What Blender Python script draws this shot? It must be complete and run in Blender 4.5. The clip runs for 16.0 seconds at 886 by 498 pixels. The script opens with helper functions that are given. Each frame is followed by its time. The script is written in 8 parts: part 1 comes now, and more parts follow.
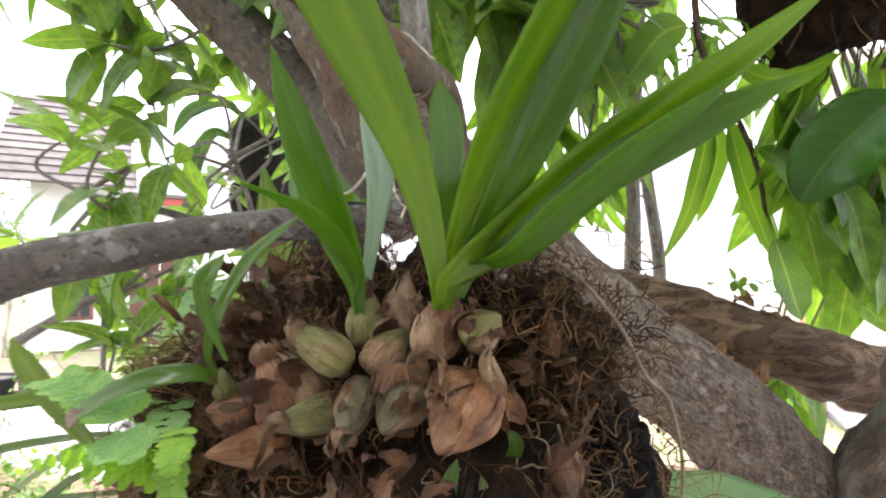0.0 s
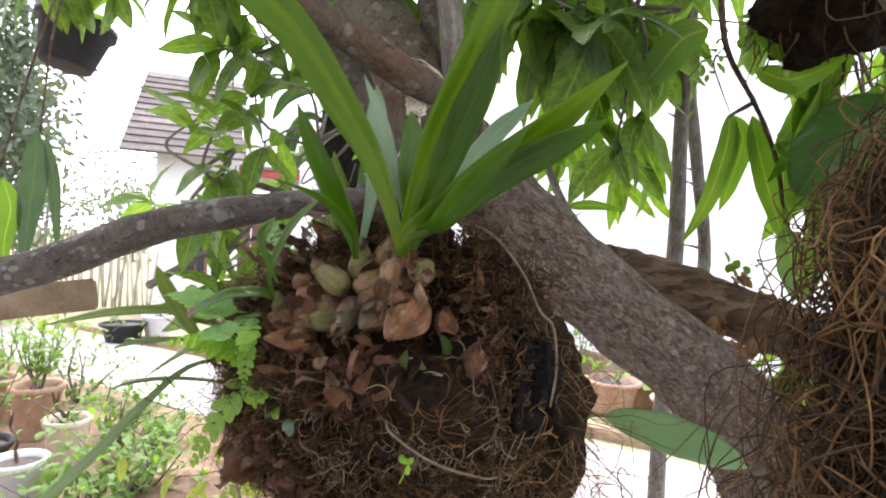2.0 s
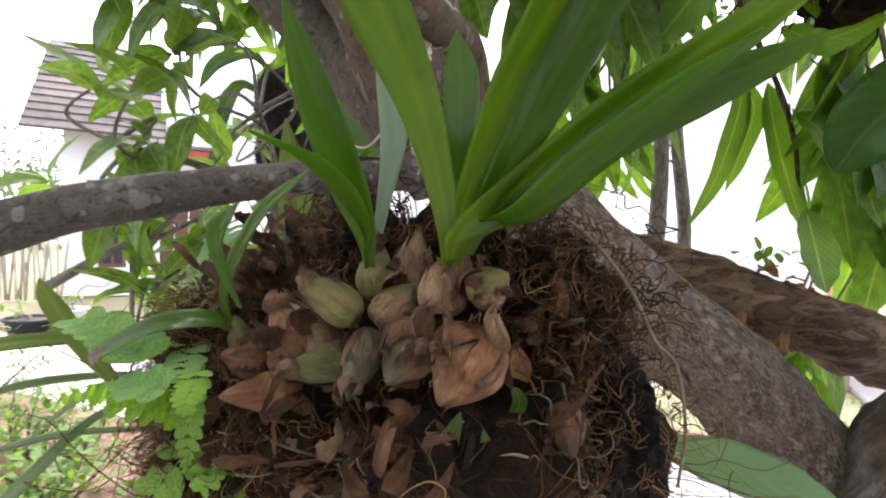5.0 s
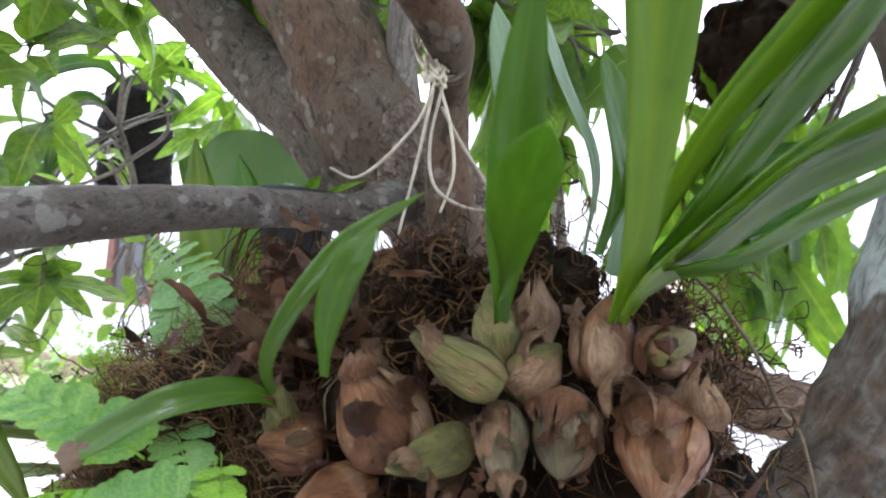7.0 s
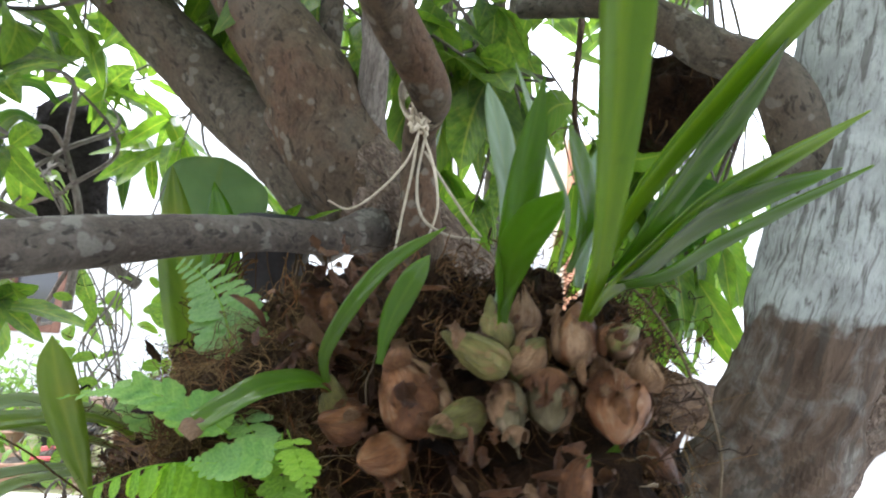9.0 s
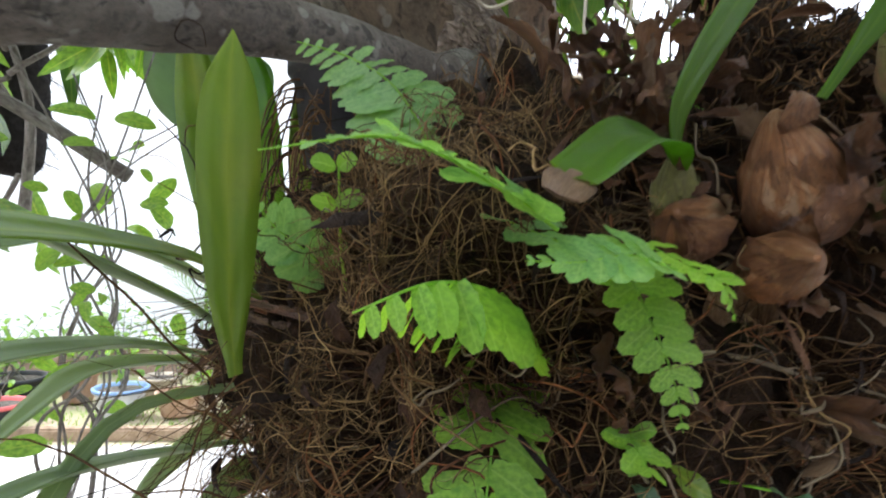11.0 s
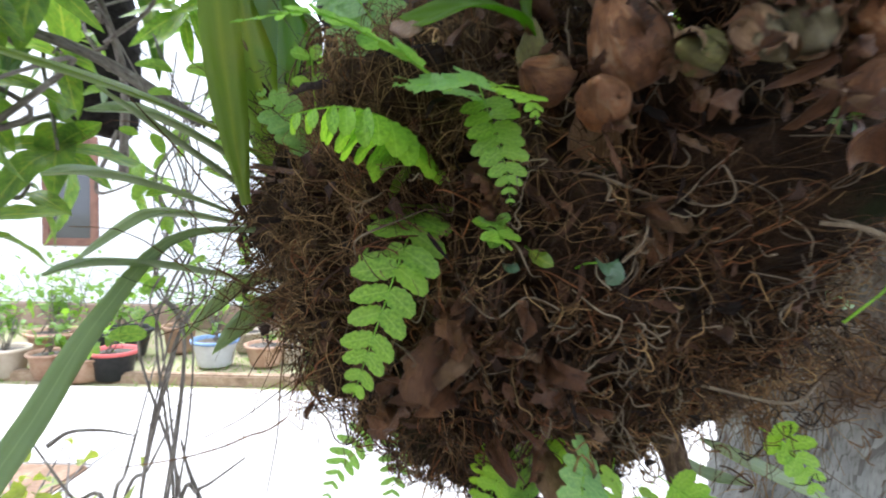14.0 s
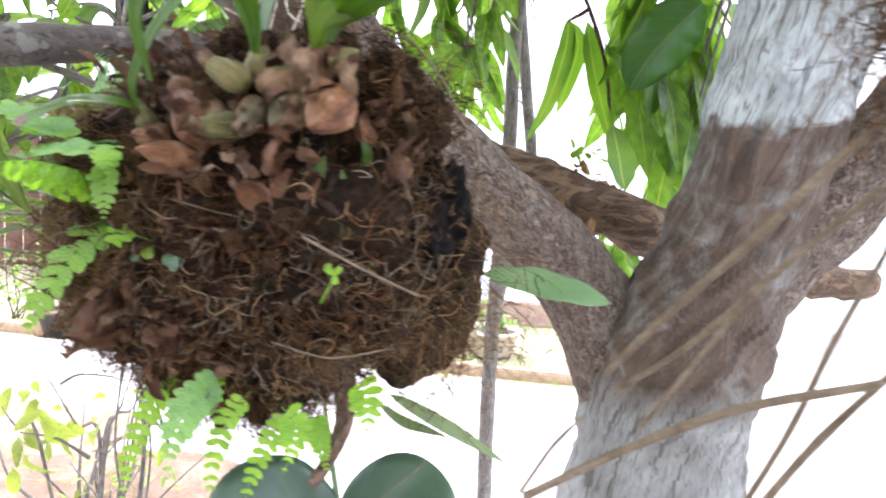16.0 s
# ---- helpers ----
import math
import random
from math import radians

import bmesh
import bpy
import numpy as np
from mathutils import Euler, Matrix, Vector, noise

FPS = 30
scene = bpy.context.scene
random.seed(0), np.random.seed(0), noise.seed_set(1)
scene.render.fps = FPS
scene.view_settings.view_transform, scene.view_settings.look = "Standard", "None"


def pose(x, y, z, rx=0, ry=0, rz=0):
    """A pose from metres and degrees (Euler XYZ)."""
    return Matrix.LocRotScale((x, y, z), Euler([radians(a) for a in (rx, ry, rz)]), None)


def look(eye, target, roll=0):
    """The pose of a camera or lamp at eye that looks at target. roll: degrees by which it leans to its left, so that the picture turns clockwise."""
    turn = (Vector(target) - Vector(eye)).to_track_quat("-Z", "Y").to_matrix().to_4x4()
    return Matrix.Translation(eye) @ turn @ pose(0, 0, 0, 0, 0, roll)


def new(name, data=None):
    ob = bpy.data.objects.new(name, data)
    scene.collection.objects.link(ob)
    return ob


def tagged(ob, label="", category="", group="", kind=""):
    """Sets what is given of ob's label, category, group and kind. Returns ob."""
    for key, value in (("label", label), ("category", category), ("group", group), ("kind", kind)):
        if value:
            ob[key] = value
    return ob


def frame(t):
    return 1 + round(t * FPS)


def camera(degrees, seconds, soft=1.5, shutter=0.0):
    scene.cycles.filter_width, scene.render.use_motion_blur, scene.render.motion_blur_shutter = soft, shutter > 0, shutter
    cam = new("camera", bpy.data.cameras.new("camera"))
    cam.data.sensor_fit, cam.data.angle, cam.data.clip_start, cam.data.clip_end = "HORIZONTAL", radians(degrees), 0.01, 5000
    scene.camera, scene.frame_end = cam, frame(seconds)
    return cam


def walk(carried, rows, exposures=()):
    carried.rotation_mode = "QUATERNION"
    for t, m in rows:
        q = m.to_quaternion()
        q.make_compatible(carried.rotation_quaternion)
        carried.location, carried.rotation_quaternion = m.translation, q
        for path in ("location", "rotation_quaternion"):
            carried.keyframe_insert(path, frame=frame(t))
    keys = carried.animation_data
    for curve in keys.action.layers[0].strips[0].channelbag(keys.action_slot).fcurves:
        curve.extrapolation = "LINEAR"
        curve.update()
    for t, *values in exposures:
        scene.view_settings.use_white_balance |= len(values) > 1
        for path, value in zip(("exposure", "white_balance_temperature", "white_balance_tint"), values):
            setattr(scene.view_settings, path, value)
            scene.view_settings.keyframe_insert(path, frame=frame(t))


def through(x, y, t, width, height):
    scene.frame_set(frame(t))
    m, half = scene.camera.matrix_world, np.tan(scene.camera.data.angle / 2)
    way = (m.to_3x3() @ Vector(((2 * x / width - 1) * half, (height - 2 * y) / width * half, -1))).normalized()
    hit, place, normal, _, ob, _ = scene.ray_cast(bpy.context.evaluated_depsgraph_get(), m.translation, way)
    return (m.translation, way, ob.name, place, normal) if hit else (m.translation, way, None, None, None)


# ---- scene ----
cam = camera(77.4, 16.0, 2.0, 0.5)
METRES, EYE, TILT, LEAN, TURN = 1.3, 1.25, 2.0, 0.0, 0.0
ROWS = [
    (0.0, 0.0, 0.0, 0.0, 0.0, 0.0, 0.0),
    (0.5, 0.0131, -0.0372, 0.0093, 3.51, 0.18, -0.61),
    (1.0, 0.0324, -0.075, 0.0117, 5.48, -0.1, -0.94),
    (1.5, 0.0474, -0.1049, 0.0069, 8.46, -0.97, -1.65),
    (2.0, 0.0671, -0.1027, -0.0019, 9.3, -2.47, -2.34),
    (2.5, 0.0679, -0.099, 0.0056, 12.01, -2.11, -2.07),
    (3.0, 0.0694, -0.0894, 0.0069, 12.3, -2.19, -1.39),
    (3.5, 0.0587, -0.067, 0.0051, 11.4, -2.77, -1.09),
    (3.7, 0.0516, -0.059, 0.0035, 10.84, -2.76, -1.2),
    (5.8, -0.0244, 0.0317, -0.0059, -1.91, -4.75, -2.65),
    (6.0, -0.0318, 0.0377, -0.01, -2.7, -3.98, -2.91),
    (6.5, -0.0546, 0.0514, -0.0092, -8.65, -1.83, -3.56),
    (7.0, -0.0826, 0.0476, -0.0083, -14.31, 1.78, -4.62),
    (7.5, -0.1105, 0.0322, -0.0085, -19.52, 4.35, -5.4),
    (8.0, -0.115, -0.0042, -0.0041, -19.83, 5.4, -5.14),
    (8.2, -0.1111, -0.018, -0.0036, -19.44, 5.48, -4.83),
    (10.3, -0.1838, 0.095, -0.0539, -26.57, 0.53, -3.08),
    (10.5, -0.1892, 0.1075, -0.0606, -26.46, -0.17, -3.34),
    (11.0, -0.1881, 0.1281, -0.0697, -27.3, -0.97, -2.89),
    (11.5, -0.1866, 0.1396, -0.0795, -28.11, -0.18, -2.17),
    (12.0, -0.1843, 0.1408, -0.0855, -27.4, -0.72, -1.91),
    (12.5, -0.1882, 0.1339, -0.0925, -25.53, -2.42, -1.64),
    (13.0, -0.1815, 0.1147, -0.0996, -24.25, -3.72, -1.53),
    (13.5, -0.1734, 0.0904, -0.1033, -23.22, -4.75, -1.47),
    (14.0, -0.1699, 0.0563, -0.1041, -19.67, -4.72, -1.86),
    (14.5, -0.1444, 0.0065, -0.0967, -15.45, -4.53, -2.13),
    (15.0, -0.1002, -0.0381, -0.0941, -13.57, -4.86, -2.9),
    (15.5, -0.0466, -0.0726, -0.0849, -11.53, -5.21, -2.62),
    (16.0, 0.0136, -0.089, -0.0807, -10.12, -6.22, -2.94),
]
EXPOSURES = ((0.0, 1.1, 6200, 19), (1.0, 0.54, 6200, 20), (2.5, 0.64, 6150, 22), (3.0, 0.36, 6200, 21), (3.7, 0.26, 6200, 21), (6.0, 0.92, 6050, 22), (6.5, 1.03, 5600, 21), (8.0, 0.91, 5900, 16), (10.5, 0.69, 5900, 13), (12.5, 0.53, 5850, 14), (13.5, 0.64, 5750, 14), (14.5, 1.0, 5700, 19), (15.0, 1.47, 5600, 25), (16.0, 1.45, 5800, 22))
walk(cam, [(t, pose(0, 0, EYE, TILT, LEAN, TURN) @ pose(METRES * x, METRES * y, METRES * z, 90 + pitch, roll, yaw)) for t, x, y, z, yaw, pitch, roll in ROWS], EXPOSURES)


# ---- world and light: bright overcast sky ----
world = bpy.data.worlds.new("sky")
scene.world = world
world.use_nodes = True
wn, wl = world.node_tree.nodes, world.node_tree.links
sky = wn.new("ShaderNodeTexSky")
sky.sky_type, sky.sun_disc = "NISHITA", False
sky.sun_elevation, sky.sun_rotation = radians(58), radians(-35)
sky.air_density, sky.dust_density = 1.0, 6.0
dim = wn.new("ShaderNodeVectorMath")
dim.operation = "SCALE"
dim.inputs["Scale"].default_value = 0.12
cloud = wn.new("ShaderNodeMix")
cloud.data_type = "RGBA"
cloud.inputs[0].default_value = 0.8
cloud.inputs[7].default_value = (2.9, 3.0, 3.1, 1)
wl.new(sky.outputs[0], dim.inputs[0])
wl.new(dim.outputs[0], cloud.inputs[6])
wl.new(cloud.outputs[2], wn["Background"].inputs["Color"])
wn["Background"].inputs["Strength"].default_value = 1.0

sun = new("sun", bpy.data.lights.new("sun", "SUN"))
sun.data.energy, sun.data.angle, sun.data.color = 4.0, radians(14), (1.0, 0.96, 0.9)
sun.matrix_world = look((0, 0, 9), (0 + 9 / math.tan(radians(58)) * math.sin(radians(35)), -9 / math.tan(radians(58)) * math.cos(radians(35)), 0))


# ---- materials ----
class Nodes:
    """Short hand for building one node material."""

    def __init__(self, name):
        self.mat = bpy.data.materials.new(name)
        self.mat.use_nodes = True
        self.t = self.mat.node_tree
        self.bsdf = self.t.nodes["Principled BSDF"]
        self.out = self.t.nodes["Material Output"]

    def node(self, kind, **inputs):
        n = self.t.nodes.new(kind)
        for k, v in inputs.items():
            self.put(n.inputs[k.replace("_", " ")], v)
        return n

    def put(self, socket, v):
        if isinstance(v, bpy.types.NodeSocket):
            self.t.links.new(v, socket)
        else:
            socket.default_value = v

    def coords(self, which="Object", scale=(1, 1, 1)):
        c = self.node("ShaderNodeTexCoord")
        m = self.node("ShaderNodeMapping", Vector=c.outputs[which], Scale=scale)
        return m.outputs[0]

    def noise(self, vec, scale, detail=4.0, rough=0.55, warp=0.0):
        return self.node("ShaderNodeTexNoise", Vector=vec, Scale=scale, Detail=detail, Roughness=rough, Distortion=warp).outputs[0]

    def ramp(self, fac, stops):
        r = self.node("ShaderNodeValToRGB", Fac=fac)
        e = r.color_ramp.elements
        while len(e) < len(stops):
            e.new(0.5)
        for k, (p, c) in zip(e, stops):
            k.position, k.color = p, (*c, 1) if len(c) == 3 else c
        return r.outputs[0]

    def grey(self, fac, lo, hi, a=0.0, b=1.0):
        m = self.node("ShaderNodeMapRange", Value=fac)
        for k, v in zip((1, 2, 3, 4), (lo, hi, a, b)):
            m.inputs[k].default_value = v
        return m.outputs[0]

    def mix(self, fac, a, b, how="MIX"):
        m = self.node("ShaderNodeMix")
        m.data_type, m.blend_type = "RGBA", how
        for k, v in zip((0, 6, 7), (fac, a, b)):
            self.put(m.inputs[k], (*v, 1) if isinstance(v, tuple) and len(v) == 3 else v)
        return m.outputs[2]

    def math(self, how, a, b=0.0):
        m = self.node("ShaderNodeMath")
        m.operation = how
        self.put(m.inputs[0], a)
        self.put(m.inputs[1], b)
        return m.outputs[0]

    def bump(self, height, strength, distance):
        return self.node("ShaderNodeBump", Height=height, Strength=strength, Distance=distance).outputs[0]

    def random(self):
        return self.node("ShaderNodeObjectInfo").outputs["Random"]

    def island(self):
        return self.node("ShaderNodeNewGeometry").outputs["Random Per Island"]

    def done(self, colour, rough=0.6, normal=None, spec=0.5):
        self.put(self.bsdf.inputs["Base Color"], (*colour, 1) if isinstance(colour, tuple) and len(colour) == 3 else colour)
        self.put(self.bsdf.inputs["Roughness"], rough)
        self.put(self.bsdf.inputs["Specular IOR Level"], spec)
        if normal is not None:
            self.put(self.bsdf.inputs["Normal"], normal)
        return self.mat


def bark_material(name, dark, mid, light, lichen, amount, scale=1.0, crack=1.0, along=0.28):
    n = Nodes(name)
    uv = n.coords("UV", (1, along, 1))
    ob = n.coords("Object")
    ridge = n.noise(uv, 260 * scale, 6, 0.65, 0.6)
    plates = n.noise(uv, 70 * scale, 4, 0.6, 1.2)
    blot = n.noise(ob, 26, 5, 0.6, 0.4)
    spots = n.noise(ob, 75, 4, 0.6, 0.3)
    col = n.ramp(plates, ((0.3, dark), (0.52, mid), (0.72, light)))
    col = n.mix(n.grey(ridge, 0.34, 0.5, 0.7, 0.0), col, tuple(v * 0.5 for v in dark))
    flake = n.noise(uv, 120 * scale, 3, 0.5, 0.8)
    col = n.mix(n.grey(flake, 0.36, 0.46, 0.55 * crack, 0.0), col, tuple(v * 0.5 for v in dark))
    col = n.mix(n.grey(flake, 0.55, 0.68, 0.0, 0.45), col, light)
    cover = n.math("MULTIPLY", n.grey(blot, 0.5, 0.75), amount * 0.8)
    cover = n.math("MAXIMUM", cover, n.math("MULTIPLY", n.grey(spots, 0.6, 0.66), min(1.0, amount * 1.1)))
    col = n.mix(cover, col, lichen)
    high = n.math("ADD", n.math("MULTIPLY", ridge, 0.5), n.math("ADD", n.math("MULTIPLY", plates, 0.7), n.grey(flake, 0.4, 0.6)))
    return n.done(col, 0.9, n.bump(high, 1.0 * crack, 0.008), 0.2)


def leaf_material(name, deep, fresh, rib, gloss=0.4, through=0.45, yellow=0.0, veins=60.0, keel=0.05, bright=1.6):
    """Leaf: uv x runs across from 0 to 1 (midrib at 0.5), y along."""
    n = Nodes(name)
    uv = n.node("ShaderNodeSeparateXYZ", Vector=n.coords("UV"))
    ob = n.coords("Object")
    across = n.math("ABSOLUTE", n.math("SUBTRACT", uv.outputs[0], 0.5))
    big = n.noise(ob, 9, 3, 0.5)
    fine = n.noise(ob, 120, 3, 0.6)
    col = n.mix(n.grey(big, 0.35, 0.65), deep, fresh)
    col = n.mix(n.math("MULTIPLY", n.random(), 0.5), col, fresh)
    line = n.math("SINE", n.math("MULTIPLY", n.math("ADD", uv.outputs[1], n.math("MULTIPLY", across, -0.5)), veins))
    vein = n.grey(line, 0.7, 1.0, 0.0, 0.16)
    col = n.mix(vein, col, rib)
    col = n.mix(n.grey(across, 0.0, keel, 0.75, 0.0), col, rib)
    if yellow:
        col = n.mix(n.grey(n.noise(ob, 14, 2, 0.5), 0.55, 0.75, 0.0, yellow), col, (0.32, 0.24, 0.04))
    col = n.mix(n.grey(fine, 0.6, 0.78, 0.0, 0.16), col, tuple(v * 0.5 for v in deep))
    skin = n.done(col, gloss, n.bump(n.math("ADD", n.math("MULTIPLY", line, 0.4), fine), 0.25, 0.002), 0.5)
    glow = n.node("ShaderNodeBsdfTranslucent", Color=n.mix(1.0, col, (bright * 1.06, bright * 1.03, bright * 0.36), "MULTIPLY"))
    m = n.node("ShaderNodeMixShader", Fac=through)
    n.t.links.new(n.bsdf.outputs[0], m.inputs[1])
    n.t.links.new(glow.outputs[0], m.inputs[2])
    n.t.links.new(m.outputs[0], n.out.inputs[0])
    return skin


def patchy(name, stops, scale, rough=0.85, bump=0.5, depth=0.003, fine=8.0, per="random", vary=0.3, spec=0.25):
    """Noisy material at two scales, with a tone that varies from piece to piece."""
    n = Nodes(name)
    ob = n.coords("Object")
    a = n.noise(ob, scale, 5, 0.6, 0.3)
    b = n.noise(ob, scale * fine, 4, 0.65)
    col = n.ramp(n.math("ADD", n.math("MULTIPLY", a, 0.7), n.math("MULTIPLY", b, 0.3)), stops)
    tone = n.island() if per == "island" else n.random()
    col = n.mix(1.0, col, n.ramp(tone, ((0.0, (1 - vary,) * 3), (1.0, (1 + vary,) * 3))), "MULTIPLY")
    return n.done(col, rough, n.bump(n.math("ADD", a, n.math("MULTIPLY", b, 0.6)), bump, depth), spec)


def mottled_bark(name, dark, mid, warm, lichen, amount, scale=1.0):
    """Thin smooth bark: brown mottling, warm patches and pale round lichen spots."""
    n = Nodes(name)
    ob = n.coords("Object")
    uv = n.coords("UV", (1, 0.6, 1))
    broad = n.noise(ob, 16 * scale, 4, 0.55, 0.4)
    mott = n.noise(ob, 60 * scale, 5, 0.65, 0.6)
    fine = n.noise(uv, 330 * scale, 5, 0.7, 0.5)
    col = n.ramp(n.math("ADD", n.math("MULTIPLY", mott, 0.6), n.math("MULTIPLY", fine, 0.4)), ((0.36, dark), (0.5, mid), (0.64, tuple(v * 1.45 for v in mid))))
    col = n.mix(n.grey(broad, 0.46, 0.62, 0.0, 0.75), col, n.mix(n.grey(fine, 0.35, 0.65), tuple(v * 0.6 for v in warm), warm))
    cell = n.node("ShaderNodeTexVoronoi", Vector=n.node("ShaderNodeMapping", Vector=ob, Scale=(1, 1, 1)).outputs[0], Scale=70 * scale, Randomness=1.0)
    size = n.grey(n.noise(ob, 30 * scale, 2, 0.5), 0.42, 0.66, 0.0, 0.62)
    edge = n.math("ADD", cell.outputs["Distance"], n.math("MULTIPLY", n.math("SUBTRACT", mott, 0.5), 0.5))
    spot = n.grey(n.math("SUBTRACT", size, edge), 0.0, 0.12, 0.0, amount)
    col = n.mix(spot, col, n.mix(fine, tuple(v * 0.55 for v in lichen), lichen))
    film = n.grey(n.noise(ob, 9 * scale, 5, 0.65, 0.3), 0.5, 0.68, 0.0, amount * 0.6)
    col = n.mix(film, col, tuple(v * 0.75 for v in lichen))
    crack = n.grey(n.noise(uv, 90 * scale, 3, 0.5, 1.0), 0.34, 0.42, 0.7, 0.0)
    col = n.mix(crack, col, tuple(v * 0.4 for v in dark))
    high = n.math("ADD", n.math("MULTIPLY", fine, 0.5), n.math("SUBTRACT", mott, n.math("MULTIPLY", crack, 0.4)))
    return n.done(col, 0.8, n.bump(high, 0.6, 0.004), 0.25)


BARK = bark_material("bough_bark", (0.095, 0.067, 0.051), (0.2, 0.15, 0.113), (0.31, 0.245, 0.192), (0.4, 0.38, 0.33), 0.35, 1.3, 1.0, 0.55)
BARK_GREY = mottled_bark("grey_limb_bark", (0.03, 0.026, 0.019), (0.073, 0.062, 0.044), (0.085, 0.06, 0.038), (0.22, 0.215, 0.175), 0.5)
BARK_LIMB = mottled_bark("limb_bark", (0.032, 0.023, 0.0145), (0.07, 0.052, 0.033), (0.105, 0.06, 0.034), (0.22, 0.21, 0.17), 0.55)
BARK_BRANCH = mottled_bark("branch_bark", (0.036, 0.031, 0.026), (0.082, 0.069, 0.056), (0.07, 0.055, 0.043), (0.27, 0.26, 0.225), 0.6, 1.4)
BARK_DEAD = bark_material("dead_wood", (0.06, 0.036, 0.0228), (0.144, 0.0924, 0.06), (0.264, 0.192, 0.138), (0.276, 0.246, 0.204), 0.2, 0.8, 1.0, 0.4)


def flaking_bark_material():
    """Dead wood: ochre plates of bark that lift off a darker layer, with dark torn edges."""
    n = Nodes("flaking_bark")
    ob = n.coords("Object", (0.32, 1, 1))
    plate = n.noise(ob, 52, 6, 0.68, 0.8)
    layer = n.noise(ob, 75, 4, 0.6, 0.6)
    fine = n.noise(ob, 420, 4, 0.7)
    under = n.mix(layer, (0.04, 0.024, 0.014), (0.13, 0.081, 0.048))
    top = n.mix(layer, (0.105, 0.068, 0.04), (0.25, 0.168, 0.1))
    lift = n.grey(plate, 0.42, 0.58)
    col = n.mix(lift, under, top)
    torn = n.math("MULTIPLY", n.grey(plate, 0.44, 0.475), n.grey(plate, 0.475, 0.5, 1.0, 0.0))
    col = n.mix(n.math("MULTIPLY", torn, 0.6), col, (0.016, 0.01, 0.007))
    col = n.mix(n.grey(fine, 0.5, 0.75, 0.0, 0.4), col, (0.05, 0.032, 0.02))
    rise = n.math("ADD", n.math("MULTIPLY", lift, 0.8), n.math("ADD", n.math("MULTIPLY", layer, 0.6), n.math("MULTIPLY", fine, 0.25)))
    return n.done(col, 0.9, n.bump(rise, 0.9, 0.005), 0.2)


BARK_FLAKING = flaking_bark_material()
BARK_POLE = bark_material("pole_bark", (0.09375, 0.0825, 0.07), (0.1625, 0.1438, 0.1225), (0.2375, 0.215, 0.1938), (0.3, 0.3, 0.2687), 0.4, 1.0, 0.3)


def trunk_material():
    """Bark with pale lichen above a ragged edge and bare brown wood below it."""
    n = Nodes("trunk_bark")
    ob = n.coords("Object")
    uv = n.coords("UV", (1, 0.25, 1))
    z = n.node("ShaderNodeSeparateXYZ", Vector=ob).outputs[2]
    ridge = n.noise(uv, 170, 6, 0.65, 0.8)
    plates = n.noise(uv, 45, 4, 0.6, 1.0)
    blot = n.noise(ob, 22, 5, 0.65, 0.5)
    edge = n.math("ADD", z, n.math("MULTIPLY", n.math("SUBTRACT", n.noise(ob, 14, 3, 0.6), 0.5), 0.10))
    wood = n.ramp(plates, ((0.3, (0.042, 0.029, 0.02)), (0.5, (0.088, 0.063, 0.044)), (0.75, (0.145, 0.108, 0.078))))
    pale = n.ramp(n.math("ADD", n.math("MULTIPLY", blot, 0.6), n.math("MULTIPLY", ridge, 0.4)), ((0.3, (0.13, 0.125, 0.115)), (0.42, (0.27, 0.29, 0.275)), (0.68, (0.46, 0.5, 0.47))))
    upper = n.grey(edge, 1.245, 1.255)
    lower = n.grey(edge, 0.88, 0.95, 1.0, 0.0)
    patch = n.math("MULTIPLY", n.grey(blot, 0.48, 0.72), 0.34)
    cover = n.math("MAXIMUM", n.math("MAXIMUM", upper, n.math("MULTIPLY", lower, 0.55)), patch)
    col = n.mix(cover, wood, pale)
    col = n.mix(n.grey(ridge, 0.3, 0.46, 0.7, 0.0), col, (0.05, 0.04, 0.03))
    split = n.noise(n.coords("UV", (1, 0.12, 1)), 90, 3, 0.5, 0.6)
    col = n.mix(n.grey(split, 0.36, 0.43, 0.65, 0.0), col, (0.06, 0.052, 0.042))
    return n.done(col, 0.9, n.bump(n.math("ADD", ridge, plates), 0.9, 0.007), 0.2)


BARK_TRUNK = trunk_material()
LEAF_ORCHID = leaf_material("orchid_leaf", (0.034, 0.078, 0.008), (0.075, 0.14, 0.012), (0.085, 0.15, 0.014), 0.35, 0.58, 0.0, 30.0, 0.1, 3.1)
LEAF_ORCHID_KEEL = leaf_material("orchid_leaf_keeled", (0.066, 0.125, 0.008), (0.125, 0.19, 0.014), (0.155, 0.215, 0.013), 0.35, 0.58, 0.0, 30.0, 0.16, 2.7)
LEAF_ORCHID_PALE = leaf_material("orchid_leaf_underside", (0.12, 0.2, 0.11), (0.2, 0.28, 0.18), (0.24, 0.3, 0.16), 0.3, 0.4, 0.0, 30.0)
LEAF_STRAP = leaf_material("strap_leaf", (0.08, 0.14, 0.014), (0.15, 0.22, 0.025), (0.2, 0.25, 0.03), 0.4, 0.45, 0.25, 20.0, 0.12, 2.0)
LEAF_STRAP_GREY = leaf_material("strap_leaf_grey", (0.15, 0.21, 0.11), (0.23, 0.29, 0.17), (0.26, 0.32, 0.19), 0.36, 0.45, 0.1, 20.0, 0.05, 1.9)
LEAF_FERN = leaf_material("fern_leaf", (0.09, 0.2, 0.02), (0.19, 0.34, 0.04), (0.23, 0.37, 0.08), 0.5, 0.55, 0.0, 26.0, 0.05, 2.3)
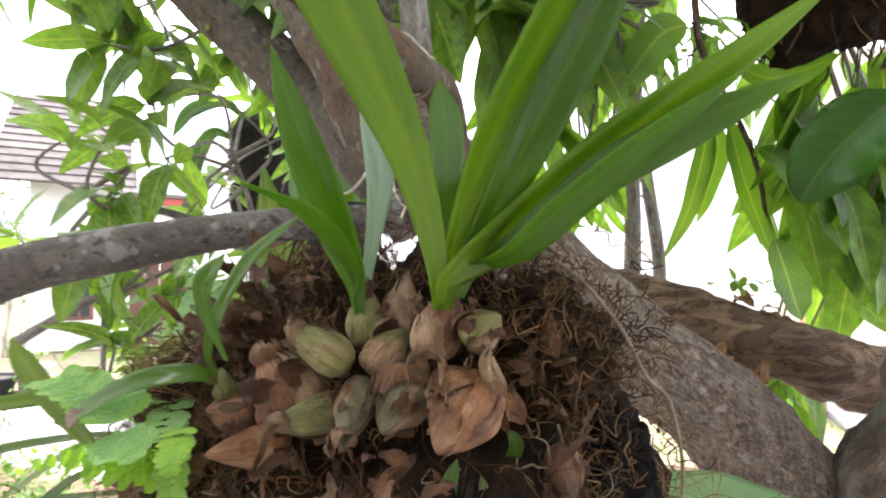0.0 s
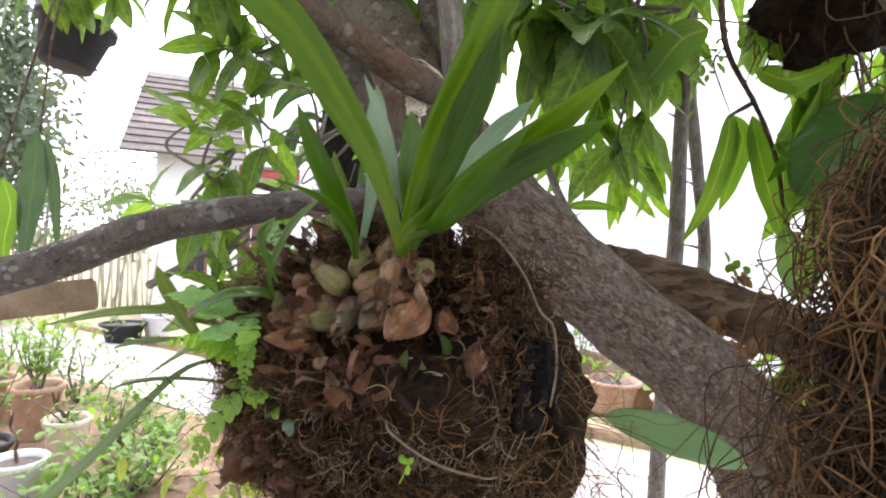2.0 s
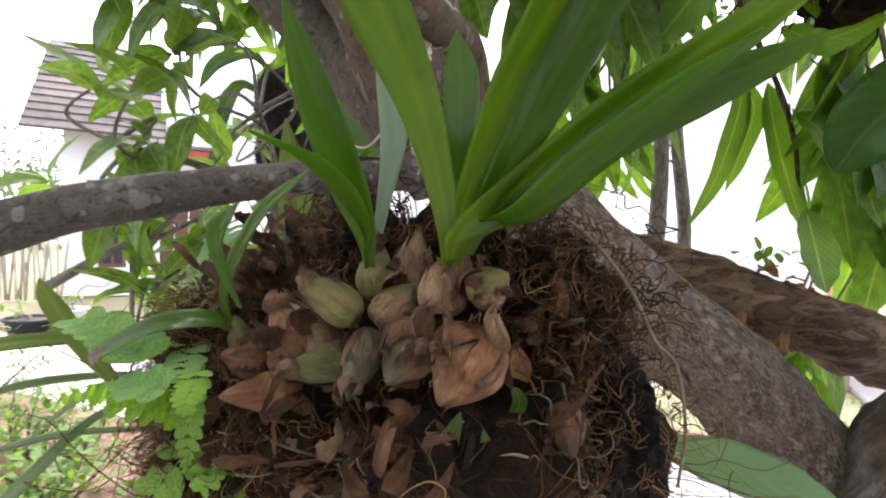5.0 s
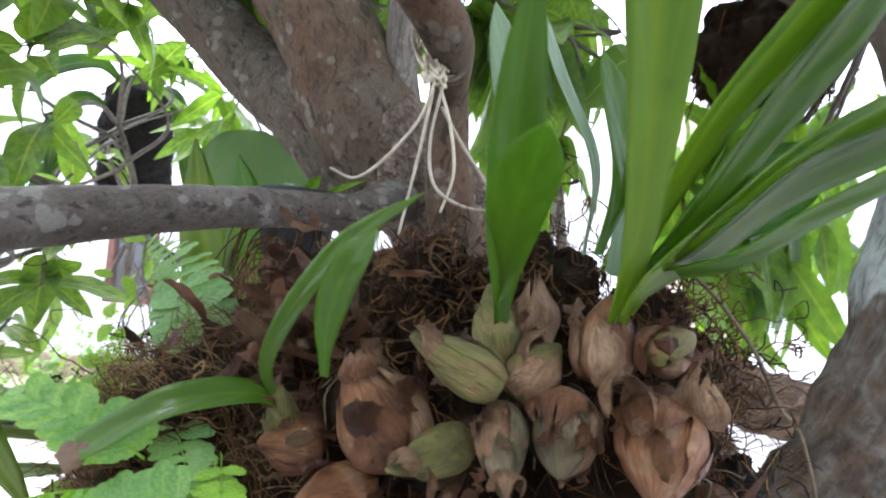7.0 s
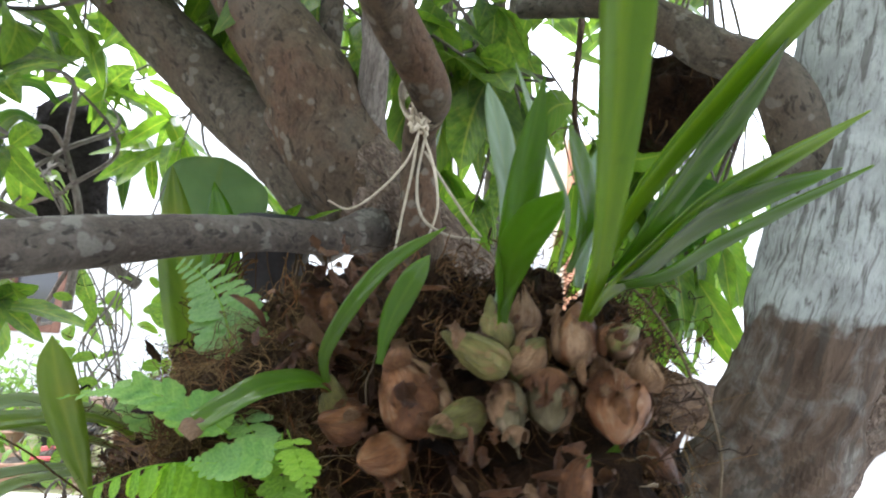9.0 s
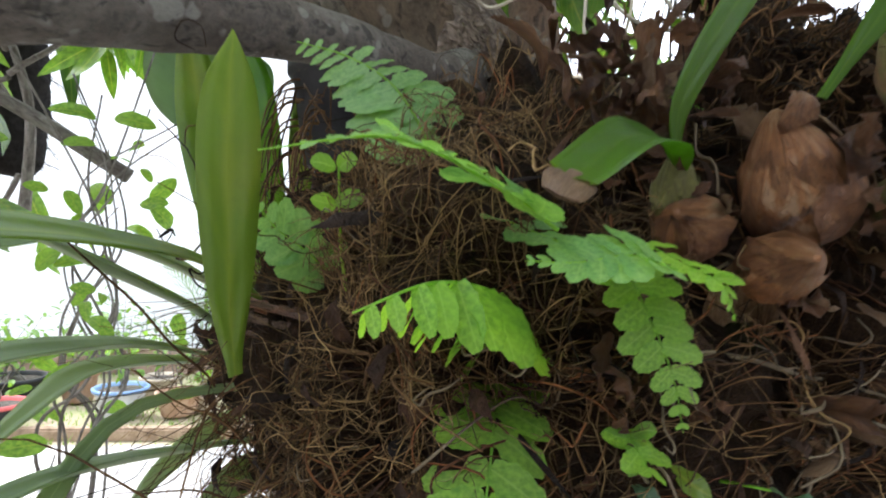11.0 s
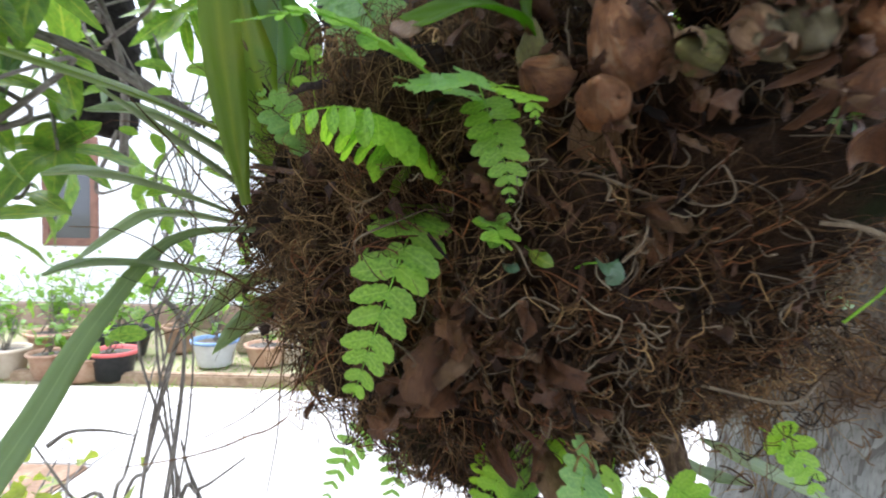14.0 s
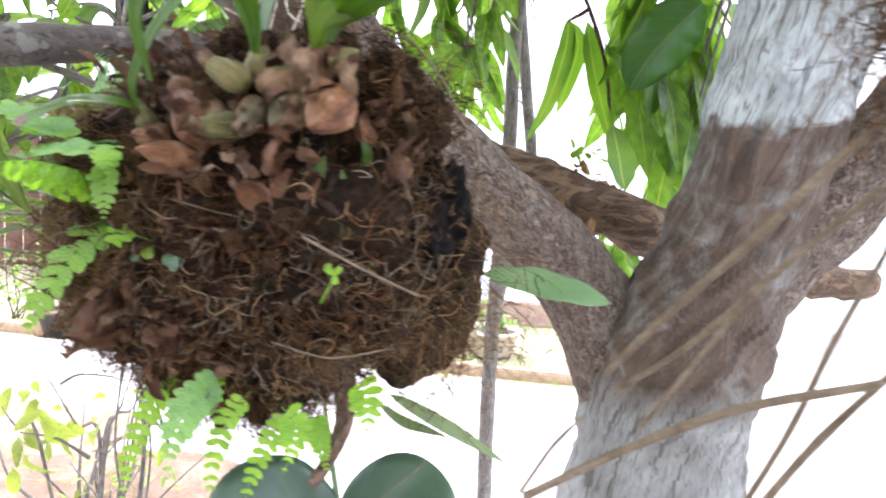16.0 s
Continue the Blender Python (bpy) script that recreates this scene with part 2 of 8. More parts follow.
LEAF_FERN_COOL = leaf_material("fern_leaf_cool", (0.1, 0.22, 0.07), (0.19, 0.34, 0.12), (0.22, 0.36, 0.14), 0.5, 0.5, 0.0, 26.0, 0.05, 1.9)
LEAF_TREE = leaf_material("tree_leaf", (0.028, 0.066, 0.018), (0.075, 0.14, 0.027), (0.16, 0.2, 0.055), 0.35, 0.52, 0.12, 70.0, 0.05, 2.6)
LEAF_DROOP = leaf_material("drooping_leaf", (0.032, 0.077, 0.012), (0.08, 0.16, 0.02), (0.18, 0.23, 0.05), 0.38, 0.55, 0.08, 80.0, 0.05, 2.5)
LEAF_OVAL = leaf_material("oval_leaf", (0.096, 0.18, 0.072), (0.18, 0.276, 0.12), (0.144, 0.216, 0.06), 0.4, 0.3, 0.12, 40.0)
LEAF_HEART = leaf_material("heart_leaf", (0.035, 0.075, 0.04), (0.07, 0.12, 0.065), (0.08, 0.13, 0.07), 0.35, 0.25, 0.0, 30.0)
LEAF_GARDEN = leaf_material("garden_leaf", (0.06, 0.14, 0.025), (0.16, 0.29, 0.05), (0.2, 0.3, 0.06), 0.5, 0.5, 0.1, 40.0)
# greyed and bluish: the haze over far leaves is put into their colour
LEAF_FAR_HAZED = leaf_material("far_leaf", (0.06, 0.092, 0.07), (0.13, 0.17, 0.13), (0.14, 0.175, 0.13), 0.6, 0.3, 0.0, 40.0)
LEAF_ROUND = leaf_material("broad_tree_leaf", (0.03, 0.085, 0.012), (0.06, 0.14, 0.02), (0.13, 0.2, 0.04), 0.35, 0.5, 0.0, 55.0, 0.04, 2.4)
LEAF_DRY = leaf_material("dry_leaf", (0.12, 0.06, 0.03), (0.26, 0.15, 0.07), (0.2, 0.12, 0.06), 0.8, 0.35, 0.0, 40.0, bright=1.2)

def root_mass_material():
    n = Nodes("root_mass")
    ob = n.coords("Object")
    felt = n.noise(ob, 330, 4, 0.7, 3.0)
    lump = n.noise(ob, 38, 5, 0.65, 0.6)
    moss = n.noise(ob, 21, 4, 0.6, 0.3)
    col = n.ramp(n.math("ADD", n.math("MULTIPLY", lump, 0.55), n.math("MULTIPLY", felt, 0.45)), ((0.38, (0.005, 0.0027, 0.0014)), (0.52, (0.032, 0.0168, 0.0072)), (0.68, (0.085, 0.046, 0.021))))
    col = n.mix(n.grey(moss, 0.6, 0.72, 0.0, 0.7), col, (0.03, 0.04, 0.012))
    return n.done(col, 0.95, n.bump(n.math("ADD", felt, lump), 1.0, 0.010), 0.15)


ROOT_MASS = root_mass_material()
CHARCOAL = patchy("charcoal", ((0.35, (0.006, 0.005, 0.0045)), (0.6, (0.022, 0.019, 0.017)), (0.8, (0.05, 0.044, 0.04))), 70, 0.95, 1.0, 0.008, 8.0, "random", 0.3, 0.1)
ROOT = patchy("root_fibre", ((0.3, (0.02, 0.0095, 0.0032)), (0.5, (0.053, 0.027, 0.009)), (0.7, (0.115, 0.066, 0.025))), 60, 0.9, 0.3, 0.001, 6.0, "island", 0.9)
ROOT_DRY = patchy("dry_root", ((0.3, (0.055, 0.031, 0.011)), (0.5, (0.125, 0.078, 0.031)), (0.7, (0.225, 0.152, 0.068))), 60, 0.9, 0.3, 0.001, 6.0, "island", 0.7)
ROOT_RUST = patchy("rusty_root", ((0.3, (0.0330, 0.0120, 0.0040)), (0.5, (0.0935, 0.0360, 0.0112)), (0.7, (0.1650, 0.0700, 0.0240))), 60, 0.9, 0.3, 0.001, 6.0, "island", 0.6)
ROOT_PALE = patchy("pale_root", ((0.3, (0.06, 0.044, 0.025)), (0.5, (0.115, 0.088, 0.055)), (0.7, (0.19, 0.155, 0.105))), 70, 0.85, 0.3, 0.001, 6.0, "island", 0.3)
SCRAP = patchy("leaf_scraps", ((0.3, (0.010, 0.0048, 0.0022)), (0.5, (0.031, 0.0145, 0.0068)), (0.72, (0.078, 0.039, 0.019))), 60, 0.9, 1.0, 0.004, 6.0, "island", 0.85)
CORD = patchy("cord", ((0.3, (0.24, 0.2, 0.14)), (0.7, (0.5, 0.46, 0.36))), 120, 0.8, 0.3, 0.001)
BLACK_POT = patchy("black_plastic", ((0.3, (0.010, 0.010, 0.011)), (0.7, (0.028, 0.028, 0.03))), 30, 0.6, 0.3, 0.002)
WHITE_POT = patchy("white_plastic", ((0.3, (0.52, 0.53, 0.55)), (0.7, (0.74, 0.75, 0.77))), 12, 0.45, 0.15, 0.002)
BLUE_RIM = patchy("blue_rim", ((0.3, (0.16, 0.26, 0.45)), (0.7, (0.24, 0.36, 0.55))), 12, 0.45, 0.1, 0.001)
CLAY = patchy("clay_pot", ((0.3, (0.22, 0.125, 0.08)), (0.5, (0.34, 0.215, 0.145)), (0.75, (0.43, 0.32, 0.235))), 14, 0.85, 0.3, 0.003)
CREAM_POT = patchy("cream_pot", ((0.3, (0.4, 0.33, 0.25)), (0.7, (0.58, 0.5, 0.4))), 10, 0.7, 0.2, 0.003)
RED_POT = patchy("red_plastic", ((0.3, (0.33, 0.06, 0.06)), (0.7, (0.48, 0.12, 0.11))), 10, 0.5, 0.2, 0.002)
SOIL = patchy("soil", ((0.3, (0.09, 0.058, 0.036)), (0.5, (0.2, 0.13, 0.085)), (0.7, (0.34, 0.24, 0.17))), 6, 0.95, 0.8, 0.02, 9.0)
POT_SOIL = patchy("potting_soil", ((0.3, (0.05, 0.042, 0.034)), (0.5, (0.115, 0.1, 0.085)), (0.7, (0.2, 0.185, 0.16))), 40, 0.95, 0.9, 0.01, 9.0)
LAWN = patchy("grass_soil", ((0.3, (0.2, 0.15, 0.10)), (0.46, (0.32, 0.27, 0.18)), (0.6, (0.26, 0.28, 0.13)), (0.75, (0.36, 0.34, 0.22))), 3.2, 0.95, 0.8, 0.02, 14.0)
CONCRETE = patchy("concrete", ((0.3, (0.37, 0.355, 0.33)), (0.55, (0.46, 0.445, 0.42)), (0.75, (0.52, 0.51, 0.49))), 1.3, 0.85, 0.3, 0.004, 30.0)
PLASTER = patchy("white_plaster", ((0.3, (0.72, 0.74, 0.74)), (0.6, (0.8, 0.81, 0.81)), (0.8, (0.84, 0.85, 0.85))), 0.9, 0.85, 0.15, 0.003, 25.0, "random", 0.02)
CREAM_WALL = patchy("cream_plaster", ((0.3, (0.6, 0.5, 0.36)), (0.7, (0.72, 0.62, 0.47))), 1.2, 0.85, 0.15, 0.003, 25.0, "random", 0.03)
SALMON = patchy("salmon_paint", ((0.3, (0.5, 0.24, 0.14)), (0.7, (0.6, 0.32, 0.2))), 3, 0.7, 0.15, 0.002)
UNSEEN_WALL = patchy("old_render", ((0.3, (0.156, 0.143, 0.1235)), (0.55, (0.247, 0.2275, 0.195)), (0.8, (0.338, 0.312, 0.273))), 1.5, 0.9, 0.4, 0.005, 12.0)
BRICK = patchy("old_brick", ((0.3, (0.23, 0.15, 0.11)), (0.6, (0.36, 0.26, 0.2)), (0.8, (0.42, 0.36, 0.3))), 9, 0.9, 0.4, 0.004, 8.0, "random", 0.25)
TILE = patchy("roof_tile", ((0.3, (0.07, 0.06, 0.052)), (0.55, (0.125, 0.108, 0.096)), (0.8, (0.2, 0.175, 0.155))), 5, 0.85, 0.4, 0.005, 8.0, "random", 0.3)
BROWN_WOOD = patchy("brown_wood", ((0.3, (0.1, 0.05, 0.036)), (0.7, (0.19, 0.1, 0.072))), 14, 0.6, 0.3, 0.002)
RED_TRIM = patchy("red_trim", ((0.3, (0.26, 0.05, 0.04)), (0.7, (0.36, 0.085, 0.07))), 8, 0.6, 0.2, 0.002)
PLANK = patchy("weathered_plank", ((0.3, (0.12, 0.08, 0.05)), (0.5, (0.24, 0.17, 0.11)), (0.75, (0.36, 0.28, 0.2))), 18, 0.9, 0.6, 0.004)
BAMBOO = patchy("old_bamboo", ((0.3, (0.3, 0.27, 0.2)), (0.7, (0.5, 0.47, 0.38))), 6, 0.8, 0.2, 0.003)
PINK = patchy("pink_petals", ((0.3, (0.5, 0.08, 0.22)), (0.7, (0.7, 0.2, 0.4))), 20, 0.6, 0.2, 0.002)
YELLOW = patchy("yellow_petals", ((0.3, (0.6, 0.35, 0.02)), (0.7, (0.75, 0.5, 0.05))), 20, 0.6, 0.2, 0.002)


def glass_material():
    n = Nodes("dark_window_glass")
    ob = n.coords("Object")
    return n.done(n.mix(n.noise(ob, 3), (0.03, 0.035, 0.04), (0.06, 0.065, 0.07)), 0.08, None, 0.5)


def bulb_material(name, low, mid, high, ridge=1.0, skin=None, bare=0.55):
    """Wrinkled skin streaked lengthwise and blotched dark; where skin is given, patches of a drier skin over it."""
    n = Nodes(name)
    uv = n.coords("UV", (1, 0.09, 1))
    ob = n.coords("Object")
    streak = n.noise(uv, 34, 6, 0.7, 0.5)
    broad = n.noise(ob, 48, 4, 0.6, 0.5)
    fine = n.noise(ob, 300, 5, 0.7)
    blot = n.noise(ob, 110, 5, 0.65, 0.8)
    col = n.ramp(n.math("ADD", n.math("MULTIPLY", streak, 0.45), n.math("MULTIPLY", broad, 0.55)), ((0.36, low), (0.49, mid), (0.62, high)))
    col = n.mix(n.math("MULTIPLY", n.random(), 0.22), col, low)
    edge = n.math("ADD", n.math("MULTIPLY", broad, 0.6), n.math("MULTIPLY", streak, 0.4))
    if skin:
        col = n.mix(n.grey(edge, bare, bare + 0.05, 0.0, 0.85), col, n.mix(fine, tuple(v * 0.6 for v in skin), tuple(v * 1.3 for v in skin)))
    col = n.mix(n.grey(fine, 0.5, 0.75, 0.0, 0.35), col, tuple(v * 0.6 for v in low))
    col = n.mix(n.grey(blot, 0.54, 0.72, 0.0, 0.45), col, low)
    col = n.mix(n.grey(n.noise(uv, 90, 3, 0.6, 0.3), 0.34, 0.43, 0.5, 0.0), col, tuple(v * 0.5 for v in low))
    rise = n.math("ADD", n.math("ADD", streak, blot), n.math("MULTIPLY", fine, 0.35))
    return n.done(col, 0.5, n.bump(rise, 0.75 * ridge, 0.0035), 0.4)


GLASS = glass_material()
BULB_GREEN = bulb_material("green_bulb", (0.055, 0.044, 0.012), (0.13, 0.125, 0.028), (0.23, 0.21, 0.065), 1.0, (0.2, 0.105, 0.045), 0.52)
BULB_BROWN = bulb_material("brown_bulb", (0.07, 0.025, 0.0075), (0.19, 0.078, 0.023), (0.32, 0.15, 0.055), 1.0, (0.25, 0.155, 0.085), 0.53)
SHEATH = bulb_material("dry_sheath", (0.05, 0.019, 0.0065), (0.145, 0.058, 0.02), (0.28, 0.135, 0.052), 1.4)
PAPER = bulb_material("papery_sheath", (0.1, 0.05, 0.02), (0.225, 0.128, 0.058), (0.38, 0.25, 0.14), 1.4)
BULB_GREY = bulb_material("grey_bulb", (0.06, 0.045, 0.02), (0.13, 0.108, 0.05), (0.245, 0.205, 0.118), 1.0, (0.255, 0.178, 0.11), 0.54)


# ---- mesh helpers ----
def part(name, bm, material, parent=None, label=""):
    """Links a bmesh as one smooth mesh object, under a thing if one is given."""
    data = bpy.data.meshes.new(name)
    bm.to_mesh(data)
    bm.free()
    for f in data.polygons:
        f.use_smooth = True
    data.materials.append(material)
    ob = new(name, data)
    ob.parent = parent
    return tagged(ob, label)


def flat(ob):
    for f in ob.data.polygons:
        f.use_smooth = False
    return ob


def again(ob, m, parent=None):
    """One more object on the same mesh at pose m."""
    o = bpy.data.objects.new(ob.name.split(".")[0], ob.data)
    scene.collection.objects.link(o)
    o.parent = parent
    o.matrix_basis = m
    return o


def thing(name, label, category, group="", kind="", at=(0, 0, 0)):
    e = new(name)
    e.location = at
    e.empty_display_size = 0.02
    return tagged(e, label, category, group, kind)


def curve(points, n):
    """n + 1 points on a smooth line through the given ones."""
    p = [Vector(q) for q in points]
    p = [2 * p[0] - p[1]] + p + [2 * p[-1] - p[-2]]
    out, segs = [], len(p) - 3
    for i in range(n + 1):
        u = i / n * segs
        k = min(int(u), segs - 1)
        u -= k
        a, b, c, d = p[k:k + 4]
        out.append(0.5 * ((2 * b) + (c - a) * u + (2 * a - 5 * b + 4 * c - d) * u * u + (3 * b - a - 3 * c + d) * u ** 3))
    return out


def lerp_list(vals, u):
    x = u * (len(vals) - 1)
    k = min(int(x), len(vals) - 2)
    return vals[k] + (vals[k + 1] - vals[k]) * (x - k)


def tube(bm, points, radii, sides=12, steps=24, rough=0.0, grain=18.0, seed=0, caps=True, oval=1.0):
    """A tapered limb along a smooth line, knobbly by rough; uv in metres."""
    line = curve(points, steps)
    uvl = bm.loops.layers.uv.verify()
    t0 = (line[1] - line[0]).normalized()
    side = t0.orthogonal().normalized()
    rings, length, prev = [], 0.0, line[0]
    for i, c in enumerate(line):
        tan = (line[min(i + 1, steps)] - line[max(i - 1, 0)]).normalized()
        side = (side - tan * side.dot(tan)).normalized()
        up = tan.cross(side)
        r = lerp_list(radii, i / steps)
        length += (c - prev).length
        prev = c
        ring = []
        for k in range(sides):
            a = 2 * math.pi * k / sides
            d = side * math.cos(a) + up * math.sin(a) * oval
            q = c + d * r
            if rough:
                o = Vector((seed * 3.7, seed * 1.3, 0))
                w = noise.noise(q * grain + o) + 0.5 * noise.noise(q * grain * 2.7 + o)
                q = q + d * r * rough * w
            ring.append((bm.verts.new(q), a * r, length))
        rings.append(ring)
    for i in range(steps):
        for k in range(sides):
            j = (k + 1) % sides
            f = bm.faces.new([rings[i][k][0], rings[i][j][0], rings[i + 1][j][0], rings[i + 1][k][0]])
            us = ((rings[i], k, k), (rings[i], j, k + 1), (rings[i + 1], j, k + 1), (rings[i + 1], k, k))
            for loop, (ring, a, b) in zip(f.loops, us):
                loop[uvl].uv = (2 * math.pi * b / sides * lerp_list(radii, i / steps), ring[a][2])
    if caps:
        for ring in (rings[0][::-1], rings[-1]):
            bm.faces.new([v[0] for v in ring])
    return bm


def shape_strap(u):
    g = min(1.0, u / 0.55)
    return (0.3 + 0.7 * g * g * (3 - 2 * g)) * (1 - max(0.0, (u - 0.6) / 0.4) ** 2.4)


def shape_blunt(u):
    return 0.25 + 0.75 * min(1.0, u / 0.45) ** 0.8 * (1 - 0.35 * max(0.0, (u - 0.55) / 0.45) ** 1.5)


def shape_lance(u):
    return max(0.0, math.sin(math.pi * min(1.0, u ** 0.75 * 0.985 + 0.012))) ** 0.85


def shape_oval(u):
    return max(0.0, math.sin(math.pi * min(1.0, u * 0.97 + 0.03))) ** 0.6


def blade(bm, points, width, shape=shape_strap, up=(0, 0, 1), fold=0.25, wave=0.0, steps=16, cols=4, thick=0.0, twist=0.0, seed=0):
    """A leaf along a smooth line. up: about which way its upper face looks; fold: how far it is folded up along its rib."""
    line = curve(points, steps)
    uvl = bm.loops.layers.uv.verify()
    up = Vector(up)
    layers = []
    for sgn in ((1, -1) if thick else (1,)):
        rows = []
        for i, c in enumerate(line):
            u = i / steps
            tan = (line[min(i + 1, steps)] - line[max(i - 1, 0)]).normalized()
            sd = tan.cross(up)
            sd = sd.normalized() if sd.length > 1e-4 else tan.orthogonal().normalized()
            if twist:
                sd = Matrix.Rotation(twist * u, 3, tan) @ sd
            nor = sd.cross(tan).normalized()
            w = width * 0.5 * max(0.03, shape(u))
            row = []
            for k in range(cols + 1):
                s = 2 * k / cols - 1
                lift = fold * abs(s) * w + wave * w * math.sin(u * 19 + seed + (1.6 if s > 0 else 0)) * s * s
                row.append((bm.verts.new(c + sd * (s * w * math.cos(fold * 0.6)) + nor * (lift + sgn * thick * 0.5 * (1 - 0.8 * s * s))), k / cols, u))
            rows.append(row)
        layers.append(rows)
        for i in range(steps):
            for k in range(cols):
                q = [rows[i][k], rows[i][k + 1], rows[i + 1][k + 1], rows[i + 1][k]]
                if sgn < 0:
                    q = q[::-1]
                f = bm.faces.new([v[0] for v in q])
                for loop, v in zip(f.loops, q):
                    loop[uvl].uv = (v[1], v[2])
    if thick:
        a, b = layers
        for k in (0, cols):
            for i in range(steps):
                q = [a[i][k][0], a[i + 1][k][0], b[i + 1][k][0], b[i][k][0]]
                f = bm.faces.new(q if k == 0 else q[::-1])
                for loop in f.loops:
                    loop[uvl].uv = (0.0 if k == 0 else 1.0, i / steps)
    return bm


def box(bm, size, centre=(0, 0, 0), bevel=0.0):
    r = bmesh.ops.create_cube(bm, size=1, matrix=Matrix.Translation(centre) @ Matrix.Diagonal((*size, 1)))
    if bevel:
        edges = {e for v in r["verts"] for e in v.link_edges}
        bmesh.ops.bevel(bm, geom=list(edges), offset=bevel, segments=2, affect="EDGES")
    return bm


def lathe(bm, profile, sides=32, cap=False):
    """A turned form about z from (radius, height) pairs."""
    rings = [[bm.verts.new((r * math.cos(2 * math.pi * k / sides), r * math.sin(2 * math.pi * k / sides), z)) for k in range(sides)] for r, z in profile]
    for a, b in zip(rings, rings[1:]):
        for k in range(sides):
            j = (k + 1) % sides
            bm.faces.new([a[k], a[j], b[j], b[k]])
    if cap:
        bm.faces.new(rings[0][::-1])
    return bm


def frame_to(direction, up=(0, 0, 1)):
    """A rotation whose y runs along direction and whose z is near up."""
    y = Vector(direction).normalized()
    x = y.cross(Vector(up))
    x = x.normalized() if x.length > 1e-4 else y.orthogonal().normalized()
    z = x.cross(y)
    return Matrix((x, y, z)).transposed().to_4x4()


# ---- ground, yard and walls ----
YARD = pose(0, 0, 0, 0, 0, -20)  # the yard's own axes: x along the white wall, y towards it


def slab(name, u0, u1, v0, v1, z0, z1, material, label, category, bevel=0.01):
    bm = bmesh.new()
    box(bm, (u1 - u0, v1 - v0, z1 - z0), ((u0 + u1) / 2, (v0 + v1) / 2, (z0 + z1) / 2), bevel)
    ob = part(name, bm, material, None)
    ob.matrix_basis = YARD
    flat(ob)
    return tagged(ob, label, category, "", "structure")


def build_ground():
    bm = bmesh.new()
    cuts = [-400, -150, -60, -30, -15] + [-8 + 0.5 * i for i in range(33)] + [15, 30, 60, 150, 400]
    grid = [[bm.verts.new((x, y, -0.02 + (0.02 * noise.noise(Vector((x * 0.8, y * 0.8, 0))) if abs(x) < 9 and abs(y) < 9 else 0))) for x in cuts] for y in cuts]
    for a, b in zip(grid, grid[1:]):
        for k in range(len(cuts) - 1):
            bm.faces.new([a[k], a[k + 1], b[k + 1], b[k]])
    tagged(part("ground", bm, LAWN), "patchy grass and bare soil ground", "ground", "", "structure")


build_ground()
EDGE = -1.75  # where the garden bed meets the concrete
slab("pavement_yard", EDGE, 7.0, -3.5, 3.45, -0.05, 0.03, CONCRETE, "pale concrete yard around the tree", "pavement")
slab("pavement_path", -7.5, EDGE - 0.004, 2.35, 3.45, -0.05, 0.03, CONCRETE, "pale concrete path beside the garden bed", "pavement")
slab("garden_bed", -7.0, EDGE - 0.01, -3.0, 2.34, -0.05, 0.035, SOIL, "reddish bare soil of the garden bed", "garden bed")
slab("pavement_side", 1.45, 7.0, 3.454, 6.19, -0.05, 0.026, CONCRETE, "pale concrete beside the white wall", "pavement")
slab("kerb", -7.5, 1.44, 3.66, 3.74, -0.03, 0.055, PLANK, "long weathered timber edging along the grass strip", "kerb", 0.012)
slab("ledge", -5.5, 1.44, 5.55, 5.72, -0.03, 0.2, BRICK, "low worn brick ledge below the white wall", "ledge", 0.015)


def build_basin():
    """Low uneven patch of red soil around the shrubs by the tree."""
    bm = bmesh.new()
    centre, rings = bm.verts.new((0, 0, 0.045)), []
    for r, z in ((0.35, 0.042), (0.7, 0.03), (0.9, 0.012), (1.0, -0.02)):
        rings.append([bm.verts.new((r * math.cos(a) * 1.05 * (1 + 0.16 * noise.noise(Vector((math.cos(a) * 1.6, math.sin(a) * 1.6, 3)))), r * math.sin(a) * 0.75 * (1 + 0.16 * noise.noise(Vector((math.cos(a) * 1.6, math.sin(a) * 1.6, 3)))), z + 0.008 * noise.noise(Vector((r * 7 * math.cos(a), r * 7 * math.sin(a), 1))))) for a in [2 * math.pi * k / 64 for k in range(64)]])
    for k in range(64):
        bm.faces.new([centre, rings[0][k], rings[0][(k + 1) % 64]])
        for a, b in zip(rings, rings[1:]):
            bm.faces.new([a[k], b[k], b[(k + 1) % 64], a[(k + 1) % 64]])
    ob = part("soil_patch", bm, SOIL)
    ob.matrix_basis = pose(-0.9, 1.72, 0.03, 0, 0, -18)
    tagged(ob, "low patch of bare reddish soil under the shrubs", "soil", "", "structure")


build_basin()
# added out of view behind the camera, to block sky light on the clump's front
slab("wall_south", -6.5, 6.5, -2.6, -2.4, -0.05, 2.3, UNSEEN_WALL, "unseen plain rendered wall added behind the camera to cut frontal light", "wall")


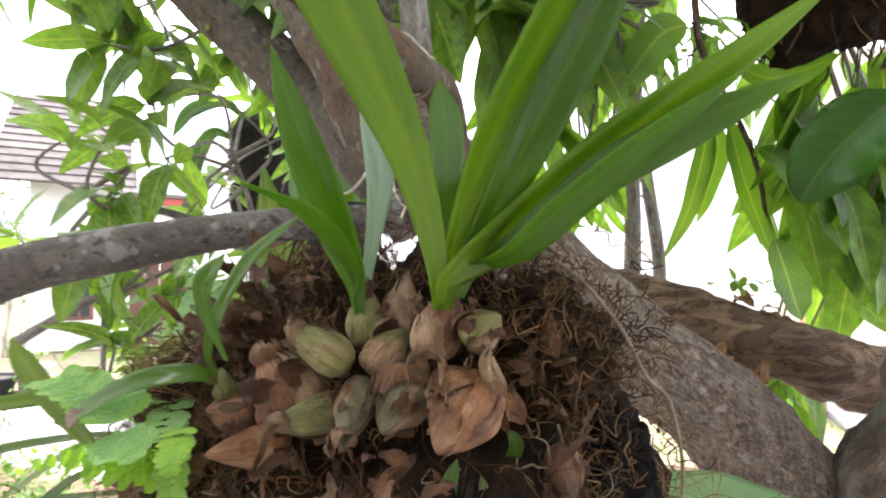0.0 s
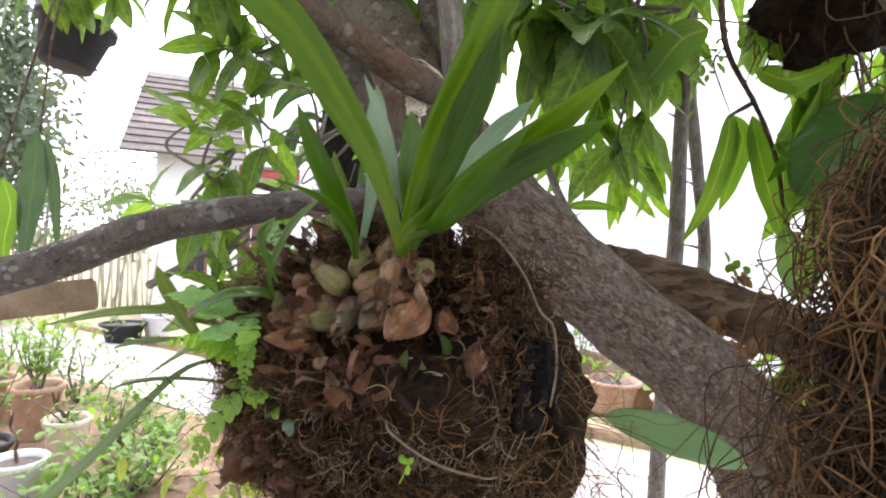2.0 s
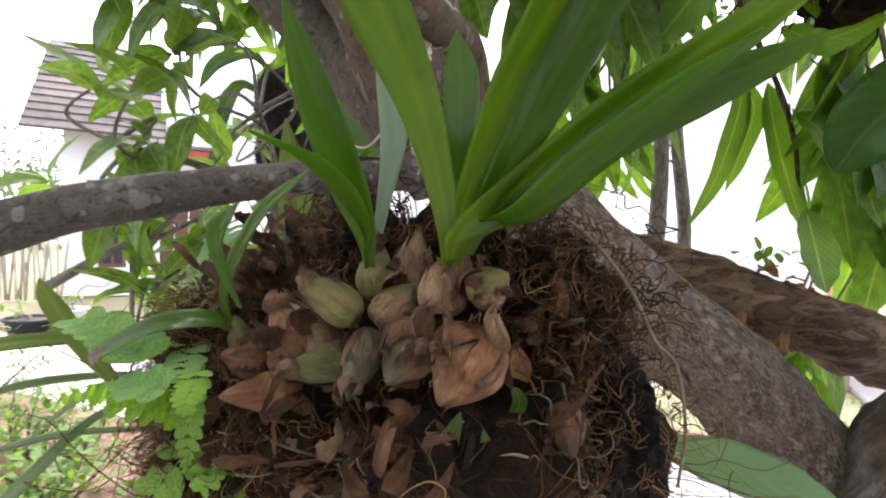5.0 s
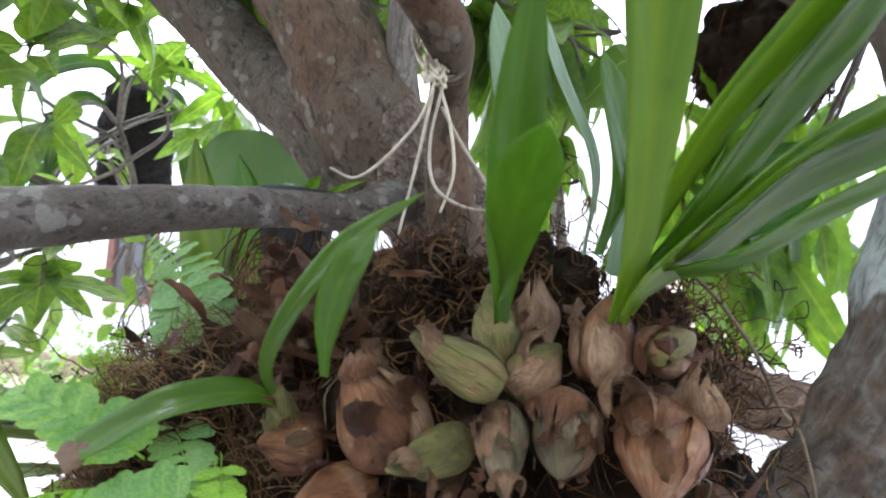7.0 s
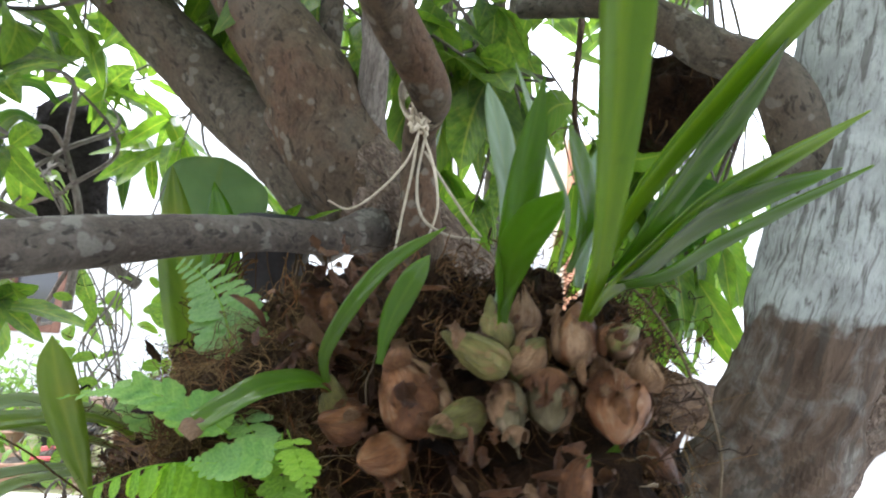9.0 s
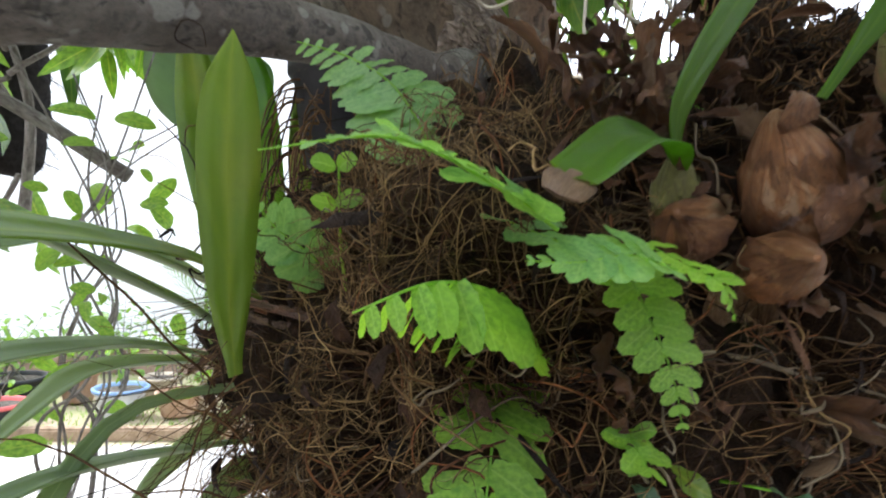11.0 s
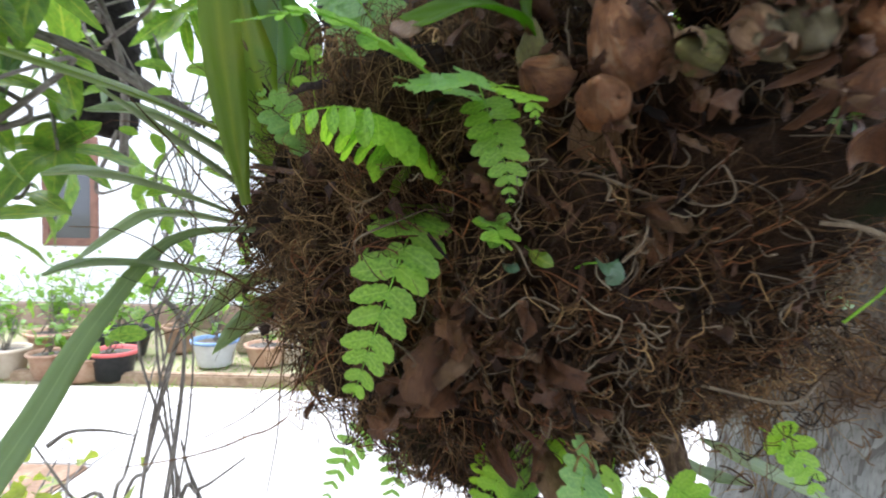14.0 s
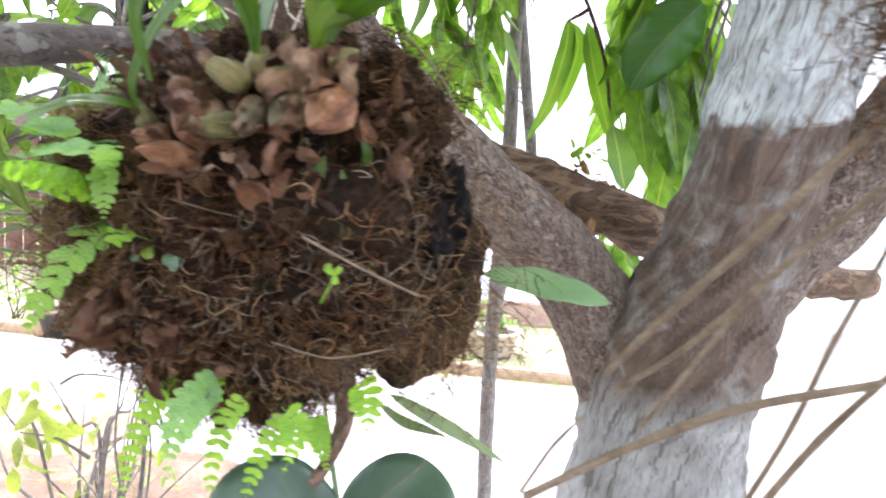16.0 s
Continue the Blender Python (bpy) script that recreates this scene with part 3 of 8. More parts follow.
def build_white_house():
    """The house whose white wall closes the yard, with one narrow brown window."""
    h = thing("house", "white plastered house with a flat parapet roof", "house", "", "", (0, 0, 0))
    h.matrix_basis = YARD
    u0, u1, v, top, a, b, c, d = -5.95, 9.0, 6.2, 3.3, -4.76, -4.13, 0.76, 1.98
    for x0, x1, z0, z1 in ((u0, a, 0, top), (b, u1, 0, top), (a, b, 0, c), (a, b, d, top)):
        bm = bmesh.new()
        box(bm, (x1 - x0, 0.2, z1 - z0), ((x0 + x1) / 2, v + 0.1, (z0 + z1) / 2))
        flat(part("wall", bm, PLASTER, h))
    for x in (u0 + 0.1, u1 - 0.1):
        bm = bmesh.new()
        box(bm, (0.2, 1.6, top), (x, v + 1.002, top / 2))
        flat(part("wall", bm, PLASTER, h))
    bm = bmesh.new()
    box(bm, (u1 - u0 - 0.42, 0.2, top), ((u0 + u1) / 2, v + 1.7, top / 2))
    flat(part("wall", bm, PLASTER, h))
    bm = bmesh.new()
    box(bm, (1.1, 0.08, top), (1.8, v - 0.041, top / 2), 0.008)
    flat(part("pilaster", bm, CREAM_WALL, h, "cream painted pilaster"))
    bm = bmesh.new()
    box(bm, (0.16, 0.03, top - 0.1), (1.46, v - 0.096, top / 2), 0.006)
    flat(part("trim", bm, SALMON, h, "salmon painted strip"))
    w = None
    for x0, x1, z0, z1 in ((a, a + 0.085, c, d), (b - 0.085, b, c, d), (a + 0.086, b - 0.086, c, c + 0.085), (a + 0.086, b - 0.086, d - 0.085, d)):
        bm = bmesh.new()
        box(bm, (x1 - x0, 0.09, z1 - z0), ((x0 + x1) / 2, v + 0.02, (z0 + z1) / 2), 0.006)
        piece = flat(part("frame_bar" if w else "window", bm, BROWN_WOOD, w or h, "" if w else "brown wooden window frame"))
        w = w or piece
    bm = bmesh.new()
    box(bm, (b - a - 0.17, 0.008, d - c - 0.17), ((a + b) / 2, v + 0.03, (c + d) / 2))
    flat(part("pane", bm, GLASS, w))
    bm = bmesh.new()
    box(bm, (u1 - u0 - 0.42, 1.39, 0.12), ((u0 + u1) / 2, v + 0.9, top - 0.4))
    flat(part("roof", bm, CONCRETE, h, "flat concrete roof behind the parapet"))


build_white_house()


def build_far_house():
    h = thing("far_house", "small white house with brown tiled gable roof across the garden", "house")
    at = Vector((-5.881, 8.404, 0))
    h.matrix_basis = Matrix.Translation(at) @ pose(0, 0, 0, 0, 0, 30)
    # front walls round a window and a door opening; x to the right, y away
    for x0, x1, z0, z1 in ((-0.35, 0.12, 0, 2.6), (0.12, 0.5, 0, 0.45), (0.12, 0.5, 1.2, 2.6), (0.5, 0.98, 0, 2.6), (0.98, 1.85, 2.05, 3.5), (1.85, 4.5, 0, 3.5)):
        bm = bmesh.new()
        box(bm, (x1 - x0, 0.18, z1 - z0), ((x0 + x1) / 2, 0.09, (z0 + z1) / 2))
        flat(part("wall", bm, PLASTER, h))
    for x, top in ((-0.26, 2.6), (4.41, 3.5), (1.07, 3.5)):
        bm = bmesh.new()
        box(bm, (0.18, 4.4, top), (x, 2.385, top / 2))
        flat(part("wall", bm, PLASTER, h))
    w = None
    for x0, x1, z0, z1 in ((0.12, 0.17, 0.45, 1.2), (0.45, 0.5, 0.45, 1.2), (0.171, 0.449, 0.45, 0.5), (0.171, 0.449, 1.15, 1.2), (0.295, 0.325, 0.501, 1.149), (0.171, 0.294, 0.8, 0.83)):
        bm = bmesh.new()
        box(bm, (x1 - x0, 0.08, z1 - z0), ((x0 + x1) / 2, 0.02, (z0 + z1) / 2))
        piece = flat(part("frame_bar" if w else "window", bm, BROWN_WOOD, w or h, "" if w else "brown wooden window frame"))
        w = w or piece
    bm = bmesh.new()
    box(bm, (0.28, 0.01, 0.65), (0.31, 0.04, 0.825))
    flat(part("pane", bm, GLASS, w))
    bm = bmesh.new()
    for i in range(4):
        box(bm, (0.21, 0.05, 2.0), (1.085 + 0.2175 * i, 0.05, 1.0), 0.008)
    flat(part("door", bm, BROWN_WOOD, h, "dark brown boarded door"))
    bm = bmesh.new()
    box(bm, (3.6, 0.08, 0.12), (2.75, -0.42, 2.3), 0.01)
    flat(part("fascia", bm, RED_TRIM, h, "red painted eave board"))
    # the front slope, in lapped tile courses
    for i in range(13):
        bm = bmesh.new()
        f = (i + 0.5) / 13
        m = Matrix.Translation((0.12, -0.55 + 2.6 * f, 2.5 + 1.9 * f)) @ Matrix.Rotation(math.atan2(1.9, 2.6) - 0.10, 4, "X")
        bmesh.ops.create_cube(bm, size=1, matrix=m @ Matrix.Diagonal((1.85, 0.34, 0.04, 1)))
        flat(part("tile_course", bm, TILE, h))
    bm = bmesh.new()
    box(bm, (3.9, 1.2, 0.06), (2.9, 0.1, 2.39), 0.01)
    flat(part("porch_roof", bm, TILE, h))


build_far_house()


# ---- the tree ----
def build_tree():
    t = thing("tree", "leaning garden tree with rough grey-brown bark and forked limbs", "tree", "", "", (0.43, 0.6, 0.03))
    inv = Matrix.Translation((-0.43, -0.6, -0.03))

    def limb(name, pts, radii, mat, label="", sides=22, steps=44, rough=0.12, grain=22, seed=0, oval=1.0):
        bm = bmesh.new()
        tube(bm, pts, radii, sides, steps, rough, grain, seed, True, oval)
        ob = part(name, bm, mat, t, label)
        ob.matrix_parent_inverse = inv
        return ob

    limb("trunk", [(0.425, 0.6, 0.0), (0.432, 0.58, 0.45), (0.452, 0.558, 0.837), (0.475, 0.535, 1.0), (0.497, 0.508, 1.11), (0.513, 0.474, 1.248), (0.531, 0.452, 1.4), (0.56, 0.43, 1.7), (0.61, 0.42, 2.2)],
         [0.14, 0.122, 0.11, 0.097, 0.078, 0.075, 0.073, 0.07, 0.06], BARK_TRUNK, "pale lichened trunk with bare brown wood", 40, 100, 0.12, 20, 1)
    limb("bough", [(0.445, 0.58, 0.82), (0.395, 0.61, 0.97), (0.31, 0.615, 1.085), (0.2, 0.6, 1.165), (0.1, 0.6, 1.25), (0.02, 0.61, 1.32), (-0.04, 0.63, 1.39), (-0.1, 0.65, 1.47)],
         [0.075, 0.066, 0.055, 0.052, 0.055, 0.058, 0.058, 0.05], BARK, "rough grey-brown bough with fissured bark", 34, 90, 0.09, 26, 2)
    limb("limb", [(0.0, 0.62, 1.33), (-0.07, 0.635, 1.43), (-0.094, 0.631, 1.477), (-0.154, 0.661, 1.567), (-0.202, 0.681, 1.653), (-0.281, 0.714, 1.803), (-0.366, 0.773, 1.991)],
         [0.06, 0.058, 0.052, 0.046, 0.043, 0.04, 0.03], BARK_LIMB, "reddish brown limb spotted with lichen", 30, 60, 0.08, 20, 3)
    limb("limb", [(-0.02, 0.66, 1.31), (-0.09, 0.68, 1.4), (-0.167, 0.741, 1.47), (-0.254, 0.769, 1.554), (-0.34, 0.783, 1.634), (-0.462, 0.803, 1.743)],
         [0.05, 0.05, 0.044, 0.04, 0.038, 0.03], BARK_GREY, "grey-brown limb", 28, 50, 0.08, 20, 4)
    limb("branch", [(0.05, 0.58, 1.27), (0.012, 0.52, 1.31), (0.001, 0.51, 1.405), (-0.03, 0.396, 1.4), (-0.086, 0.332, 1.425), (-0.113, 0.269, 1.43), (-0.132, 0.216, 1.432), (-0.159, 0.149, 1.427)],
         [0.026, 0.021, 0.0165, 0.0165, 0.0155, 0.014, 0.013, 0.011], BARK_LIMB, "smooth brown branch bound with cord", 18, 50, 0.08, 30, 5)
    limb("branch", [(0.0, 0.6, 1.325), (-0.066, 0.535, 1.298), (-0.13, 0.494, 1.29), (-0.19, 0.459, 1.279), (-0.31, 0.406, 1.249), (-0.419, 0.369, 1.2), (-0.533, 0.326, 1.164), (-0.68, 0.28, 1.12), (-0.86, 0.23, 1.07)],
         [0.03, 0.0165, 0.0145, 0.0155, 0.019, 0.0195, 0.0195, 0.018, 0.012], BARK_BRANCH, "long horizontal grey branch with lichen spots", 20, 80, 0.09, 34, 6)
    limb("dead_limb", [(0.176, 0.736, 1.227), (0.227, 0.724, 1.216), (0.323, 0.711, 1.186), (0.402, 0.709, 1.156), (0.466, 0.713, 1.134), (0.62, 0.77, 1.09), (0.8, 0.8, 1.05), (1.1, 0.86, 1.02)],
         [0.024, 0.031, 0.036, 0.037, 0.042, 0.048, 0.045, 0.03], BARK_FLAKING, "broken dead limb with flaking bark", 26, 70, 0.22, 24, 7)
    limb("limb", [(0.475, 0.54, 1.0), (0.57, 0.5, 1.12), (0.66, 0.46, 1.24), (0.76, 0.42, 1.4), (0.9, 0.36, 1.65)],
         [0.07, 0.062, 0.055, 0.05, 0.04], BARK, "grey limb rising from the fork", 26, 44, 0.12, 20, 8)
    limb("branch", [(-0.013, 0.63, 1.38), (-0.026, 0.612, 1.455), (-0.031, 0.589, 1.524), (-0.04, 0.58, 1.596), (-0.047, 0.575, 1.706)],
         [0.022, 0.018, 0.0155, 0.015, 0.012], BARK_POLE, "upright grey branch", 16, 30, 0.08, 30, 9)
    limb("branch", [(-0.061, 0.691, 1.407), (-0.073, 0.665, 1.503), (-0.075, 0.638, 1.576), (-0.085, 0.608, 1.658)],
         [0.02, 0.016, 0.014, 0.012], BARK_GREY, "upright brown branch", 16, 30, 0.08, 30, 10)
    limb("branch", [(0.5, 0.455, 1.4), (0.421, 0.449, 1.522), (0.36, 0.489, 1.568), (0.317, 0.529, 1.614), (0.274, 0.589, 1.66), (0.216, 0.708, 1.696)],
         [0.036, 0.03, 0.027, 0.025, 0.023, 0.016], BARK_GREY, "stubby grey-brown branch", 18, 30, 0.1, 26, 11)
    limb("stub", [(0.187, 0.695, 1.239), (0.194, 0.694, 1.251), (0.207, 0.703, 1.246), (0.212, 0.712, 1.232)], [0.003, 0.004, 0.004, 0.003], BARK_DEAD, "", 8, 10, 0.1)
    return t


build_tree()


# ---- clump of orchids ----
BALL = ((-0.048, 0.408, 1.10), (0.152, 0.124, 0.148))


def ball_point(direction, out=1.0):
    """A point of the clump's knobbly surface."""
    d = Vector(direction).normalized()
    c, r = Vector(BALL[0]), BALL[1]
    d = d / (abs(d.x) ** 2.7 + abs(d.y) ** 2.7 + abs(d.z) ** 2.7) ** (1 / 2.7)
    thin = 1 - 0.38 * max(0.0, -d.z) ** 1.5
    q = Vector((d.x * r[0] * thin, d.y * r[1] * thin, d.z * r[2]))
    n = noise.noise(d * 2.1) * 0.12 + noise.noise(d * 5.3) * 0.12 + noise.noise(d * 11) * 0.09
    p = c + q * (1 + n) * out
    p.y -= 0.072 * max(0.0, -d.y) * math.exp(-((p.x - 0.028) / 0.072) ** 2 - ((p.z - 1.137) / 0.062) ** 2)  # the side below the bulbs swells out
    return p


SHELF = [(-0.1, 0.40, 1.122), (-0.145, 0.41, 1.122), (-0.185, 0.422, 1.118), (-0.212, 0.432, 1.114)]


def mat_point(d, out, k):
    """A point of the clump, or for odd k of the shelf at its side."""
    if k % 5:
        return ball_point(d, out)
    e = Vector(d).normalized()
    u = min(1.0, max(0.0, 0.55 - 0.6 * e.x))
    c = curve(SHELF, 12)[int(u * 12)]
    return c + Vector((e.x * 0.3, e.y, e.z)) * (0.056 - 0.034 * u) * out


def build_root_ball():
    ball = thing("orchid_clump", "old orchid clump with swollen bulbs and matted brown roots", "orchid", "", "", BALL[0])
    off = Matrix.Translation(-Vector(BALL[0]))

    def piece(name, bm, mat, label="", parent=None):
        ob = part(name, bm, mat, parent or ball, label)
        if parent is None:
            ob.matrix_parent_inverse = off
        return ob

    bm = bmesh.new()
    bmesh.ops.create_icosphere(bm, subdivisions=6, radius=1)
    for v in bm.verts:
        d = v.co.normalized()
        q = ball_point(d, 0.95)
        k = noise.noise(q * 45) * 0.013 + noise.noise(q * 110) * 0.006 + noise.noise(q * 300) * 0.003
        v.co = q + d * k
    piece("root_ball", bm, ROOT_MASS, "dark matted ball of roots and moss")
    # shelf of matted leaf bases reaching to the side
    bm = bmesh.new()
    tube(bm, SHELF, [0.06, 0.056, 0.045, 0.018], 32, 50, 0.45, 34, 3)
    piece("root_shelf", bm, ROOT_MASS, "matted brown shelf of old leaf bases")
    bm = bmesh.new()
    tube(bm, [(0.07, 0.43, 1.185), (0.098, 0.39, 1.14), (0.108, 0.37, 1.09), (0.094, 0.374, 1.03), (0.065, 0.387, 0.985)], [0.03, 0.036, 0.036, 0.032, 0.016], 30, 60, 0.4, 36, 5)
    piece("root_shelf", bm, ROOT_MASS, "mossy brown mass of old leaf bases beside the bough")
    bm = bmesh.new()
    side = random.Random(77)
    for i in range(420):
        q = Vector((0.106, 0.362, 1.08)) + Vector((side.gauss(0, 0.02), side.gauss(-0.012, 0.016), side.gauss(0, 0.05)))
        g = Vector((side.gauss(0.1, 0.6), side.gauss(-0.2, 0.5), side.gauss(-0.5, 0.7))).normalized() * side.uniform(0.005, 0.013)
        pts = [q]
        for k in range(5):
            pts.append(pts[-1] + g)
            g = (g + Vector((side.gauss(0, 0.006), side.gauss(0, 0.006), side.gauss(-0.001, 0.005)))) * 0.95
        r = side.uniform(0.00015, 0.0005)
        tube(bm, pts, [r, r, r * 0.5], 4, 12, 0, 1, 0, False)
    tagged(piece("root_mat", bm, ROOT_DRY, "dry tan roots"), "", "", "", "stuff")
    # fibres wandering over the surface
    rnd = random.Random(5)
    for label, mat, count, r0, r1, kind, lean in (("thin brown roots", ROOT, 3600, 0.0001, 0.00036, 0, (0, -0.6, -0.35)), ("thin brown roots", ROOT_DRY, 900, 0.00008, 0.00022, 0, (-1.1, -0.9, 0.75)), ("thin rusty roots", ROOT_RUST, 800, 0.00012, 0.0005, 0, (0, -0.6, -0.35)), ("pale aerial roots", ROOT_PALE, 130, 0.0002, 0.0005, 1, (0, -0.6, -0.35))):
        bm = bmesh.new()
        for i in range(count):
            wide = 1.0 if lean[0] == 0 else 0.5
            d = Vector((rnd.gauss(lean[0], wide), rnd.gauss(lean[1], wide), rnd.gauss(lean[2], 0.9 * wide))).normalized()
            if d.y > 0.6:
                d.y = -d.y
            if lean[0] == 0 and d.x > -0.55 and not kind and noise.noise(d * 3.1 + Vector((4.2, 1.7, 0.3))) < rnd.uniform(-0.5, 0.02):
                continue  # bare hollows in the mat
            go = Vector((rnd.gauss(0, 1), rnd.gauss(0, 0.5), rnd.gauss(-0.6, 1))).normalized()
            pts, n = [], rnd.randint(4, 7)
            step = rnd.uniform(0.03, 0.10)
            for k in range(n):
                pts.append(mat_point(d, 1.0 + rnd.uniform(-0.01, 0.055) + (0.05 if kind and k in (1, 2) else 0), i))
                go = (go + Vector((rnd.gauss(0, 0.8), rnd.gauss(0, 0.8), rnd.gauss(0, 0.8)))).normalized()
                d = (d + go * step).normalized()
            r = rnd.uniform(r0, r1)
            tube(bm, pts, [r, r, r * 0.5], 4, n * 3, 0, 1, 0, False)
        tagged(piece("root_mat", bm, mat, label), "", "", "", "stuff")
    # scraps of dead sheath stuck in the mat
    bm = bmesh.new()
    for i in range(520):
        d = Vector((rnd.gauss(-0.1, 1), rnd.gauss(-0.7, 0.9), rnd.gauss(-0.05, 0.8))).normalized()
        if d.y > 0.6:
            d.y = -d.y
        a = mat_point(d, rnd.uniform(0.96, 1.05), i)
        side = Vector((rnd.gauss(0, 1), rnd.gauss(0, 1), rnd.gauss(0, 1)))
        length = rnd.uniform(0.006, 0.03)
        b = a + (side - d * side.dot(d) * 0.6).normalized() * length
        blade(bm, [a, (a + b) / 2 + d * rnd.uniform(0.001, 0.006), b], rnd.uniform(0.0015, 0.007), shape_lance, d, rnd.uniform(-0.5, 0.6), 0.4, 5, 3, 0, 0, i)
    tagged(piece("leaf_litter", bm, SCRAP, "torn brown scraps of dead sheaths"), "", "", "", "stuff")
    return ball, piece


CLUMP, clump_piece = build_root_ball()


def bulb_radius(u, radius, neck):
    return radius * (math.sin(math.pi * min(1.0, (0.06 + 0.94 * u)) ** 0.74) ** 0.75 * (1 - 0.55 * u * neck) + 0.08 * u)


def bulb_swell(th, u, seed, ribs):
    return 1 + 0.022 * math.cos(ribs * th + seed) * math.sin(math.pi * u) + 0.11 * noise.noise(Vector((math.cos(th), math.sin(th), u * 2 + seed))) + 0.02 * noise.noise(Vector((math.cos(th) * 4, math.sin(th) * 4, u * 3 + seed)))


def wrap(parent, tip, base, radius, neck, seed, ribs, turn, arc, reach, out, mat):
    """One dry skin that still hugs a bulb: torn along its edge and lifting there."""
    a, b = Vector(base), Vector(tip)
    m = frame_to(b - a)
    length = (b - a).length
    bm = bmesh.new()
    uvl = bm.loops.layers.uv.verify()
    steps, cols, rows = 16, 22, []
    for i in range(steps + 1):
        row = []
        for k in range(cols + 1):
            s = k / cols
            torn = 0.5 * noise.noise(Vector((s * 3.5, seed * 2.3, 1))) + 0.3 * noise.noise(Vector((s * 11, seed * 1.7, 2)))
            u = (i / steps) * max(0.2, reach * (1 + torn * 0.6) * (1 - 1.4 * abs(s - 0.5) ** 2))
            th = turn + (s - 0.5) * arc * (1 + 0.12 * noise.noise(Vector((u * 6, seed, 4))))
            lift = out * (0.35 + 0.65 * max(abs(2 * s - 1) ** 4, (i / steps) ** 4)) + 0.05 * noise.noise(Vector((s * 7, u * 4, seed)))
            r = bulb_radius(min(u, 0.97), radius, neck) * bulb_swell(th, u, seed, ribs) * (1.03 + lift)
            row.append(bm.verts.new(a + m @ Vector((math.cos(th) * r, u * length, math.sin(th) * r))))
        rows.append(row)
    for i in range(steps):
        for k in range(cols):
            f = bm.faces.new([rows[i][k], rows[i][k + 1], rows[i + 1][k + 1], rows[i + 1][k]])
            for loop, (x, y) in zip(f.loops, ((k, i), (k + 1, i), (k + 1, i + 1), (k, i + 1))):
                loop[uvl].uv = (x / cols * arc / 6.3 + seed * 0.37, y / steps)
    return part("skin", bm, mat, parent)


def bulb(tip, base, radius, mat, label, neck=0.35, seed=0, ribs=9, squash=1.0):
    """A swollen bulb from its base to its narrow tip, ribbed lengthwise."""
    a, b = Vector(base), Vector(tip)
    bm = bmesh.new()
    uvl = bm.loops.layers.uv.verify()
    axis = (b - a)
    m = frame_to(axis)
    steps, sides = 18, 24
    rings = []
    for i in range(steps + 1):
        u = i / steps
        r = bulb_radius(u, radius, neck)
        ring = []
        for k in range(sides):
            th = 2 * math.pi * k / sides
            rr = r * bulb_swell(th, u, seed, ribs)
            q = m @ Vector((math.cos(th) * rr, u * axis.length, math.sin(th) * rr * squash))
            ring.append(bm.verts.new(a + q))
        rings.append(ring)
    for i in range(steps):
        for k in range(sides):
            j = (k + 1) % sides
            f = bm.faces.new([rings[i][k], rings[i][j], rings[i + 1][j], rings[i + 1][k]])
            for loop, (x, y) in zip(f.loops, ((k, i), (k + 1, i), (k + 1, i + 1), (k, i + 1))):
                loop[uvl].uv = (x / sides, y / steps)
    bm.faces.new(rings[0][::-1])
    bm.faces.new(rings[-1])
    bmesh.ops.recalc_face_normals(bm, faces=bm.faces)
    ob = clump_piece("pseudobulb", bm, mat, label)
    rnd = random.Random(seed * 7 + 1)
    for k in range(3):
        wrap(ob, tip, base, radius, neck, seed + k * 0.31, ribs, rnd.uniform(0, 6.3) if k else 4.2 + rnd.gauss(0, 0.6), rnd.uniform(1.6, 3.4), rnd.uniform(0.55, 1.0), rnd.uniform(0.06, 0.16), rnd.choice((SHEATH, SHEATH, mat, mat, PAPER) if mat is BULB_BROWN else (mat, mat, mat, PAPER)))
    m, length = frame_to(b - a), axis.length
    for k in range(5):
        th, u = rnd.uniform(0, 6.3), rnd.uniform(-0.05, 0.75)
        out = m @ Vector((math.cos(th), 0, math.sin(th)))
        across = m @ Vector((-math.sin(th), 0, math.cos(th)))
        p = a + axis * u + out * bulb_radius(max(0.02, min(u, 0.9)), radius, neck) * 1.08
        run = (axis.normalized() * rnd.uniform(0.3, 1.0) + across * rnd.gauss(0, 0.7)).normalized() * radius * rnd.uniform(0.6, 1.3)
        bm = bmesh.new()
        blade(bm, [p, p + run * 0.4 + out * radius * rnd.uniform(0.02, 0.12), p + run * 0.8 + out * radius * rnd.uniform(0.05, 0.3), p + run + out * radius * rnd.uniform(0.0, 0.5)], radius * rnd.uniform(0.35, 0.95), rnd.choice((shape_blunt, shape_oval, shape_lance)), out, rnd.uniform(-0.9, 0.3), 0.5, 10, 6, 0.0003, rnd.gauss(0, 0.6), seed + k)
        part("husk", bm, rnd.choice((SHEATH, SHEATH, PAPER)), ob)
    return ob


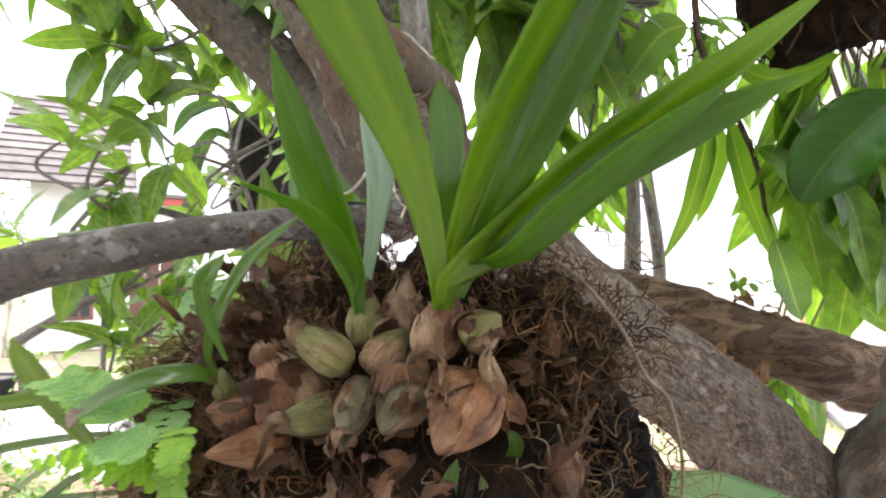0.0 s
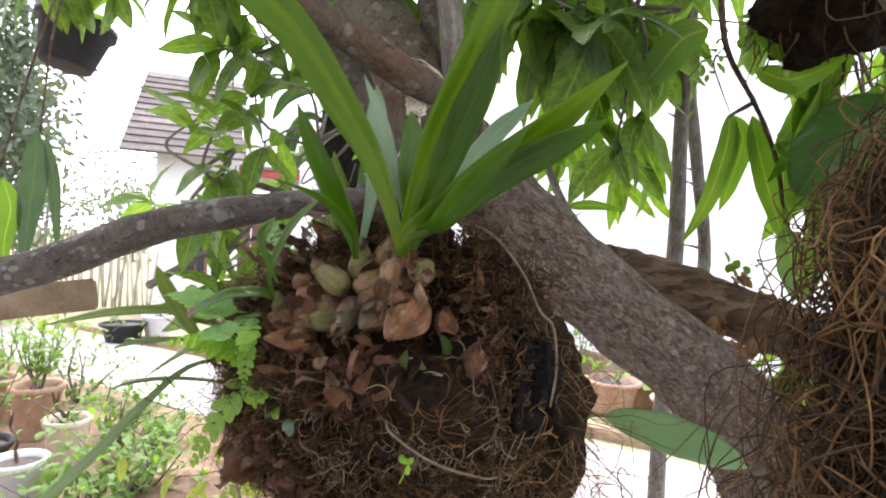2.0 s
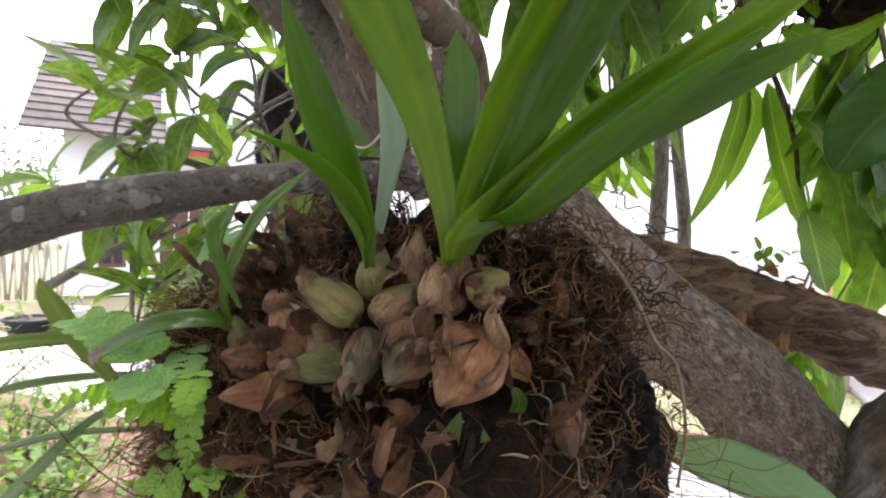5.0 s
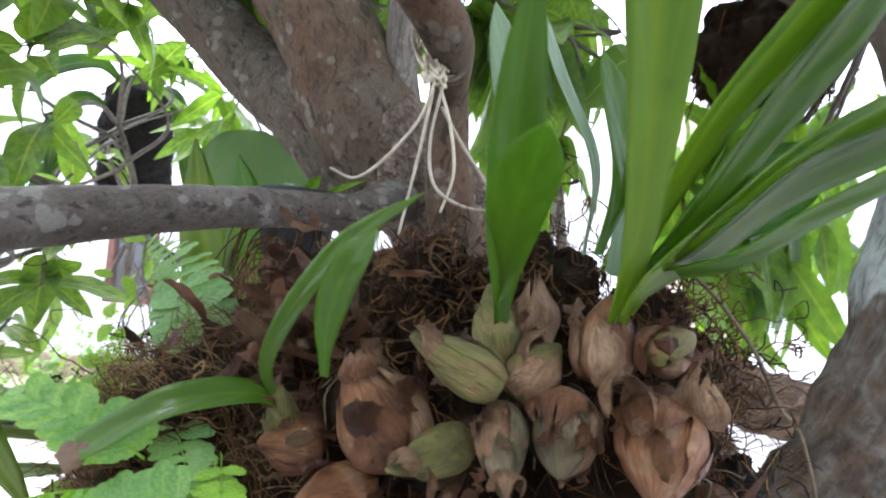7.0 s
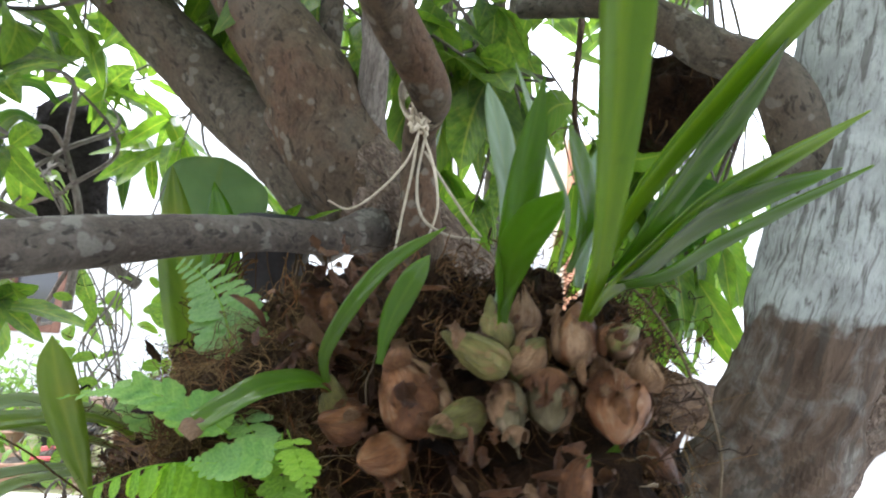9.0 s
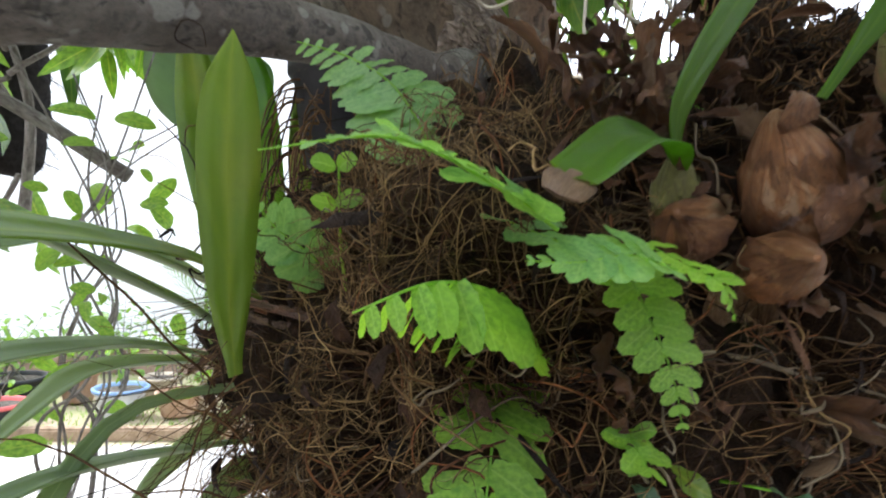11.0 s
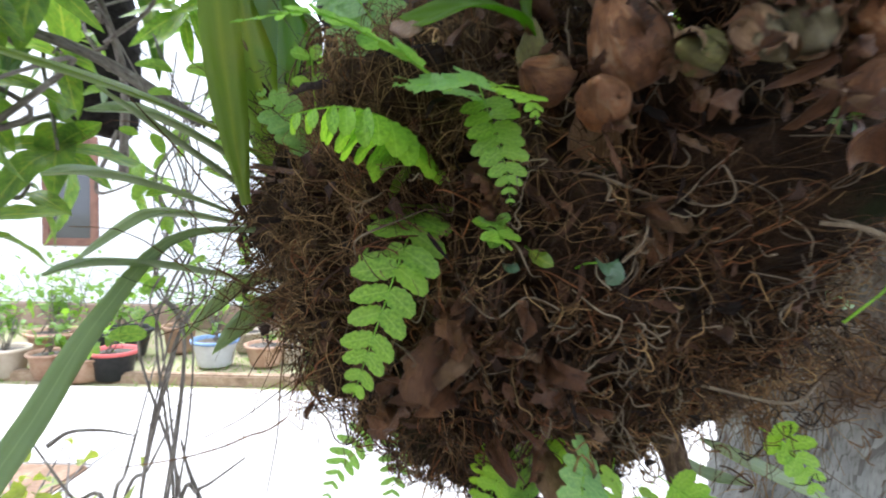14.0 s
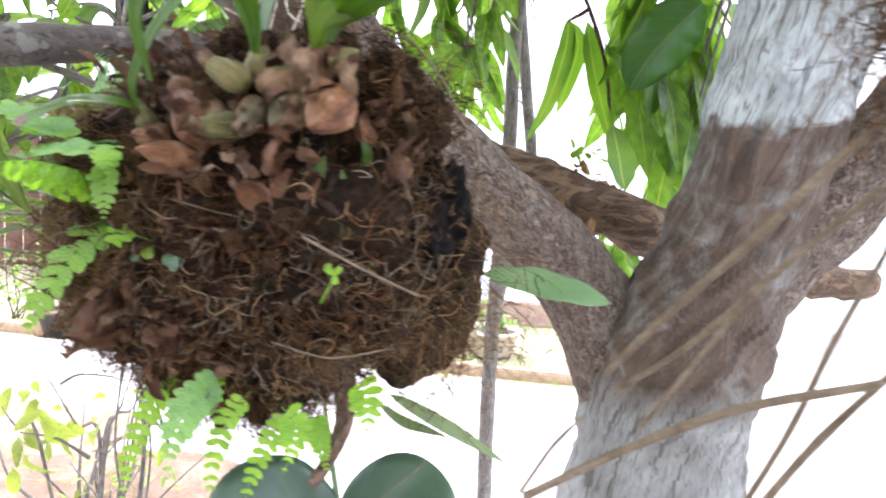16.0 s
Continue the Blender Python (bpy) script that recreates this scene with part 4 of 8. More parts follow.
def sheath(base, tip, radius, turn, arc, mat, flare=1.25, seed=0, ragged=0.3, name="sheath"):
    """A torn papery sheath: part of a cone that wraps a bulb, wrinkled and ragged at its end."""
    a, b = Vector(base), Vector(tip)
    m = frame_to(b - a)
    length = (b - a).length
    bm = bmesh.new()
    uvl = bm.loops.layers.uv.verify()
    steps, cols = 18, 26
    rows = []
    for i in range(steps + 1):
        row = []
        for k in range(cols + 1):
            s = k / cols
            th = turn + (s - 0.5) * arc * (1 - 0.5 * (i / steps) ** 2)
            cut = 1 - ragged * (0.5 + 0.9 * noise.noise(Vector((s * 9, seed * 3.1, 0)))) - 0.6 * abs(s - 0.5) ** 1.5
            u = i / steps * max(0.15, cut)
            r = radius * (0.5 + 0.6 * math.sin(math.pi * min(1, u + 0.12)) + (flare - 1) * u)
            r *= 1 + 0.16 * noise.noise(Vector((s * 4, u * 2.5, seed))) + 0.035 * noise.noise(Vector((s * 16, u * 3, seed)))
            row.append(bm.verts.new(a + m @ Vector((math.cos(th) * r, u * length, math.sin(th) * r))))
        rows.append(row)
    for i in range(steps):
        for k in range(cols):
            f = bm.faces.new([rows[i][k], rows[i][k + 1], rows[i + 1][k + 1], rows[i + 1][k]])
            for loop, (x, y) in zip(f.loops, ((k, i), (k + 1, i), (k + 1, i + 1), (k, i + 1))):
                loop[uvl].uv = (x / cols * arc / 6.3, y / steps)
    return clump_piece(name, bm, mat)


def orchid_leaf(points, width, mat=None, up=(0, -1, 0.2), fold=0.3, label="", shape=shape_strap, twist=0.0):
    bm = bmesh.new()
    blade(bm, points, width, shape, up, fold, 0.02, 22, 6, 0.0012, twist)
    return clump_piece("leaf", bm, mat or LEAF_ORCHID, label)


# bulbs: tip, base, radius
bulb((-0.087, 0.268, 1.211), (-0.065, 0.27, 1.176), 0.0165, BULB_BROWN, "large round bulb in russet skin", 0.35, 1)
bulb((-0.07, 0.246, 1.224), (-0.04, 0.237, 1.209), 0.0094, BULB_GREEN, "olive green bulb with a pink dry neck", 0.75, 2)
bulb((-0.015, 0.246, 1.223), (-0.033, 0.246, 1.205), 0.0096, BULB_GREEN, "olive green bulb", 0.3, 3)
bulb((-0.076, 0.238, 1.182), (-0.045, 0.255, 1.186), 0.0098, BULB_GREEN, "green ribbed bulb", 0.9, 4, 11)
bulb((-0.041, 0.225, 1.177), (-0.036, 0.247, 1.2), 0.0090, BULB_GREY, "pale papery bulb", 0.6, 5, 12)
bulb((-0.024, 0.223, 1.184), (-0.012, 0.244, 1.202), 0.0115, BULB_GREY, "grey-green bulb in torn skin", 0.2, 6)
bulb((-0.037, 0.264, 1.243), (-0.035, 0.252, 1.215), 0.0092, BULB_GREEN, "green bulb below a leaf shoot", 0.7, 7)
bulb((0.004, 0.244, 1.242), (-0.005, 0.237, 1.212), 0.0116, BULB_BROWN, "brown bulb in dry skin", 0.5, 8)
bulb((-0.002, 0.206, 1.182), (0.016, 0.228, 1.204), 0.0138, BULB_BROWN, "large orange-brown bulb in dry skin", 0.2, 9, 7)
bulb((-0.117, 0.276, 1.18), (-0.095, 0.287, 1.176), 0.0112, BULB_BROWN, "small brown bulb", 0.4, 10)
bulb((-0.104, 0.246, 1.168), (-0.078, 0.276, 1.165), 0.0115, BULB_BROWN, "brown bulb in torn skin", 0.8, 11)
bulb((-0.092, 0.292, 1.122), (-0.07, 0.306, 1.11), 0.0115, SHEATH, "shrivelled dark brown bulb", 0.5, 13)
bulb((0.023, 0.223, 1.231), (0.01, 0.231, 1.22), 0.0092, BULB_GREEN, "small green bulb", 0.4, 14)
bulb((-0.063, 0.269, 1.122), (-0.042, 0.285, 1.101), 0.0075, SHEATH, "shrivelled brown bulb", 0.8, 15)
bulb((0.052, 0.226, 1.156), (0.052, 0.25, 1.169), 0.0085, SHEATH, "small dark brown bulb", 0.6, 16)

# papery sheaths
sheath((-0.002, 0.217, 1.198), (-0.015, 0.219, 1.216), 0.0085, 1.4, 2.4, PAPER, 1.5, 1, 0.5)
sheath((-0.008, 0.218, 1.203), (-0.001, 0.213, 1.219), 0.0075, 1.6, 2.2, PAPER, 1.5, 2, 0.5)
sheath((0.012, 0.21, 1.194), (0.015, 0.207, 1.215), 0.0105, 1.4, 2.2, PAPER, 1.2, 3, 0.35)
sheath((-0.026, 0.246, 1.214), (-0.018, 0.239, 1.228), 0.0080, 1.2, 2.4, PAPER, 1.1, 4, 0.4)
sheath((-0.064, 0.269, 1.174), (-0.088, 0.265, 1.214), 0.0165, 1.9, 2.6, PAPER, 0.9, 5, 0.3)
sheath((-0.019, 0.264, 1.217), (-0.016, 0.27, 1.251), 0.0105, 1.4, 3.0, PAPER, 1.0, 6, 0.4)
sheath((-0.004, 0.236, 1.211), (-0.011, 0.243, 1.237), 0.0115, 1.9, 2.4, PAPER, 1.0, 7, 0.4)
sheath((0.01, 0.229, 1.216), (0.019, 0.221, 1.233), 0.0098, 1.6, 3.0, SHEATH, 1.1, 8, 0.5)
sheath((-0.013, 0.242, 1.202), (-0.028, 0.224, 1.189), 0.0120, 1.5, 2.6, SHEATH, 1.0, 10, 0.5)
sheath((0.012, 0.224, 1.201), (-0.004, 0.208, 1.189), 0.0140, 1.4, 2.2, SHEATH, 1.0, 11, 0.4)
sheath((0.023, 0.216, 1.202), (0.025, 0.216, 1.225), 0.0090, 1.4, 3.0, PAPER, 1.1, 12, 0.5)
sheath((-0.076, 0.282, 1.139), (-0.096, 0.265, 1.171), 0.0125, 1.3, 2.4, PAPER, 0.9, 31, 0.4)
sheath((-0.068, 0.3, 1.104), (-0.1, 0.282, 1.128), 0.0115, 1.4, 3.2, SHEATH, 0.9, 33, 0.4)
sheath((-0.118, 0.318, 1.058), (-0.136, 0.298, 1.092), 0.011, 1.5, 3.4, SHEATH, 1.3, 34, 0.5)
sheath((-0.135, 0.315, 1.06), (-0.15, 0.305, 1.062), 0.008, 1.5, 3.0, SHEATH, 1.2, 35, 0.5)
sheath((-0.1, 0.312, 1.05), (-0.104, 0.298, 1.062), 0.008, 1.5, 3.0, SHEATH, 1.2, 36, 0.5)
sheath((-0.033, 0.294, 1.174), (-0.013, 0.28, 1.18), 0.0095, 1.5, 3.2, PAPER, 1.4, 27, 0.6)
sheath((-0.066, 0.278, 1.111), (-0.088, 0.257, 1.115), 0.0085, 1.5, 3.0, SHEATH, 1.4, 28, 0.6)
sheath((-0.022, 0.21, 1.154), (-0.007, 0.206, 1.178), 0.0085, 1.5, 3.2, SHEATH, 1.3, 37, 0.5)
sheath((-0.026, 0.203, 1.135), (-0.037, 0.185, 1.147), 0.0085, 1.5, 3.2, SHEATH, 1.3, 38, 0.5)
sheath((0.032, 0.246, 1.179), (0.039, 0.241, 1.203), 0.010, 1.5, 3.2, SHEATH, 1.1, 39, 0.5)
sheath((0.055, 0.269, 1.208), (0.065, 0.267, 1.24), 0.010, 1.5, 3.2, SHEATH, 1.1, 40, 0.5)

# dry necks of the bulbs
sheath((-0.06, 0.243, 1.219), (-0.072, 0.247, 1.226), 0.0058, 1.5, 5.0, PAPER, 0.8, 21, 0.4)
sheath((-0.067, 0.241, 1.184), (-0.077, 0.234, 1.183), 0.005, 1.5, 5.0, PAPER, 0.8, 22, 0.4)
sheath((-0.083, 0.264, 1.205), (-0.087, 0.269, 1.218), 0.0075, 1.5, 5.0, SHEATH, 0.8, 23, 0.5)
sheath((-0.04, 0.228, 1.183), (-0.042, 0.22, 1.177), 0.0055, 1.5, 5.0, PAPER, 0.9, 25, 0.5)


def build_old_sheaths():
    """Layered dead leaf bases and a felt of curled roots behind the bulbs."""
    rnd = random.Random(31)
    for a, b, count in (((-0.126, 0.294, 1.206), (-0.067, 0.321, 1.241), 60), ((-0.117, 0.31, 1.213), (-0.079, 0.345, 1.257), 40), ((0.043, 0.275, 1.213), (0.066, 0.268, 1.182), 14), ((-0.134, 0.294, 1.076), (-0.095, 0.299, 1.05), 20), ((-0.056, 0.212, 1.174), (-0.005, 0.223, 1.169), 22)):
        a, b = Vector(a), Vector(b)
        for i in range(count):
            c = a.lerp(b, rnd.random()) + Vector((rnd.gauss(0, 0.013), rnd.gauss(0, 0.010), rnd.gauss(0, 0.011)))
            d = Vector((rnd.gauss(-0.3, 0.6), rnd.gauss(-0.6, 0.4), rnd.gauss(0.2, 0.5))).normalized() * rnd.uniform(0.008, 0.025)
            up = Vector((rnd.gauss(0, 0.6), -0.8, rnd.gauss(0.4, 0.5)))
            bend = up.normalized() * rnd.uniform(-0.004, 0.007)
            bm = bmesh.new()
            blade(bm, [c, c + d * 0.4 + bend, c + d * 0.8 + bend * 0.6, c + d + bend * rnd.uniform(-1.5, 0.5)], rnd.uniform(0.003, 0.0095), rnd.choice((shape_strap, shape_lance, shape_blunt)), up, rnd.uniform(-0.9, 1.3), 0.3, 9, 4, 0, rnd.gauss(0, 1.2), i)
            clump_piece("dead_sheath", bm, SHEATH if rnd.random() < 0.85 else PAPER)
    for name, centre, size, count, mat in (("felt", (-0.051, 0.29, 1.238), (0.014, 0.010, 0.015), 200, ROOT), ("felt", (-0.005, 0.285, 1.241), (0.016, 0.012, 0.018), 200, ROOT), ("felt", (0.068, 0.278, 1.21), (0.02, 0.011, 0.022), 260, ROOT), ("felt", (0.039, 0.271, 1.232), (0.014, 0.008, 0.012), 120, ROOT), ("felt", (-0.147, 0.408, 1.187), (0.03, 0.014, 0.018), 170, ROOT), ("felt", (-0.177, 0.426, 1.164), (0.025, 0.014, 0.016), 90, ROOT), ("felt", (0.064, 0.27, 1.153), (0.02, 0.012, 0.026), 170, ROOT), ("felt", (0.037, 0.276, 1.046), (0.05, 0.012, 0.02), 260, ROOT)):
        bm = bmesh.new()
        for i in range(count):
            p = Vector(centre) + Vector([rnd.gauss(0, v) for v in size])
            pts = [p]
            for k in range(5):
                p = p + Vector((rnd.gauss(0, 1), rnd.gauss(0, 1), rnd.gauss(0, 1))).normalized() * 0.007
                pts.append(p)
            r = rnd.uniform(0.0002, 0.0005)
            tube(bm, pts, [r, r, r * 0.6], 4, 14, 0, 1, 0, False)
        tagged(clump_piece(name, bm, mat, "felt of fine curled roots"), "", "", "", "stuff")
    for centre, size in (((-0.048, 0.3, 1.236), (0.022, 0.016, 0.024)), ((-0.001, 0.294, 1.238), (0.026, 0.018, 0.026)), ((0.065, 0.298, 1.203), (0.027, 0.016, 0.026)), ((0.045, 0.288, 1.226), (0.024, 0.016, 0.022))):
        bm = bmesh.new()
        bmesh.ops.create_icosphere(bm, subdivisions=4, radius=1)
        for v in bm.verts:
            d = v.co.normalized()
            k = 1 + 0.35 * noise.noise(d * 2.2 + Vector(centre) * 9) + 0.2 * noise.noise(d * 6) + 0.1 * noise.noise(d * 15)
            v.co = Vector(centre) + Vector((d.x * size[0], d.y * size[1], d.z * size[2])) * k
        clump_piece("felt_lump", bm, ROOT_MASS, "lump of felted brown roots")
    bm = bmesh.new()
    bmesh.ops.create_icosphere(bm, subdivisions=5, radius=1)
    for v in bm.verts:
        d = v.co.normalized()
        d = d / max(abs(d.x), abs(d.y), abs(d.z)) ** 0.3
        k = 1 + 0.4 * noise.noise(d * 2.2) + 0.16 * noise.noise(d * 6) + 0.06 * noise.noise(d * 15)
        v.co = Vector((0.087, 0.298, 1.14)) + Vector((d.x * 0.022, d.y * 0.026, d.z * 0.034)) * k
    clump_piece("charcoal_lump", bm, CHARCOAL, "black charred lump of fibre")


build_old_sheaths()


def build_dead_bracts():
    """Broad torn bracts on the face of the clump, and flattened dead stems on its shelf."""
    rnd = random.Random(53)
    for c, aim, count, size, mats in (((-0.128, 0.297, 1.08), (-0.5, -0.5, -0.5), 12, 0.03, (SHEATH, SHEATH, PAPER)), ((-0.095, 0.289, 1.06), (-0.2, -0.7, -0.5), 9, 0.026, (SHEATH,)), ((-0.148, 0.315, 1.05), (-0.9, -0.4, -0.35), 11, 0.04, (SHEATH,)),
                                      ((-0.06, 0.272, 1.118), (-0.3, -0.8, -0.2), 9, 0.024, (SHEATH, PAPER)), ((-0.022, 0.262, 1.14), (0.1, -0.8, -0.3), 4, 0.018, (SHEATH,)),
                                      ((-0.085, 0.3, 1.022), (-0.2, -0.7, -0.6), 9, 0.028, (SHEATH, PAPER)), ((-0.11, 0.287, 1.125), (-0.5, -0.7, 0.0), 8, 0.024, (SHEATH,)), ((-0.045, 0.255, 1.16), (-0.2, -0.9, -0.3), 6, 0.017, (SHEATH, PAPER)), ((-0.17, 0.365, 1.1), (-0.8, -0.5, -0.2), 10, 0.028, (SHEATH,))):
        for i in range(count):
            p = Vector(c) + Vector((rnd.gauss(0, 0.012), rnd.gauss(0.004, 0.006), rnd.gauss(0, 0.012)))
            d = (Vector(aim) + Vector((rnd.gauss(0, 0.45), rnd.gauss(0, 0.3), rnd.gauss(0, 0.45)))).normalized() * size * rnd.uniform(0.5, 1.1)
            up = Vector((rnd.gauss(0, 0.6), -1, rnd.gauss(0.3, 0.5)))
            bend = up.normalized() * rnd.uniform(-0.004, 0.006)
            bm = bmesh.new()
            blade(bm, [p - d * 0.3, p + d * 0.1 + bend, p + d * 0.45 + bend, p + d * 0.7 - bend * rnd.uniform(0, 1.4)], size * rnd.uniform(0.25, 0.6), rnd.choice((shape_lance, shape_oval, shape_blunt)), up, rnd.uniform(-0.7, 1.2), 0.35, 12, 6, 0.0006, rnd.gauss(0, 0.8), i)
            clump_piece("bract", bm, rnd.choice(mats))
    for i in range(11):
        tip = Vector((-0.219, 0.401, 1.137)) + Vector((rnd.uniform(-0.002, 0.014), rnd.gauss(0, 0.005), rnd.uniform(-0.009, 0.011)))
        end = Vector((-0.155, 0.352, 1.131)) + Vector((rnd.uniform(-0.01, 0.02), rnd.gauss(0, 0.008), rnd.gauss(0, 0.007)))
        bm = bmesh.new()
        tube(bm, [tip, tip.lerp(end, 0.4) + Vector((0, -0.003, rnd.gauss(0, 0.002))), end], [rnd.uniform(0.0008, 0.0016), rnd.uniform(0.0014, 0.0026), 0.0016], 8, 20, 0.25, 90, i, True, 0.6)
        clump_piece("dead_stem", bm, BARK_DEAD if i % 3 == 0 else SHEATH, "flattened dark dead stem")


def build_shelf_fibres():
    """Fine dry fibres that cover the shelf of old leaf bases."""
    rnd = random.Random(88)
    line = curve(SHELF, 24)
    for count, mat, r0 in ((620, ROOT, 0.00022), (420, ROOT_DRY, 0.00018)):
        bm = bmesh.new()
        for i in range(count):
            u = rnd.uniform(0.15, 1.0)
            c, th = line[int(u * 24)], rnd.uniform(0, 6.3)
            out = (0.062 - 0.04 * u) * rnd.uniform(0.95, 1.15)
            p = c + Vector((rnd.gauss(0, 0.006), math.cos(th) * out, math.sin(th) * out))
            g = Vector((rnd.gauss(-0.3, 0.7), -math.sin(th) * rnd.gauss(0, 1), math.cos(th) * rnd.gauss(0, 1) - 0.2)).normalized() * rnd.uniform(0.004, 0.010)
            pts = [p]
            for k in range(5):
                pts.append(pts[-1] + g)
                g = (g + Vector((rnd.gauss(0, 0.004), rnd.gauss(0, 0.004), rnd.gauss(-0.0008, 0.004)))) * 0.96
            r = r0 * rnd.uniform(0.5, 1.6)
            tube(bm, pts, [r, r, r * 0.5], 4, 12, 0, 1, 0, False)
        tagged(clump_piece("root_mat", bm, mat, "fine dry fibres"), "", "", "", "stuff")


def build_face_roots():
    """Short curled roots that stand out on the clump's face, and a tan felt on its flank."""
    rnd = random.Random(61)
    for label, mat, count, lean, wide, r0, r1, proud, curl in (("pale curled roots", ROOT_PALE, 300, (0.45, -0.9, -0.35), 0.55, 0.00022, 0.00055, 0.012, 0.007), ("tan curled roots", ROOT_DRY, 420, (0.4, -0.8, -0.5), 0.6, 0.0002, 0.0005, 0.009, 0.006), ("tan felted roots", ROOT_DRY, 800, (-1.2, -0.7, -0.15), 0.5, 0.0001, 0.00024, 0.005, 0.004)):
        bm = bmesh.new()
        for i in range(count):
            d = Vector((rnd.gauss(lean[0], wide), rnd.gauss(lean[1], wide * 0.5), rnd.gauss(lean[2], wide))).normalized()
            if d.y > 0.2:
                continue
            p = ball_point(d, rnd.uniform(0.98, 1.03))
            g = Vector((rnd.gauss(0, 1), rnd.gauss(-0.3, 0.5), rnd.gauss(-0.2, 1))).normalized() * 0.006
            pts = [p]
            for k in range(rnd.randint(3, 6)):
                pts.append(pts[-1] + g + d * proud * (0.25 if k < 2 else -0.2))
                g = (g + Vector((rnd.gauss(0, curl), rnd.gauss(0, curl), rnd.gauss(0, curl)))).normalized() * rnd.uniform(0.004, 0.008)
            r = rnd.uniform(r0, r1)
            tube(bm, pts, [r * 0.6, r, r, r * 0.4], 5, 16, 0, 1, 0, False)
        tagged(clump_piece("root_mat", bm, mat, label), "", "", "", "stuff")


build_face_roots()
build_shelf_fibres()
build_dead_bracts()

# leaves of the large shoot
orchid_leaf([(0.0, 0.236, 1.23), (-0.003, 0.221, 1.257), (-0.012, 0.203, 1.292), (-0.026, 0.182, 1.322), (-0.045, 0.156, 1.356), (-0.06, 0.136, 1.371), (-0.08, 0.11, 1.388), (-0.105, 0.08, 1.4)], 0.0245, LEAF_ORCHID_KEEL, (-0.2, -1, -0.1), 0.4, "long bright green strap leaf with a yellow keel")
orchid_leaf([(0.001, 0.236, 1.23), (0.004, 0.228, 1.26), (0.013, 0.221, 1.287), (0.023, 0.211, 1.31), (0.045, 0.19, 1.348), (0.064, 0.169, 1.38), (0.085, 0.145, 1.408), (0.105, 0.12, 1.43)], 0.0215, LEAF_ORCHID_KEEL, (0.35, -0.9, -0.25), 0.4, "long bright green strap leaf")
orchid_leaf([(0.008, 0.238, 1.25), (0.016, 0.225, 1.265), (0.036, 0.206, 1.307), (0.052, 0.191, 1.338), (0.065, 0.176, 1.367)], 0.021, LEAF_ORCHID, (0.35, -0.9, -0.15), 0.35, "dark green strap leaf")
orchid_leaf([(0.0, 0.23, 1.236), (0.004, 0.224, 1.248), (0.027, 0.226, 1.267), (0.062, 0.224, 1.296), (0.095, 0.211, 1.32), (0.134, 0.183, 1.348)], 0.028, LEAF_ORCHID_KEEL, (0.36, -0.74, -0.55), 0.3, "green strap leaf with a yellow base")
orchid_leaf([(0.006, 0.236, 1.238), (0.012, 0.232, 1.25), (0.028, 0.214, 1.258), (0.044, 0.197, 1.274), (0.062, 0.175, 1.29), (0.082, 0.152, 1.304)], 0.0205, LEAF_ORCHID, (0.36, -0.68, -0.7), 0.3, "broad dark green strap leaf")
orchid_leaf([(0.006, 0.236, 1.245), (0.027, 0.227, 1.26), (0.061, 0.225, 1.288), (0.098, 0.213, 1.308), (0.127, 0.193, 1.319)], 0.024, LEAF_ORCHID, (0.36, -0.74, -0.55), 0.3, "green strap leaf")
orchid_leaf([(0.008, 0.252, 1.25), (0.03, 0.275, 1.29), (0.055, 0.297, 1.33), (0.082, 0.313, 1.361)], 0.019, LEAF_ORCHID_PALE, (-0.3, -1, 0.2), 0.15, "pale silvery underside of a leaf")
orchid_leaf([(-0.001, 0.248, 1.257), (0.001, 0.237, 1.284), (0.001, 0.244, 1.313), (-0.002, 0.25, 1.336)], 0.01584, LEAF_ORCHID, (0.2, -1, 0.1), 0.25, "short green leaf")
orchid_leaf([(-0.004, 0.253, 1.257), (-0.009, 0.24, 1.288), (-0.022, 0.248, 1.325), (-0.037, 0.247, 1.361)], 0.00924, LEAF_ORCHID_PALE, (0.6, -1, 0.1), 0.25, "narrow pale leaf")
# leaves of the smaller shoot
orchid_leaf([(-0.037, 0.25, 1.228), (-0.039, 0.244, 1.246), (-0.045, 0.228, 1.27), (-0.052, 0.207, 1.297), (-0.058, 0.184, 1.325)], 0.0175, LEAF_ORCHID, (-0.1, -1, 0.0), 0.35, "dark green leaf")
orchid_leaf([(-0.036, 0.256, 1.24), (-0.03, 0.262, 1.29), (-0.033, 0.271, 1.33), (-0.037, 0.28, 1.363)], 0.017, LEAF_ORCHID_PALE, (0.1, -1, 0.1), 0.25, "grey-green leaf seen from below")
orchid_leaf([(-0.038, 0.25, 1.23), (-0.04, 0.243, 1.246), (-0.046, 0.222, 1.261), (-0.053, 0.193, 1.271), (-0.061, 0.165, 1.276)], 0.0185, LEAF_ORCHID, (0.1, -0.5, 1), 0.25, "short broad dark green leaf")
# seedling shoot
orchid_leaf([(-0.111, 0.281, 1.19), (-0.116, 0.276, 1.212), (-0.096, 0.266, 1.25), (-0.067, 0.255, 1.274)], 0.0085, LEAF_ORCHID, (-0.3, -1, 0.3), 0.3, "narrow green leaf with a dry tip")
orchid_leaf([(-0.097, 0.25, 1.209), (-0.098, 0.236, 1.226), (-0.095, 0.221, 1.243), (-0.087, 0.221, 1.256)], 0.0105, LEAF_ORCHID, (-0.3, -1, 0.1), 0.3, "dark green leaf")
orchid_leaf([(-0.111, 0.281, 1.192), (-0.122, 0.275, 1.197), (-0.145, 0.266, 1.195), (-0.169, 0.259, 1.182)], 0.0155, LEAF_ORCHID, (0, -0.6, 1), 0.3, "green leaf with a pale cut tip", shape_blunt)
